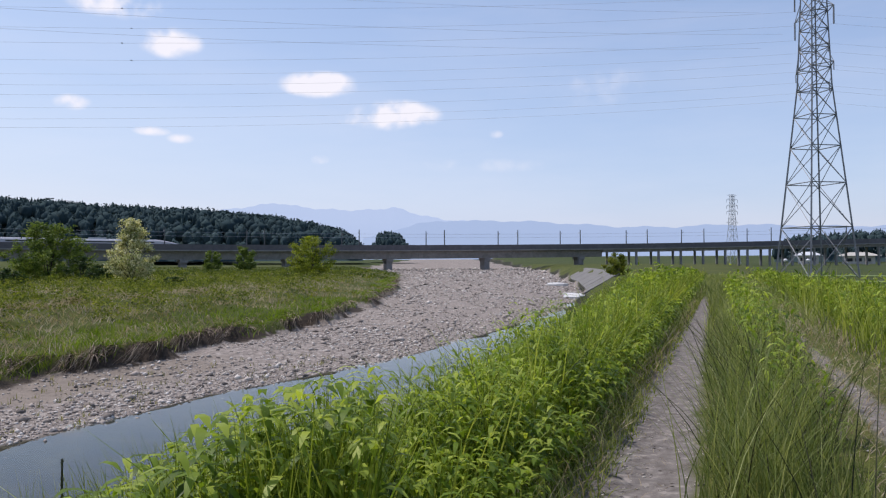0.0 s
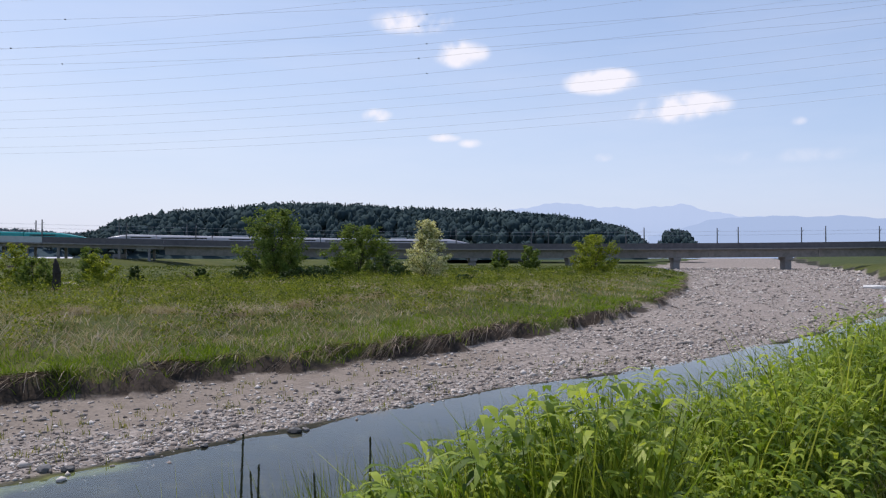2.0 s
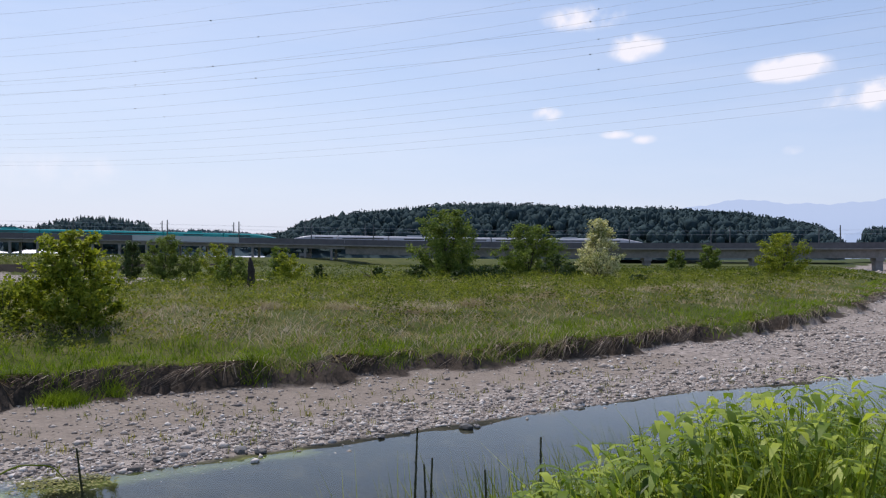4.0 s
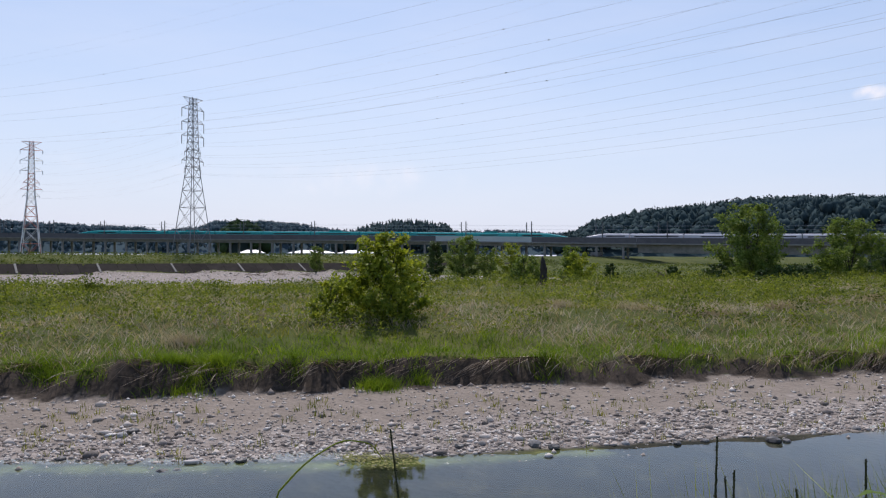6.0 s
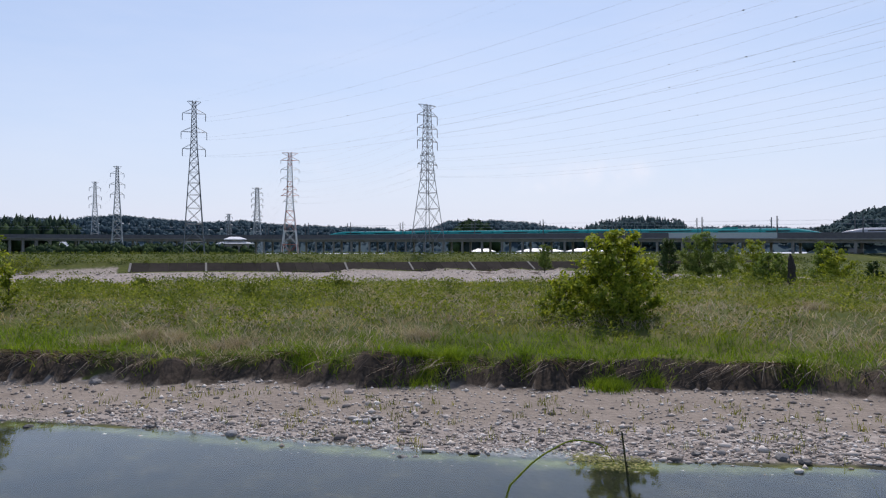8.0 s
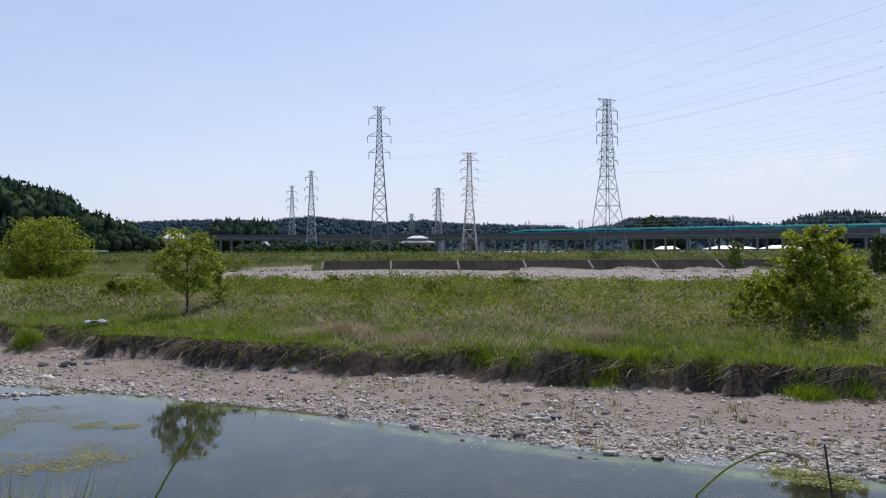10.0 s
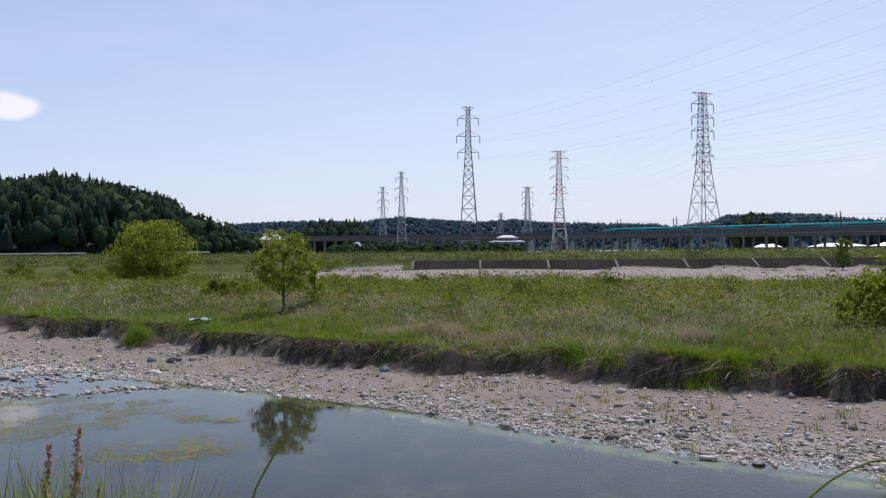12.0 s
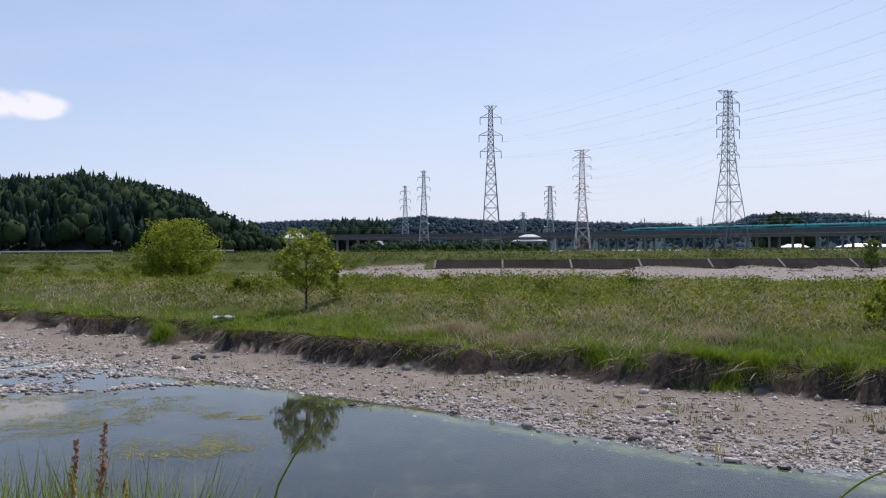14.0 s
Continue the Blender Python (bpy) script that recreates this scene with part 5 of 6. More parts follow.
def scarp():
    """Dead grass and roots hanging over the eroded bank."""
    r = np.random.default_rng(102)
    line = np.array(BANK[2:16], float)
    seg = np.hypot(*np.diff(line, axis=0).T)
    cum = np.concatenate([[0], np.cumsum(seg)])
    n = 16000
    s = cum[-1] * r.random(n) ** 1.0
    # tufts hang together
    tuft = np.floor(s / 0.95 + 0.7 * np.sin(s * 1.3))
    amount = (np.sin(tuft * 12.9898) * 43758.5453) % 1.0
    keep = r.random(n) < 0.10 + 0.90 * amount ** 1.2
    s, amount, tuft = s[keep], amount[keep], tuft[keep]
    n = len(s)
    x, y = np.interp(s, cum, line[:, 0]), np.interp(s, cum, line[:, 1])
    i = np.clip(np.searchsorted(cum, s) - 1, 0, len(seg) - 1)
    t = np.diff(line, axis=0)[i] / seg[i][:, None]
    out = np.stack([t[:, 1], -t[:, 0]], 1)
    # find the top edge: step inland until the plain stands
    bx, by = x - out[:, 0] * 3.2, y - out[:, 1] * 3.2
    for k in range(24):
        nx, ny = bx + out[:, 0] * 0.25, by + out[:, 1] * 0.25
        ok = height(nx, ny) > 0.82
        bx, by = np.where(ok, nx, bx), np.where(ok, ny, by)
    z = height(bx, by)
    d = np.hypot(bx, by)
    length = np.exp(r.normal(-0.32, 0.45, n)) * (0.65 + 0.6 * amount)
    slant = np.sin(tuft * 78.233) * 1.0 - 1.9 + r.normal(0, 0.4, n)
    reach = r.uniform(0.08, 0.62, n)
    wdt = 0.006 + 0.00042 * d
    rows = []
    segs = 4
    for k in range(segs + 1):
        q = k / segs
        ox, oy = bx + out[:, 0] * reach * (q ** 0.7) * 1.2 + t[:, 0] * slant * length * q, by + out[:, 1] * reach * (q ** 0.7) * 1.2 + t[:, 1] * slant * length * q
        oz = z + (0.1 + 0.25 * amount) * r.random(n) * math.sin(q * 2.6) * length - length * (0.42 + 0.4 * amount) * q ** 1.6 + 0.03
        oz = np.maximum(oz, height(ox, oy) + 0.03)
        w = wdt * (1 - 0.75 * q)
        rows += [np.stack([ox - t[:, 0] * w, oy - t[:, 1] * w, oz], 1), np.stack([ox + t[:, 0] * w, oy + t[:, 1] * w, oz + 0.3 * w], 1)]
    v = np.stack(rows, 1)
    m = v.shape[1]
    k0 = np.arange(n)[:, None] * m
    f = np.concatenate([k0 + np.array([[2 * k, 2 * k + 1, 2 * k + 3, 2 * k + 2]]) for k in range(segs)], 0)
    ob = mesh_ob("hanging_dead_grass", v.reshape(-1, 3), f, M_ROOT)
    tagged(ob, "dead grass and roots hanging over the eroded bank", "dead grass", kind="stuff")
    # green grass leaning out over the edge
    m = 9500
    pick = r.integers(0, n, m)
    gx, gy = bx[pick] - out[pick, 0] * r.uniform(-0.1, 0.5, m) + r.normal(0, 0.25, m), by[pick] - out[pick, 1] * r.uniform(-0.1, 0.5, m) + r.normal(0, 0.25, m)
    ok = (height(gx, gy) > 0.7) & (fbm(gx, gy, 0.7, 77) > 0.43)
    gx, gy, pick = gx[ok], gy[ok], pick[ok]
    m = len(gx)
    blades("overhanging_grass", ground_points(gx, gy), r.uniform(0.25, 0.7, m), 0.006 + 0.0006 * np.hypot(gx, gy), r.uniform(0.8, 2.2, m), M_FRESH, r, "green grass leaning out over the eroded bank", segs=3, curl=1.3,
           lean_dir=np.arctan2(out[pick, 1], out[pick, 0]) + r.normal(0, 0.7, m))
    # green tussocks that slid down the bank
    for k, (yw, d0, wd, nn) in enumerate([(60.2, 21.5, 0.75, 800), (73.9, 22.3, 1.15, 1200), (71.6, 22.0, 0.5, 250), (57.0, 21.9, 0.4, 220), (114.5, 34.4, 0.6, 500), (66.3, 21.8, 0.5, 220), (82.5, 23.8, 0.7, 420), (47.5, 22.8, 0.6, 320)]):
        c = at(yw, d0)
        px, py = c[0] + r.normal(0, wd * 0.4, nn), c[1] + r.normal(0, wd * 0.4, nn)
        g = blades("grass_tussock", ground_points(px, py), r.uniform(0.2, 0.5, nn), np.full(nn, 0.02), r.uniform(0.3, 1.2, nn), M_FRESH, r, "", segs=3, parent=None)
        tagged(g, "fresh green grass tussock slumped at the foot of the bank", "grass", "bank tussocks", "stuff")


scarp()


def lance_leaves(name, foot3, ang, length, rise, material, label):
    """Lance-shaped leaves that arch out from a stem, folded along the middle."""
    d = np.stack([np.cos(ang), np.sin(ang), 0 * ang], 1)
    w = np.stack([-np.sin(ang), np.cos(ang), 0 * ang], 1)
    up = np.array((0, 0, 1.0))

    def mid(q):
        return foot3 + d * (length * q)[:, None] + up * (length * (rise * q - 0.75 * q * q))[:, None]

    one = np.ones(len(ang))
    rows = [foot3]
    for q, half in ((0.35, 0.125), (0.7, 0.105)):
        c = mid(q * one)
        rows += [c - w * (length * half)[:, None] + up * (length * 0.05)[:, None], c + w * (length * half)[:, None] + up * (length * 0.05)[:, None]]
    rows.append(mid(one))
    v = np.stack(rows, 1).reshape(-1, 3)
    k = np.arange(len(ang))[:, None] * 6
    f = np.concatenate([k + np.array([t]) for t in ([0, 2, 1], [1, 2, 4], [1, 4, 3], [3, 4, 5])], 0)
    tagged(mesh_ob(name, v, f, material), label, "herbs", kind="stuff")


def near_bank():
    r = np.random.default_rng(103)
    # positions by the levee's own axes: u along, v towards the river
    ux, vx = np.array(LEVEE_DIR), np.array((-LEVEE_DIR[1], LEVEE_DIR[0]))

    def scatter(n, u0, u1, v0, v1, pw=1.6):
        u = u0 + (u1 - u0) * r.random(n) ** pw
        v = r.uniform(v0, v1, n)
        return u, v, u * ux[0] + v * vx[0], u * ux[1] + v * vx[1]

    def tall(u):
        return 0.26 + 0.76 * smooth01((u - 0.9) / 1.3) + 0.2 * np.exp(-((u - 5.0) / 3.0) ** 2) + 0.42 * smooth01((u - 3.5) / 6) * (1 - smooth01((u - 25) / 25))

    # broad-leaved herbs
    u, v, x, y = scatter(6800, 1.1, 62, 1.1, 3.5, 2.1)
    u2, v2, x2, y2 = scatter(2600, 3.2, 70, -9, -2.5, 1.6)
    u3, v3, x3, y3 = scatter(200, 6.5, 40, -0.9, -0.2, 1.6)
    u, v, x, y = (np.concatenate(q) for q in ((u, u2, u3), (v, v2, v3), (x, x2, x3), (y, y2, y3)))
    d = np.hypot(x, y)
    n = len(x)
    hh = tall(u) * r.uniform(0.6, 1.0, n) * (0.45 + 1.05 * fbm(x, y, 0.8, 51)) * np.where(v < 0, 0.85, 1.0) * (1 - 0.3 * smooth01((v - 2.0) / 1.4)) * np.where(v > 0, np.interp(v, [0.9, 1.3, 2.0], [0.25, 0.5, 1.0]) * np.where(v < 2.3, np.interp(u, [2.5, 6.0], [0.5, 1.0]), 1.0), 1.0)
    base = ground_points(x, y)
    near = d < 22
    for sel, k in ((near, 11), (~near, 7)):
        b0, dd, h0, m = base[sel], d[sel], hh[sel], int(sel.sum())
        q = np.tile(np.linspace(0.2, 1.0, k), (m, 1)) + r.normal(0, 0.03, (m, k))
        an = r.uniform(0, 2 * math.pi, (m, 1)) + np.arange(k)[None, :] * 2.4 + r.normal(0, 0.3, (m, k))
        if k == 11:
            foot3 = (b0[:, None, :] + np.stack([0 * q, 0 * q, np.minimum(q, 1.0) * h0[:, None]], -1)).reshape(-1, 3)
            size = ((0.085 + 0.075 * np.sin(np.clip(q, 0, 1) * 2.6)) * r.uniform(0.7, 1.35, (m, k)) * (0.8 + 0.02 * dd[:, None])).ravel()
            lance_leaves("bank_herbs", foot3, an.ravel(), size, np.clip(r.normal(0.55, 0.3, m * k), -0.1, 1.3), M_LUSH, "lush broad-leaved green herbs on the levee slope")
        else:
            reach = (0.05 + 0.10 * (1 - q)) * (1 + 0.02 * dd[:, None])
            c = b0[:, None, :] + np.stack([np.cos(an) * reach, np.sin(an) * reach, q * h0[:, None]], -1)
            out = np.stack([np.cos(an) * 0.4, np.sin(an) * 0.4, np.full_like(an, 1.0)], -1)
            size = (0.044 + 0.0018 * dd)[:, None] * r.uniform(0.7, 1.35, (m, k))
            leaf_cards("bank_herbs", c.reshape(-1, 3), size.ravel(), M_LUSH, r, "lush broad-leaved green herbs on the levee slope", droop=0.5, outward=out.reshape(-1, 3), category="herbs", slim=0.4)
    blades("herb_stems", base, hh * 1.0, 0.011 + 0.0006 * d, r.uniform(0.0, 0.04, n), M_BLADE, r, "thin green herb stems on the levee slope", "herbs", 2)
    # grass blades through the herbs
    u, v, x, y = scatter(15000, 1.2, 70, 1.3, 5.4, 1.7)
    u2, v2, x2, y2 = scatter(9000, 2.4, 70, -10, -2.2, 1.6)
    u, v, x, y = (np.concatenate(q) for q in ((u, u2), (v, v2), (x, x2), (y, y2)))
    d = np.hypot(x, y)
    n = len(x)
    blades("bank_grass", ground_points(x, y), tall(u) * r.uniform(0.4, 1.08, n) * np.where((v > 0) & (v < 2.2), np.interp(u, [2.5, 6.0], [0.5, 1.0]), 1.0), 0.011 + 0.001 * d, r.uniform(0.1, 0.8, n), M_BLADE, r, "tall green grass on the levee slope", segs=3)
    u, v, x, y = scatter(9500, 1.0, 20, 1.4, 4.0, 1.6)
    n = len(x)
    blades("broad_grass", ground_points(x, y), tall(u) * r.uniform(0.5, 1.2, n) * np.interp(v, [1.3, 2.2], [0.5, 1.0]) * np.where(v < 2.3, np.interp(u, [2.5, 6.0], [0.55, 1.0]), 1.0), r.uniform(0.014, 0.032, n), r.uniform(0.1, 0.8, n), M_LUSH, r, "broad bright green grass blades on the levee slope", segs=4, curl=1.1)
    # litter on the track
    m = 3600
    u = 1.5 + 26 * r.random(m) ** 2.2
    v = np.where(r.random(m) < 0.7, r.normal(0.6, 0.33, m), r.normal(-1.55, 0.3, m))
    x, y = u * ux[0] + v * vx[0], u * ux[1] + v * vx[1]
    sz = np.exp(r.normal(-5.0, 0.45, m))
    p = OCT_V[None] * (1 + r.normal(0, 0.25, (m, 6, 1))) * np.stack([sz * 1.4, sz, sz * 0.6], 1)[:, None, :]
    p = p + np.stack([x, y, height(x, y) + sz * 0.2], 1)[:, None, :]
    ob = mesh_ob("track_grit", p.reshape(-1, 3), (OCT_F[None] + (np.arange(m) * 6)[:, None, None]).reshape(-1, 3), M_GRAVEL)
    tagged(ob, "small loose stones lying on the track", "grit", kind="stuff")
    m = 1500
    u = 1.8 + 20 * r.random(m) ** 1.8
    v = np.where(r.random(m) < 0.6, r.normal(0.6, 0.5, m), r.normal(-1.5, 0.4, m))
    x, y = u * ux[0] + v * vx[0], u * ux[1] + v * vx[1]
    blades("straw_litter", ground_points(x, y, -0.01), r.uniform(0.02, 0.09, m), np.full(m, 0.006), r.uniform(1.5, 3.5, m), M_DRY, r, "dry straw and leaf litter on the track", "litter", 2, curl=0.8)
    # low grass before the camera and on the slope down to the water
    u, v, x, y = scatter(9000, -14, 1.6, 1.3, 6.0, 1.0)
    n = len(x)
    blades("bank_grass", ground_points(x, y), r.uniform(0.12, 0.42, n), np.full(n, 0.010), r.uniform(0.1, 0.8, n), M_BLADE, r, "short green grass on the levee slope", segs=3)
    # dry straw along the track
    u, v, x, y = scatter(1500, 2.2, 45, 0.85, 1.35, 1.8)
    n = len(x)
    blades("straw", ground_points(x, y), r.uniform(0.10, 0.42, n), 0.005 + 0.0008 * np.hypot(x, y), r.uniform(0.3, 1.3, n), M_DRY, r, "pale dry straw at the edge of the track", segs=3)
    u, v, x, y = scatter(3600, 2.2, 30, -2.6, -0.95, 1.5)
    n = len(x)
    blades("straw", ground_points(x, y), r.uniform(0.06, 0.3, n), 0.005 + 0.0008 * np.hypot(x, y), r.uniform(0.5, 1.8, n), M_DRY, r, "pale dry straw along the second wheel track", segs=3)
    u, v, x, y = scatter(9500, 2.2, 60, 0.75, 1.9, 1.9)
    n = len(x)
    blades("edge_grass", ground_points(x, y), r.uniform(0.10, 0.42, n) * np.interp(v, [0.75, 1.3], [0.35, 1.0]), 0.006 + 0.0009 * np.hypot(x, y), r.uniform(0.3, 1.1, n), M_BLADE, r, "short grass at the edge of the track", segs=3)
    u, v, x, y = scatter(2600, 2.4, 9, 0.8, 1.9, 1.2)
    n = len(x)
    blades("pale_grass", ground_points(x, y), r.uniform(0.12, 0.5, n), r.uniform(0.005, 0.011, n), r.uniform(0.3, 1.2, n), M_TUFT, r, "pale green grass spilling over the edge of the track", segs=4)
    # growth closing in over the track further on
    u, v, x, y = scatter(9000, 7, 75, -2.4, 1.2, 1.3)
    ok = (np.abs(v + 1.6) > np.interp(u, [7, 12, 24], [0.55, 0.45, 0.0])) & (r.random(len(u)) < np.where((v < 0) & (u < 20), 0.5, 1.0)) & (np.abs(v - 0.6) > np.interp(u, [7, 14, 30, 60], [0.5, 0.36, 0.16, 0.0]) * (0.7 + 0.6 * fbm(x, y, 0.6, 91)))
    u, x, y = u[ok], x[ok], y[ok]
    n = len(x)
    blades("edge_grass", ground_points(x, y), r.uniform(0.15, 0.75, n) * np.interp(u, [7, 20], [0.6, 1.0]), 0.007 + 0.0009 * np.hypot(x, y), r.uniform(0.2, 0.9, n), M_TUFT, r, "rough grass growing in over the track", segs=3)
    # middle strip with tall tufts
    u, v, x, y = scatter(3200, 4.6, 60, -0.85, -0.05, 1.6)
    n = len(x)
    blades("strip_grass", ground_points(x, y), r.uniform(0.25, 0.85, n), 0.006 + 0.0009 * np.hypot(x, y), r.uniform(0.1, 0.7, n), M_TUFT, r, "grass strip between the wheel tracks", segs=3)
    for cu, cv, nn, h in ((5.0, -0.15, 330, 1.3), (6.2, -0.30, 330, 1.3), (7.6, -0.3, 260, 1.3), (9.2, -0.45, 220, 1.25), (11.5, -0.4, 220, 1.25), (7.4, -2.7, 200, 1.1), (10.5, -2.5, 220, 1.2)):
        uu, vv = cu + r.normal(0, 0.24, nn), cv + r.normal(0, 0.16, nn)
        x, y = uu * ux[0] + vv * vx[0], uu * ux[1] + vv * vx[1]
        t = blades("grass_tuft", ground_points(x, y), h * r.uniform(0.4, 1.0, nn), np.full(nn, 0.009), r.uniform(0.15, 0.75, nn), M_TUFT, r, "", segs=4)
        tagged(t, "tall arching green grass tuft between the wheel tracks", "grass", "track tufts", "stuff")
    # dark flowering stems, arching
    nn = 300
    uu = np.concatenate([4.2 + r.random(150) * 6.5, 2.2 + r.random(150) * 7])
    vv = np.concatenate([r.uniform(-0.75, 0.05, 150), r.uniform(1.5, 3.4, 150)])
    x, y = uu * ux[0] + vv * vx[0], uu * ux[1] + vv * vx[1]
    blades("flowering_stems", ground_points(x, y), np.concatenate([r.uniform(0.9, 1.5, 150), r.uniform(0.8, 1.4, 150)]), np.concatenate([np.full(150, 0.011), np.full(150, 0.013)]), r.uniform(0.2, 0.9, nn), M_PLUME, r, "dark arching flowering grass stems", "grass", 6)
    # weeds on the sand
    x, y = [], []
    line = np.array(WATER[2:12], float)
    for _ in range(420):
        i = r.integers(0, len(line) - 1)
        p = line[i] + (line[i + 1] - line[i]) * r.random()
        off = r.uniform(0.3, 5.2)
        x.append(p[0] - off * 0.86 + r.normal(0, 0.3))
        y.append(p[1] + off * 0.2)
    x, y = np.repeat(np.array(x), 7) + r.normal(0, 0.07, 2940), np.repeat(np.array(y), 7) + r.normal(0, 0.07, 2940)
    ok = (side(x, y, BANK) < -0.6) & (x < -3)
    x, y = x[ok], y[ok]
    n = len(x)
    blades("sand_weeds", ground_points(x, y), r.uniform(0.06, 0.26, n), np.full(n, 0.022), r.uniform(0.1, 0.6, n), M_MEADOW, r, "small green weeds sprouting on the gravel bank", "weeds", 2)


near_bank()


# ---- stones ----
def gravel(count, seed, big, reach=420):
    r = np.random.default_rng(seed)
    ICO_V, ICO_F = (ICO[0], ICO[1]) if big else (OCT_V, OCT_F)
    x, y, d = polar_scatter(r, count, -12, 128, 13, reach, 0.9 if reach < 100 else 0.74)
    u, v, rr, sb, sw, sf, sc = masks(x, y)
    patch = fbm(x, y, 0.45, 21)
    edge = np.exp(-np.abs(sw + 0.9) / 1.3)
    sandy = np.clip(1.25 - np.abs(sb + 1.6) / 2.4, 0, 1) * np.clip((34 - y) / 8, 0, 1)
    keep = (sb < -0.25) & (sf < -0.3) & (sw < 1.0) & (r.random(len(x)) < np.clip(0.45 + 0.9 * edge + (patch - 0.45) * 1.8, 0.1, 1) * (1 - 0.72 * sandy) * np.where(sw > 0.1, 0.05, 1))
    keep |= (sc > 1) & (r.random(len(x)) < 0.14)
    x, y, d, sw = x[keep], y[keep], d[keep], sw[keep]
    n = len(x)
    size = np.exp(r.normal(-3.6 if big else (-3.85 if reach < 100 else -3.6), 0.45, n)) * (1 + d / (110 if reach < 100 else 42))
    size = np.minimum(size, 0.09 + 0.003 * d)
    sc3 = np.stack([size * r.uniform(0.8, 1.5, n), size * r.uniform(0.7, 1.1, n), size * r.uniform(0.45, 0.8, n)], 1)
    jit = 1 + r.normal(0, 0.2 if big else 0.24, (n, len(ICO_V), 1))
    p = ICO_V[None] * jit * sc3[:, None, :]
    a = r.uniform(0, 2 * math.pi, n)
    ca, sa = np.cos(a)[:, None], np.sin(a)[:, None]
    px, py = p[:, :, 0] * ca - p[:, :, 1] * sa, p[:, :, 0] * sa + p[:, :, 1] * ca
    z = height(x, y)
    v = np.stack([px + x[:, None], py + y[:, None], p[:, :, 2] + (z + sc3[:, 2] * 0.25)[:, None]], -1).reshape(-1, 3)
    f = (ICO_F[None] + (np.arange(n) * len(ICO_V))[:, None, None]).reshape(-1, 3)
    ob = mesh_ob("gravel", v, f, M_GRAVEL)
    tagged(ob, "grey and white river gravel on the dry bed", "gravel", kind="stuff")


gravel(260000, 104, False)
gravel(100000, 106, False, 45)
gravel(20000, 105, True, 45)


def stone_mesh(seed, material):
    r = np.random.default_rng(seed)
    bm = bmesh.new()
    bmesh.ops.create_icosphere(bm, subdivisions=2, radius=1.0)
    for v in bm.verts:
        q = noise.noise(v.co * 1.4 + Vector((seed * 3.1, 0, 0)))
        v.co *= 1 + 0.28 * q
        v.co.z *= 0.62
        if v.co.z < -0.35:
            v.co.z = -0.35
    me = bpy.data.meshes.new("stone")
    bm.to_mesh(me)
    bm.free()
    me.materials.append(material)
    return me


STONES = [stone_mesh(k, M_STONE) for k in range(5)]
DARKS = [stone_mesh(k + 9, M_STONE_DARK) for k in range(2)]


def stone(yaw, el, size, dark=False, k=0, label="", z_hint=None):
    """A single stone lying where the line of sight at that elevation meets the ground."""
    d = np.arange(8, 60, 0.02)
    px, py = -math.sin(radians(yaw)) * d, math.cos(radians(yaw)) * d
    below = np.nonzero(4 + el * d <= np.maximum(height(px, py), -0.02))[0]
    i = below[0] if len(below) else 0
    size = size * (0.9 if dark else 0.75)
    s = new("stone", (DARKS if dark else STONES)[k % (2 if dark else 5)])
    s.matrix_world = pose(px[i], py[i], max(float(height(px[i], py[i])), -0.06) + size * 0.18, 0, 0, k * 67) @ Matrix.Diagonal((size, size * 0.85, size * 0.9, 1))
    tagged(s, label or ("dark wet stone at the edge of the water" if dark else "grey rounded river stone at the edge of the water"), "stone", "shore stones")


for k, (yw, el, sz, dk) in enumerate([(32.0, -0.220, 0.20, True), (31.2, -0.218, 0.12, False), (48.6, -0.243, 0.22, False), (47.2, -0.246, 0.15, True), (82.0, -0.2366, 0.12, True),
                                      (101.0, -0.195, 0.16, True), (78.2, -0.215, 0.18, False), (77.5, -0.212, 0.16, True), (74.6, -0.262, 0.13, False), (75.6, -0.262, 0.14, True),
                                      (97.0, -0.150, 0.26, False), (88.0, -0.224, 0.2, False), (112.0, -0.128, 0.3, True), (113.5, -0.126, 0.28, False), (110.8, -0.127, 0.24, False),
                                      (93.5, -0.208, 0.12, True), (108.5, -0.152, 0.14, True), (42.0, -0.236, 0.13, False), (52.5, -0.243, 0.14, False), (54.2, -0.247, 0.12, True),
                                      (58.0, -0.252, 0.12, False), (63.0, -0.268, 0.14, False), (66.5, -0.262, 0.11, False), (70.2, -0.258, 0.13, True), (84.0, -0.228, 0.12, False),
                                      (36.5, -0.226, 0.12, False), (38.4, -0.232, 0.11, True), (27.0, -0.196, 0.14, False), (24.0, -0.186, 0.13, False), (104.5, -0.172, 0.14, False)]):
    stone(yw, el, sz, dk, k)


# ---- far revetment ----
def revetment():
    wall = empty("revetment", "dark stained concrete revetment slabs on the far levee", "revetment", kind="structure")
    ax = np.array((-7.2, 0, 3.05))
    ax = ax / np.linalg.norm(ax)
    up = np.array((3.05, 0, 7.2)) / np.hypot(3.05, 7.2)
    y0 = -16.8
    for k in range(11):
        a, b = y0 + 17.6 * k, y0 + 17.6 * (k + 1)
        for j in range(4):
            ya = a + (b - a) * j / 4
            yb = a + (b - a) * (j + 1) / 4
            p = Soup()
            c = np.array((-199.6, (ya + yb) / 2, 1.72)) + up * 0.06 - ax * 0.95
            p.box(c, (3.0, (yb - ya) / 2 - 0.03, 0.10), ax, (0, 1, 0), up)
            p.make("slab", M_REVET, wall)
        r = Soup()
        c = np.array((-199.6, a, 1.72)) + up * 0.2 - ax * 0.95
        r.box(c, (2.7, 0.24, 0.16), ax, (0, 1, 0), up)
        r.make("rib", M_RIB, wall)


revetment()


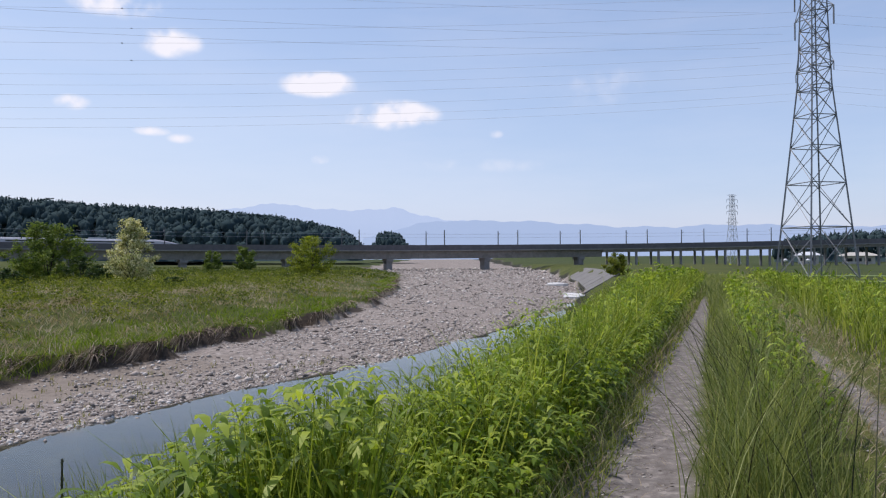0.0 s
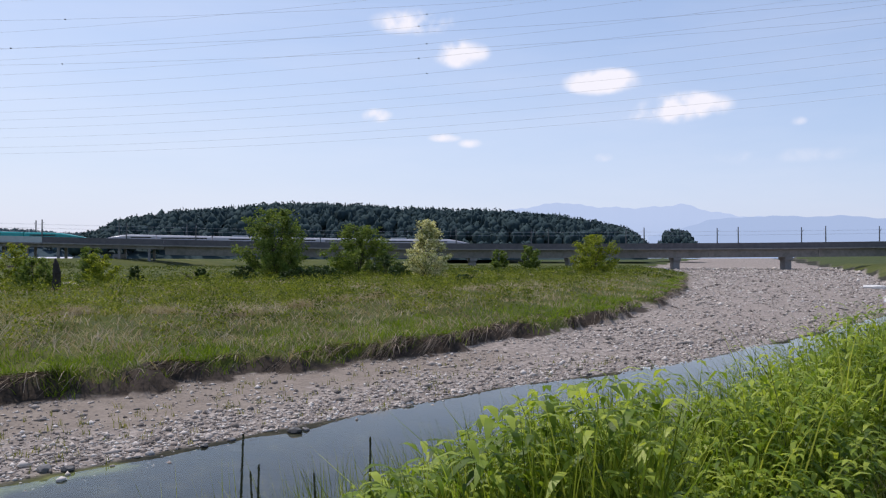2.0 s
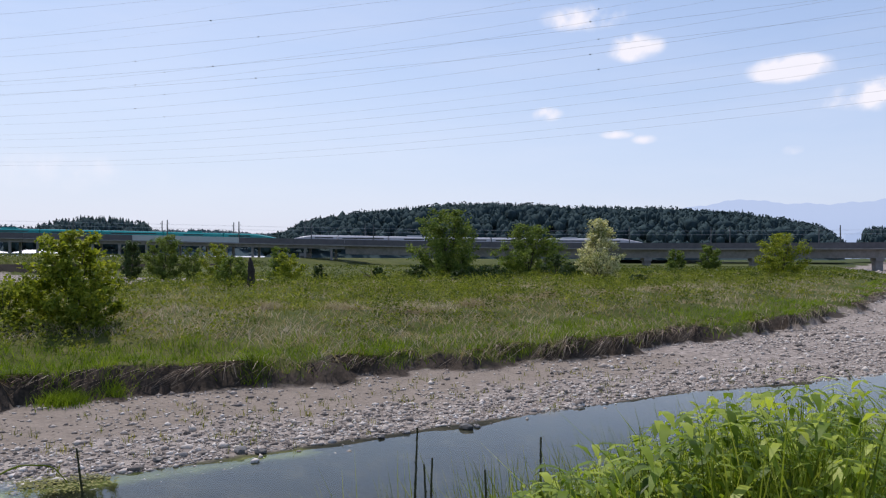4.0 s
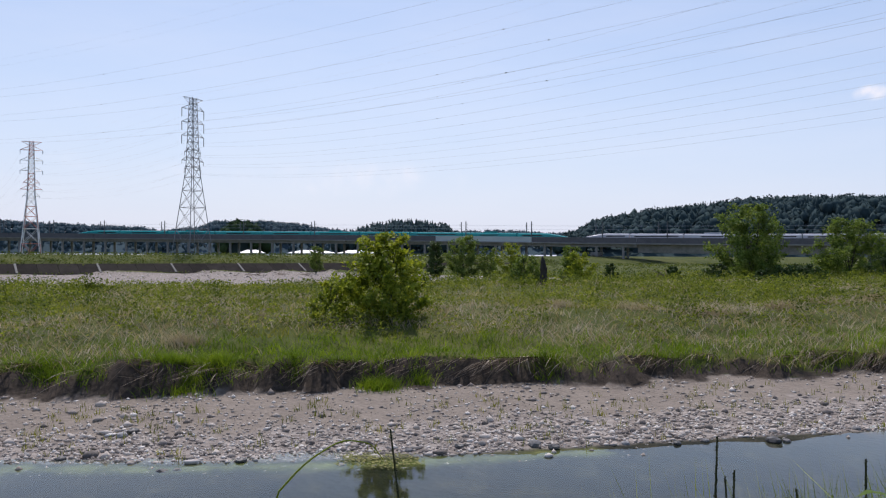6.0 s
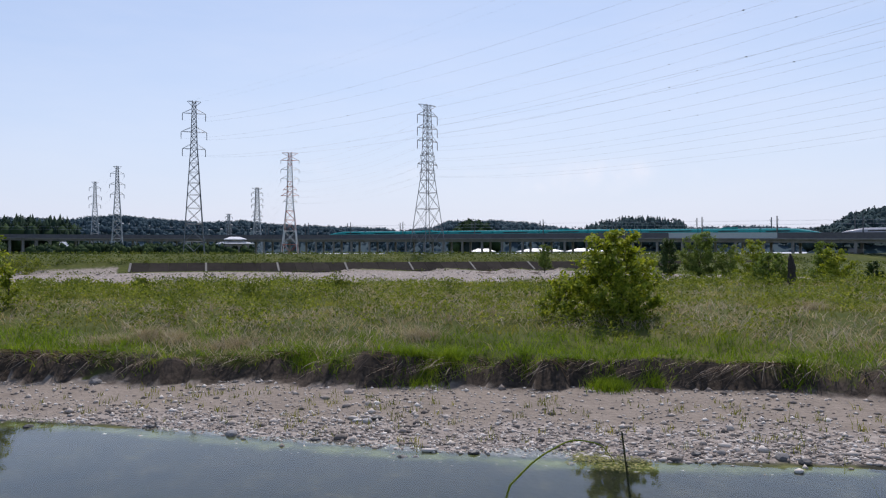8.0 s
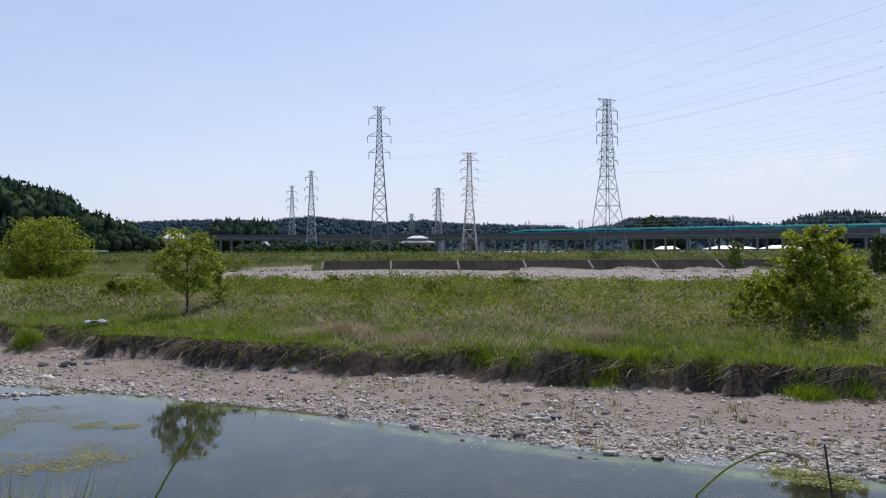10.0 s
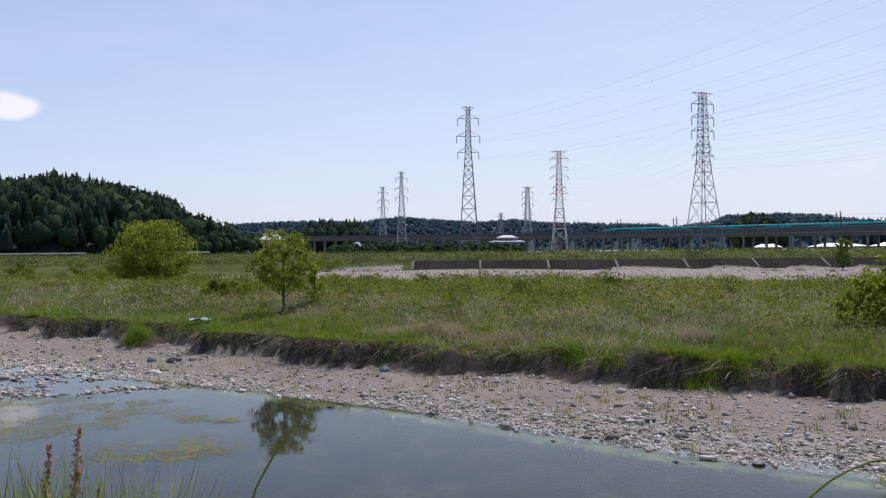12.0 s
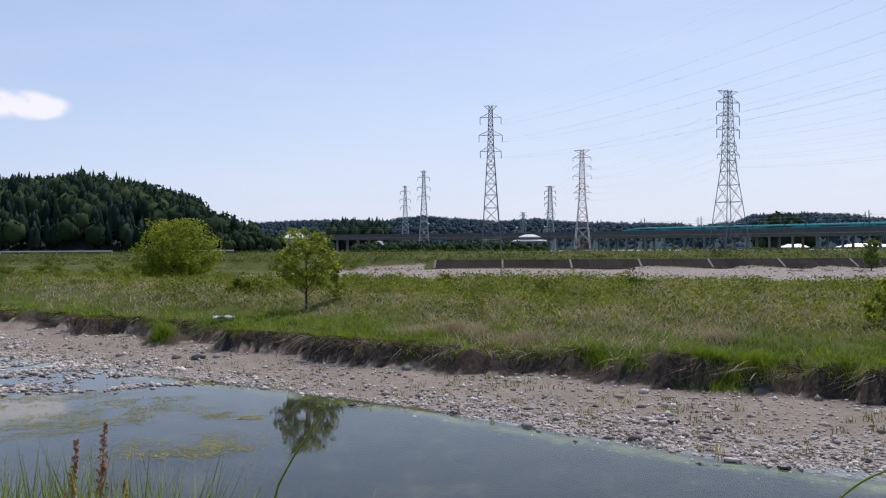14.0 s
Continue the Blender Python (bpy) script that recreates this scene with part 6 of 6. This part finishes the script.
def near_revetment():
    """Sloping concrete strips and a pale apron on the levee upstream."""
    wall = empty("revetment", "pale concrete strip revetment on the near levee upstream", "revetment", kind="structure")
    for k in range(9):
        u0 = 88 + k * 9.5
        p = Soup()
        q = [np.interp(u0 + w, [62.7, 98.7, 139, 307], [10.5, 18.3, 24.3, 42]) for w in (0, 9.3)]
        pts = []
        for yy, xx in ((u0, q[0]), (u0 + 9.3, q[1])):
            for off in (0.3, 4.4):
                pts.append(np.array((xx + off, yy, float(height(xx + off, yy)) + 0.06)))
        a, b, c, d = pts
        t = np.array((0, 0, 0.14))
        p.add([a, b, d, c, a + t, b + t, d + t, c + t], [(0, 1, 2, 3), (7, 6, 5, 4), (0, 4, 5, 1), (1, 5, 6, 2), (2, 6, 7, 3), (3, 7, 4, 0)])
        p.make("slab", M_RIB, wall)
    for k, (x, y, sx, sy, rz) in enumerate([(14.6, 86, 0.9, 5.0, -11), (18.0, 122, 1.3, 4.0, -8)]):
        z = float(height(x, y))
        s = Soup()
        s.box((0, 0, 0.0), (sx, sy, 0.22))
        s.box((0.3, 0.4, 0.05), (sx * 0.7, sy * 0.8, 0.25), (0.97, 0.24, 0), (-0.24, 0.97, 0))
        ob = s.make("concrete_apron", M_APRON)
        ob.matrix_world = pose(x, y, z, 0, 0, rz)
        tagged(ob, "white concrete apron block at the water's edge", "concrete block", "apron blocks")


near_revetment()


# ---- road rail, buildings ----
def guard_rail():
    rail = empty("guard_rail", "white steel guard rail along the levee road", "guard rail")
    for a, b in ((-178, -116), (-98, -76)):
        s = Soup()
        pts = [np.array((-225.0, y, float(height(-225.0, y)) + 0.75)) for y in np.arange(a, b + 1, 6.0)]
        for p, q in zip(pts[:-1], pts[1:]):
            s.box((p + q) / 2, (0.04, 3.0, 0.2))
        s.make("beam", M_STEEL_WHITE, rail)
        for p in pts:
            w = Soup()
            w.box(p - np.array((0.1, 0, 0.45)), (0.06, 0.06, 0.5))
            w.make("post", M_STEEL_WHITE, rail)


guard_rail()


def building(name, label, yaw, d, el_top, w, dep, wall_h, roof_mat, wall_mat, tiers=1, category="house"):
    c = at(yaw, d)
    z0 = float(height(c[0], c[1])) - 0.3
    top = 4 + el_top * d
    z0 = max(z0, top - wall_h - 3.5)
    h = empty(name, label, category, where=(c[0], c[1], z0))
    h.rotation_euler = (0, 0, radians(yaw))
    hh = top - z0
    b = Soup()
    b.box((0, 0, hh * 0.35), (w * 0.36, dep * 0.36, hh * 0.35))
    b.make("wall", wall_mat, h)
    for t in range(tiers):
        r = Soup()
        q = 1 - 0.4 * t
        zb = hh * (0.62 + 0.22 * t) if tiers > 1 else hh * 0.68
        zt = hh * (0.78 + 0.22 * t) if tiers > 1 else hh
        r.add([(-w / 2 * q, -dep / 2 * q, zb), (w / 2 * q, -dep / 2 * q, zb), (w / 2 * q, dep / 2 * q, zb), (-w / 2 * q, dep / 2 * q, zb),
               (-w / 2 * q, -dep / 2 * q, zb + 0.25), (w / 2 * q, -dep / 2 * q, zb + 0.25), (w / 2 * q, dep / 2 * q, zb + 0.25), (-w / 2 * q, dep / 2 * q, zb + 0.25),
               (-w / 5 * q, 0, zt), (w / 5 * q, 0, zt)],
              [(3, 2, 1, 0), (0, 1, 5, 4), (1, 2, 6, 5), (2, 3, 7, 6), (3, 0, 4, 7), (4, 5, 9, 8), (6, 7, 8, 9), (5, 6, 9), (7, 4, 8)])
        r.make("roof", roof_mat, h)
    for k in (-1, 0, 1):
        wd = Soup()
        wd.box((k * w * 0.2, -dep * 0.36 - 0.03, hh * 0.38), (w * 0.07, 0.04, hh * 0.13))
        wd.make("window", M_GLASS_DARK, h)


building("pavilion", "pale-roofed low building with two stacked roofs", 87.75, 300, 0.0262, 14, 9, 4, M_ROOF, M_WALL, 2, "building")
building("house", "small pale house among trees by the road", 105.2, 285, 0.0300, 9, 7, 4, M_ROOF, M_WALL)
building("hut", "small hut with a white roof among trees", 99.0, 300, 0.0188, 5, 4, 3, M_ROOF, M_WALL)
building("shed", "long white shed beyond the viaduct", 65.2, 470, 0.0108, 30, 8, 3, M_ROOF, M_ROOF, category="shed")
building("shed", "long white shed beyond the viaduct", 61.9, 470, 0.0108, 24, 8, 3, M_ROOF, M_ROOF, category="shed")
building("shed", "long white shed beyond the viaduct", 69.5, 480, 0.0108, 16, 8, 3, M_ROOF, M_ROOF, category="shed")
building("shed", "low white building beyond the fields", -28.6, 520, 0.0095, 24, 10, 4, M_WALL, M_WALL, category="shed")
building("shed", "low white building beyond the fields", -25.6, 520, 0.0105, 16, 10, 4, M_ROOF, M_WALL, category="shed")


def marker_lamp(yaw, d, el):
    c = at(yaw, d)
    z0 = float(height(c[0], c[1]))
    top = 4 + el * d
    s = empty("reflector_post", "white round marker on a thin post in the field", "marker", "field markers", where=(c[0], c[1], z0))
    p = Soup()
    p.bar((0, 0, 0), (0, 0, top - z0), 0.04, 6)
    p.make("post", M_STEEL, s)
    b = bmesh.new()
    bmesh.ops.create_uvsphere(b, u_segments=12, v_segments=8, radius=0.26, matrix=Matrix.Translation((0, 0, top - z0)) @ Matrix.Diagonal((1, 1, 0.8, 1)))
    part("disc", b, M_STEEL_WHITE, s)


marker_lamp(-24.2, 108, 0.0005)
marker_lamp(-25.6, 108, 0.0005)

# paddy strips on the low fields
for k, (yw, d, w, l) in enumerate([(-31.5, 72, 26, 5), (-32, 92, 30, 6), (-31, 125, 40, 9)]):
    c = at(yw, d)
    s = Soup()
    zz = float(height(c[0], c[1]))
    s.box((0, 0, 0), (w / 2, l / 2, 0.06))
    ob = s.make("rice_paddy", M_PADDY)
    ob.matrix_world = pose(c[0], c[1], zz + 0.05, 0, 0, -26)
    tagged(ob, "flat green rice paddy strip on the low field", "paddy", "rice paddies", "structure")


# ---- things by the water ----
def stem(name, label, pts, r0, material, group="", category="plant", tip=None, leaves=None):
    s = Soup()
    p = np.array(pts, float)
    # rounded through the given points
    t = np.linspace(0, len(p) - 1, 6 * len(p))
    q = np.stack([soften(np.interp(t, np.arange(len(p)), p[:, k]), 5) for k in range(3)], 1)
    q[0], q[-1] = p[0], p[-1]
    th = empty(name, label, category, group, where=tuple(q[0]))
    s.tube(q - q[0], [r0 * (1 - 0.6 * i / len(q)) for i in range(len(q))], 6)
    s.make("stalk", material, th)
    return th, q - q[0]


def eye_line(yaw, el, d):
    return at(yaw, d, 4 + el * d)


def foot(yaw, d):
    c = at(yaw, d)
    return np.array((c[0], c[1], float(height(c[0], c[1])) - 0.05))


# long bowed shoots
stem("bowed_shoot", "long bare bowed green-brown shoot over the water", [foot(70.5, 3.3), eye_line(68.3, -0.312, 3.4), eye_line(65.6, -0.262, 3.5), eye_line(63.0, -0.235, 3.6), eye_line(60.8, -0.240, 3.65), eye_line(59.9, -0.262, 3.65)], 0.0055, M_TREE_YELLOW, "bowed shoots", "shoot")
th, q = stem("bowed_shoot", "curling green shoot with a young leaf over the water", [foot(108.2, 3.4), eye_line(107.0, -0.31, 3.4), eye_line(105.4, -0.258, 3.45), eye_line(103.6, -0.214, 3.5), eye_line(103.0, -0.197, 3.5), eye_line(103.5, -0.193, 3.5), eye_line(103.9, -0.201, 3.5)], 0.0055, M_TREE_YELLOW, "bowed shoots", "shoot")
leaf_cards("leaf", q[3] + np.random.default_rng(3).normal(0, 0.02, (6, 3)) + np.array((-0.02, -0.04, 0)), np.full(6, 0.035), M_TREE_YELLOW, np.random.default_rng(4), parent=th)


def dock(yaw, d, el, material, w=0.05, label="rusty red dock flower spike on the bank", name="dock_spike"):
    f = foot(yaw, d)
    top = 4 + el * d
    r = np.random.default_rng(int(yaw * 10))
    th = empty(name, label, "plant", "bank spikes", where=tuple(f))
    s = Soup()
    lean = r.normal(0, 0.04 if material is M_RUST else 0.05, 2)
    h = top - f[2]
    s.tube([(lean[0] * k * k, lean[1] * k * k, h * k) for k in np.linspace(0, 1, 6)], [(0.008 if material is M_RUST else 0.012) * (1 - 0.7 * k) for k in np.linspace(0, 1, 6)], 5)
    s.make("stalk", material, th)
    n = 260
    k = 0.62 + 0.38 * r.random(n)
    a = r.uniform(0, 6.28, n)
    rad = w * (1.05 - k) * 1.3 * r.random(n) + 0.003
    c = np.stack([lean[0] * k * k + np.cos(a) * rad, lean[1] * k * k + np.sin(a) * rad, h * k], 1)
    leaf_cards("seed_head", c, r.uniform(0.006, 0.014, n) if material is M_RUST else r.uniform(0.003, 0.006, n), material, r, parent=th)


dock(118.9, 3.6, -0.203, M_RUST, 0.08)
dock(120.9, 3.5, -0.216, M_RUST, 0.08)
dock(117.2, 3.7, -0.268, M_RUST, 0.035)
dock(124.2, 3.4, -0.238, M_RUST, 0.05)
dock(57.1, 3.2, -0.222, M_PLUME, 0.012, "dark dead flower spike standing by the water", "dead_spike")
dock(36.2, 3.3, -0.222, M_PLUME, 0.012, "dark dead flower spike standing by the water", "dead_spike")
dock(35.0, 3.2, -0.262, M_PLUME, 0.012, "dark dead flower spike standing by the water", "dead_spike")
dock(34.4, 3.3, -0.268, M_PLUME, 0.01, "dark dead flower spike standing by the water", "dead_spike")
dock(26.5, 3.4, -0.232, M_PLUME, 0.012, "dark dead flower spike standing by the water", "dead_spike")
dock(30.0, 3.3, -0.27, M_PLUME, 0.01, "dark dead flower spike standing by the water", "dead_spike")


def reeds():
    """Long blades at the brink where the slope leaves the track."""
    r = np.random.default_rng(211)
    n = 2130
    yw = np.concatenate([r.uniform(5, 31, 1240), r.uniform(31, 41, 60), r.uniform(112, 130, 790), r.uniform(98, 109, 40)])
    d = r.uniform(2.9, 4.6, n)
    base = np.array([foot(a, b) for a, b in zip(yw, d)])
    reach = np.where(yw < 42, np.interp(yw, [6, 10, 14, 18, 25, 36], [-0.135, -0.148, -0.165, -0.195, -0.250, -0.25]) - 0.08 * r.random(n) ** 1.2, -0.212 - 0.09 * r.random(n) - 0.03 * np.clip((121 - yw) / 9, 0, 1))
    reach = np.where((yw > 96) & (yw < 109), -0.30 - 0.02 * r.random(n), reach)
    top = 4 + reach * d
    h = np.maximum(top - base[:, 2], 0.15)
    blades("reed_blades", base, h * 1.05, np.full(n, 0.016), r.uniform(0.05, 0.4, n), M_BLADE, r, "long green reed blades at the brink of the bank", "reeds", 5)


reeds()


def brink_herbs():
    """Leafy herbs and broad blades where the slope drops to the water."""
    r = np.random.default_rng(213)
    n = 620
    yw, d = r.uniform(5, 30, n), r.uniform(2.9, 5.2, n)
    base = np.array([foot(a, b) for a, b in zip(yw, d)])
    top = 4 + (np.interp(yw, [6, 10, 14, 18, 25, 30], [-0.140, -0.155, -0.172, -0.205, -0.275, -0.31]) - 0.07 * r.random(n)) * d
    h = np.maximum(top - base[:, 2], 0.12)
    k = 12
    q = np.tile(np.linspace(0.3, 1.0, k), (n, 1)) + r.normal(0, 0.03, (n, k))
    an = r.uniform(0, 2 * math.pi, (n, 1)) + np.arange(k)[None, :] * 2.4 + r.normal(0, 0.3, (n, k))
    feet = (base[:, None, :] + np.stack([0 * q, 0 * q, np.minimum(q, 1.0) * h[:, None]], -1)).reshape(-1, 3)
    lance_leaves("brink_herbs", feet, an.ravel(), r.uniform(0.07, 0.17, n * k), np.clip(r.normal(0.6, 0.3, n * k), -0.1, 1.3), M_LUSH, "lush broad-leaved green herbs at the brink of the bank")
    blades("herb_stems", base, h, np.full(n, 0.012), r.uniform(0, 0.05, n), M_BLADE, r, "thin green herb stems at the brink of the bank", "herbs", 2)
    pick = r.integers(0, n, 420)
    blades("broad_grass", base[pick] + r.normal(0, 0.06, (420, 3)) * np.array((1, 1, 0)), h[pick] * r.uniform(0.7, 1.2, 420), r.uniform(0.02, 0.036, 420), r.uniform(0.1, 0.6, 420), M_LUSH, r, "broad bright green grass blades at the brink", segs=5, curl=1.1)


brink_herbs()


def algae_mats():
    r = np.random.default_rng(212)
    for k, (yw, el, w, l) in enumerate([(113.2, -0.236, 1.7, 0.55), (111.0, -0.242, 0.9, 0.25), (118.5, -0.19, 2.6, 0.5), (116.0, -0.176, 1.5, 0.3), (121.0, -0.20, 2.2, 0.4), (110.5, -0.2, 0.5, 0.2), (108.6, -0.205, 0.4, 0.15), (124, -0.165, 3.0, 0.5), (60.0, -0.262, 0.8, 0.3), (61.3, -0.258, 0.5, 0.25), (106.5, -0.168, 0.5, 0.2)]):
        d = -4 / el
        c = at(yw, d)
        n = int(1800 * w * l) + 200
        a, q = r.uniform(0, 2 * math.pi, n), np.sqrt(r.random(n)) * (0.75 + 0.5 * r.random(n))
        px, py = np.cos(a) * q * w, np.sin(a) * q * l * 2.2
        t = radians(yw)
        x, y = c[0] + px * math.cos(t) - py * math.sin(t), c[1] + px * math.sin(t) + py * math.cos(t)
        keep = fbm(x, y, 2.2, 70 + k) > 0.42
        x, y = x[keep], y[keep]
        n = len(x)
        rot, sz, zz = r.uniform(0, 6.28, n), r.uniform(0.012, 0.032, n), 0.003 + 0.010 * r.random(n)
        v = np.stack([np.stack([x + sz * np.cos(rot + m * 1.2566) * r.uniform(0.6, 1.2, n), y + sz * np.sin(rot + m * 1.2566) * r.uniform(0.6, 1.2, n), zz], 1) for m in range(5)], 1).reshape(-1, 3)
        f = np.arange(n * 5).reshape(n, 5)
        ob = mesh_ob("algae_mat", v, f, M_ALGAE)
        tagged(ob, "thin yellow-green algae mat floating on the water", "algae", "algae mats", "stuff")


algae_mats()


def driftwood(yaw, d, seed, size, label="tangled grey driftwood on the gravel"):
    r = np.random.default_rng(seed)
    c = at(yaw, d)
    z = float(height(c[0], c[1]))
    ob = empty("driftwood", label, "driftwood", "driftwood heaps", where=(c[0], c[1], z))
    for _ in range(16):
        s = Soup()
        a = r.normal(0, 0.35, 3) * size
        b = a + r.normal(0, 1.0, 3) * size * np.array((1, 1, 0.4))
        a[2], b[2] = abs(a[2]) * 0.6, abs(b[2])
        s.bar(a, b, 0.035 * size, 5, 0.015 * size)
        s.make("branch", M_ROOT, ob)


def gravel_bar(yaw, el, w, l, seed):
    """Stones that break the surface of the shallows."""
    r = np.random.default_rng(seed)
    n = int(230 * w * l)
    c, t = at(yaw, -4 / el), radians(yaw)
    px, py = r.normal(0, 0.4 * w, n), r.normal(0, 0.4 * l, n)
    x, y = c[0] + px * math.cos(t) - py * math.sin(t), c[1] + px * math.sin(t) + py * math.cos(t)
    keep = fbm(x, y, 1.3, seed) > 0.40
    x, y = x[keep], y[keep]
    n = len(x)
    sz = np.exp(r.normal(-3.1, 0.4, n))
    p = OCT_V[None] * (1 + r.normal(0, 0.2, (n, 6, 1))) * np.stack([sz * 1.4, sz, sz * 0.6], 1)[:, None, :]
    a = r.uniform(0, 6.28, n)[:, None]
    p = np.stack([p[:, :, 0] * np.cos(a) - p[:, :, 1] * np.sin(a) + x[:, None], p[:, :, 0] * np.sin(a) + p[:, :, 1] * np.cos(a) + y[:, None], p[:, :, 2] + (0.1 * sz)[:, None]], -1)
    ob = mesh_ob("gravel_bar", p.reshape(-1, 3), (OCT_F[None] + (np.arange(n) * 6)[:, None, None]).reshape(-1, 3), M_GRAVEL)
    tagged(ob, "stones breaking the surface of the shallow water", "gravel", "gravel bars", "stuff")


for k, (yw, el, w, l) in enumerate([(122.5, -0.126, 7.0, 3.0), (124.0, -0.150, 3.0, 1.0), (116.5, -0.142, 3.0, 0.8), (112.0, -0.158, 1.6, 0.5), (118.0, -0.158, 2.4, 0.6)]):
    gravel_bar(yw, el, w, l, 400 + k)

driftwood(69.2, 175, 1, 1.5)
driftwood(65.5, 170, 2, 1.2)
driftwood(67.4, 180, 3, 1.2)
driftwood(39.0, 92, 4, 1.6, "heap of dead brushwood on the meadow")


def scrap():
    """Crumpled plastic sheeting caught in the grass."""
    w = at(110.3, meet(110.3, -0.0815))
    r = np.random.default_rng(9)
    n = 9
    v, f = [], []
    for lay in (0.0, 0.012):
        for i in range(n):
            for j in range(n):
                px, py = (i / (n - 1) - 0.5) * 0.9, (j / (n - 1) - 0.5) * 0.4
                v.append((px + r.normal(0, 0.015), py + r.normal(0, 0.015), 0.16 + 0.10 * math.sin(px * 9 + py * 5) * math.cos(py * 11) + lay))
    for i in range(n - 1):
        for j in range(n - 1):
            a = i * n + j
            f += [(a, a + 1, a + n + 1, a + n), (a + n * n, a + n * n + n, a + n * n + n + 1, a + n * n + 1)]
    rim = [i * n for i in range(n)] + [(n - 1) * n + j for j in range(1, n)] + [i * n + n - 1 for i in range(n - 2, -1, -1)] + list(range(n - 2, 0, -1))
    f += [(a, b, b + n * n, a + n * n) for a, b in zip(rim, rim[1:] + rim[:1])]
    ob = mesh_ob("plastic_sheet", v, f, M_SCRAP, smooth=True)
    ob.matrix_world = pose(w[0], w[1], float(height(w[0], w[1])), 0, 0, 105)
    tagged(ob, "crumpled pale blue plastic sheet caught in the bank grass", "litter")


scrap()


def heap(yaw, d, w, seed):
    """Matted dead grass lying in heaps on the meadow."""
    r = np.random.default_rng(seed)
    n = 420
    c = at(yaw, d)
    t = radians(yaw)
    px, py = r.normal(0, w * 0.33, n), r.normal(0, 0.3, n)
    x, y = c[0] + px * math.cos(t) - py * math.sin(t), c[1] + px * math.sin(t) + py * math.cos(t)
    base = ground_points(x, y)
    ob = blades("dead_grass_tuft", base, r.uniform(0.25, 0.6, n), 0.006 + 0.0005 * np.full(n, d), r.uniform(0.4, 1.5, n), M_DRY, r, "", segs=3)
    tagged(ob, "pale tuft of dead dry grass on the meadow", "dead grass", "dead grass tufts", "stuff")


for k, (yw, d, w) in enumerate([(31.5, 36, 1.2), (28.6, 40, 2.2), (26.0, 44, 1.4), (36.0, 33, 1.5), (21.8, 46, 1.2), (41.0, 34, 2.0), (93.6, 27.5, 1.0), (91.8, 27, 0.8), (96.5, 28, 1.5), (88.0, 26, 1.6), (74.0, 25, 1.0), (47.0, 33, 1.2), (18.0, 52, 1.4)]):
    heap(yw, d, w, 300 + k)
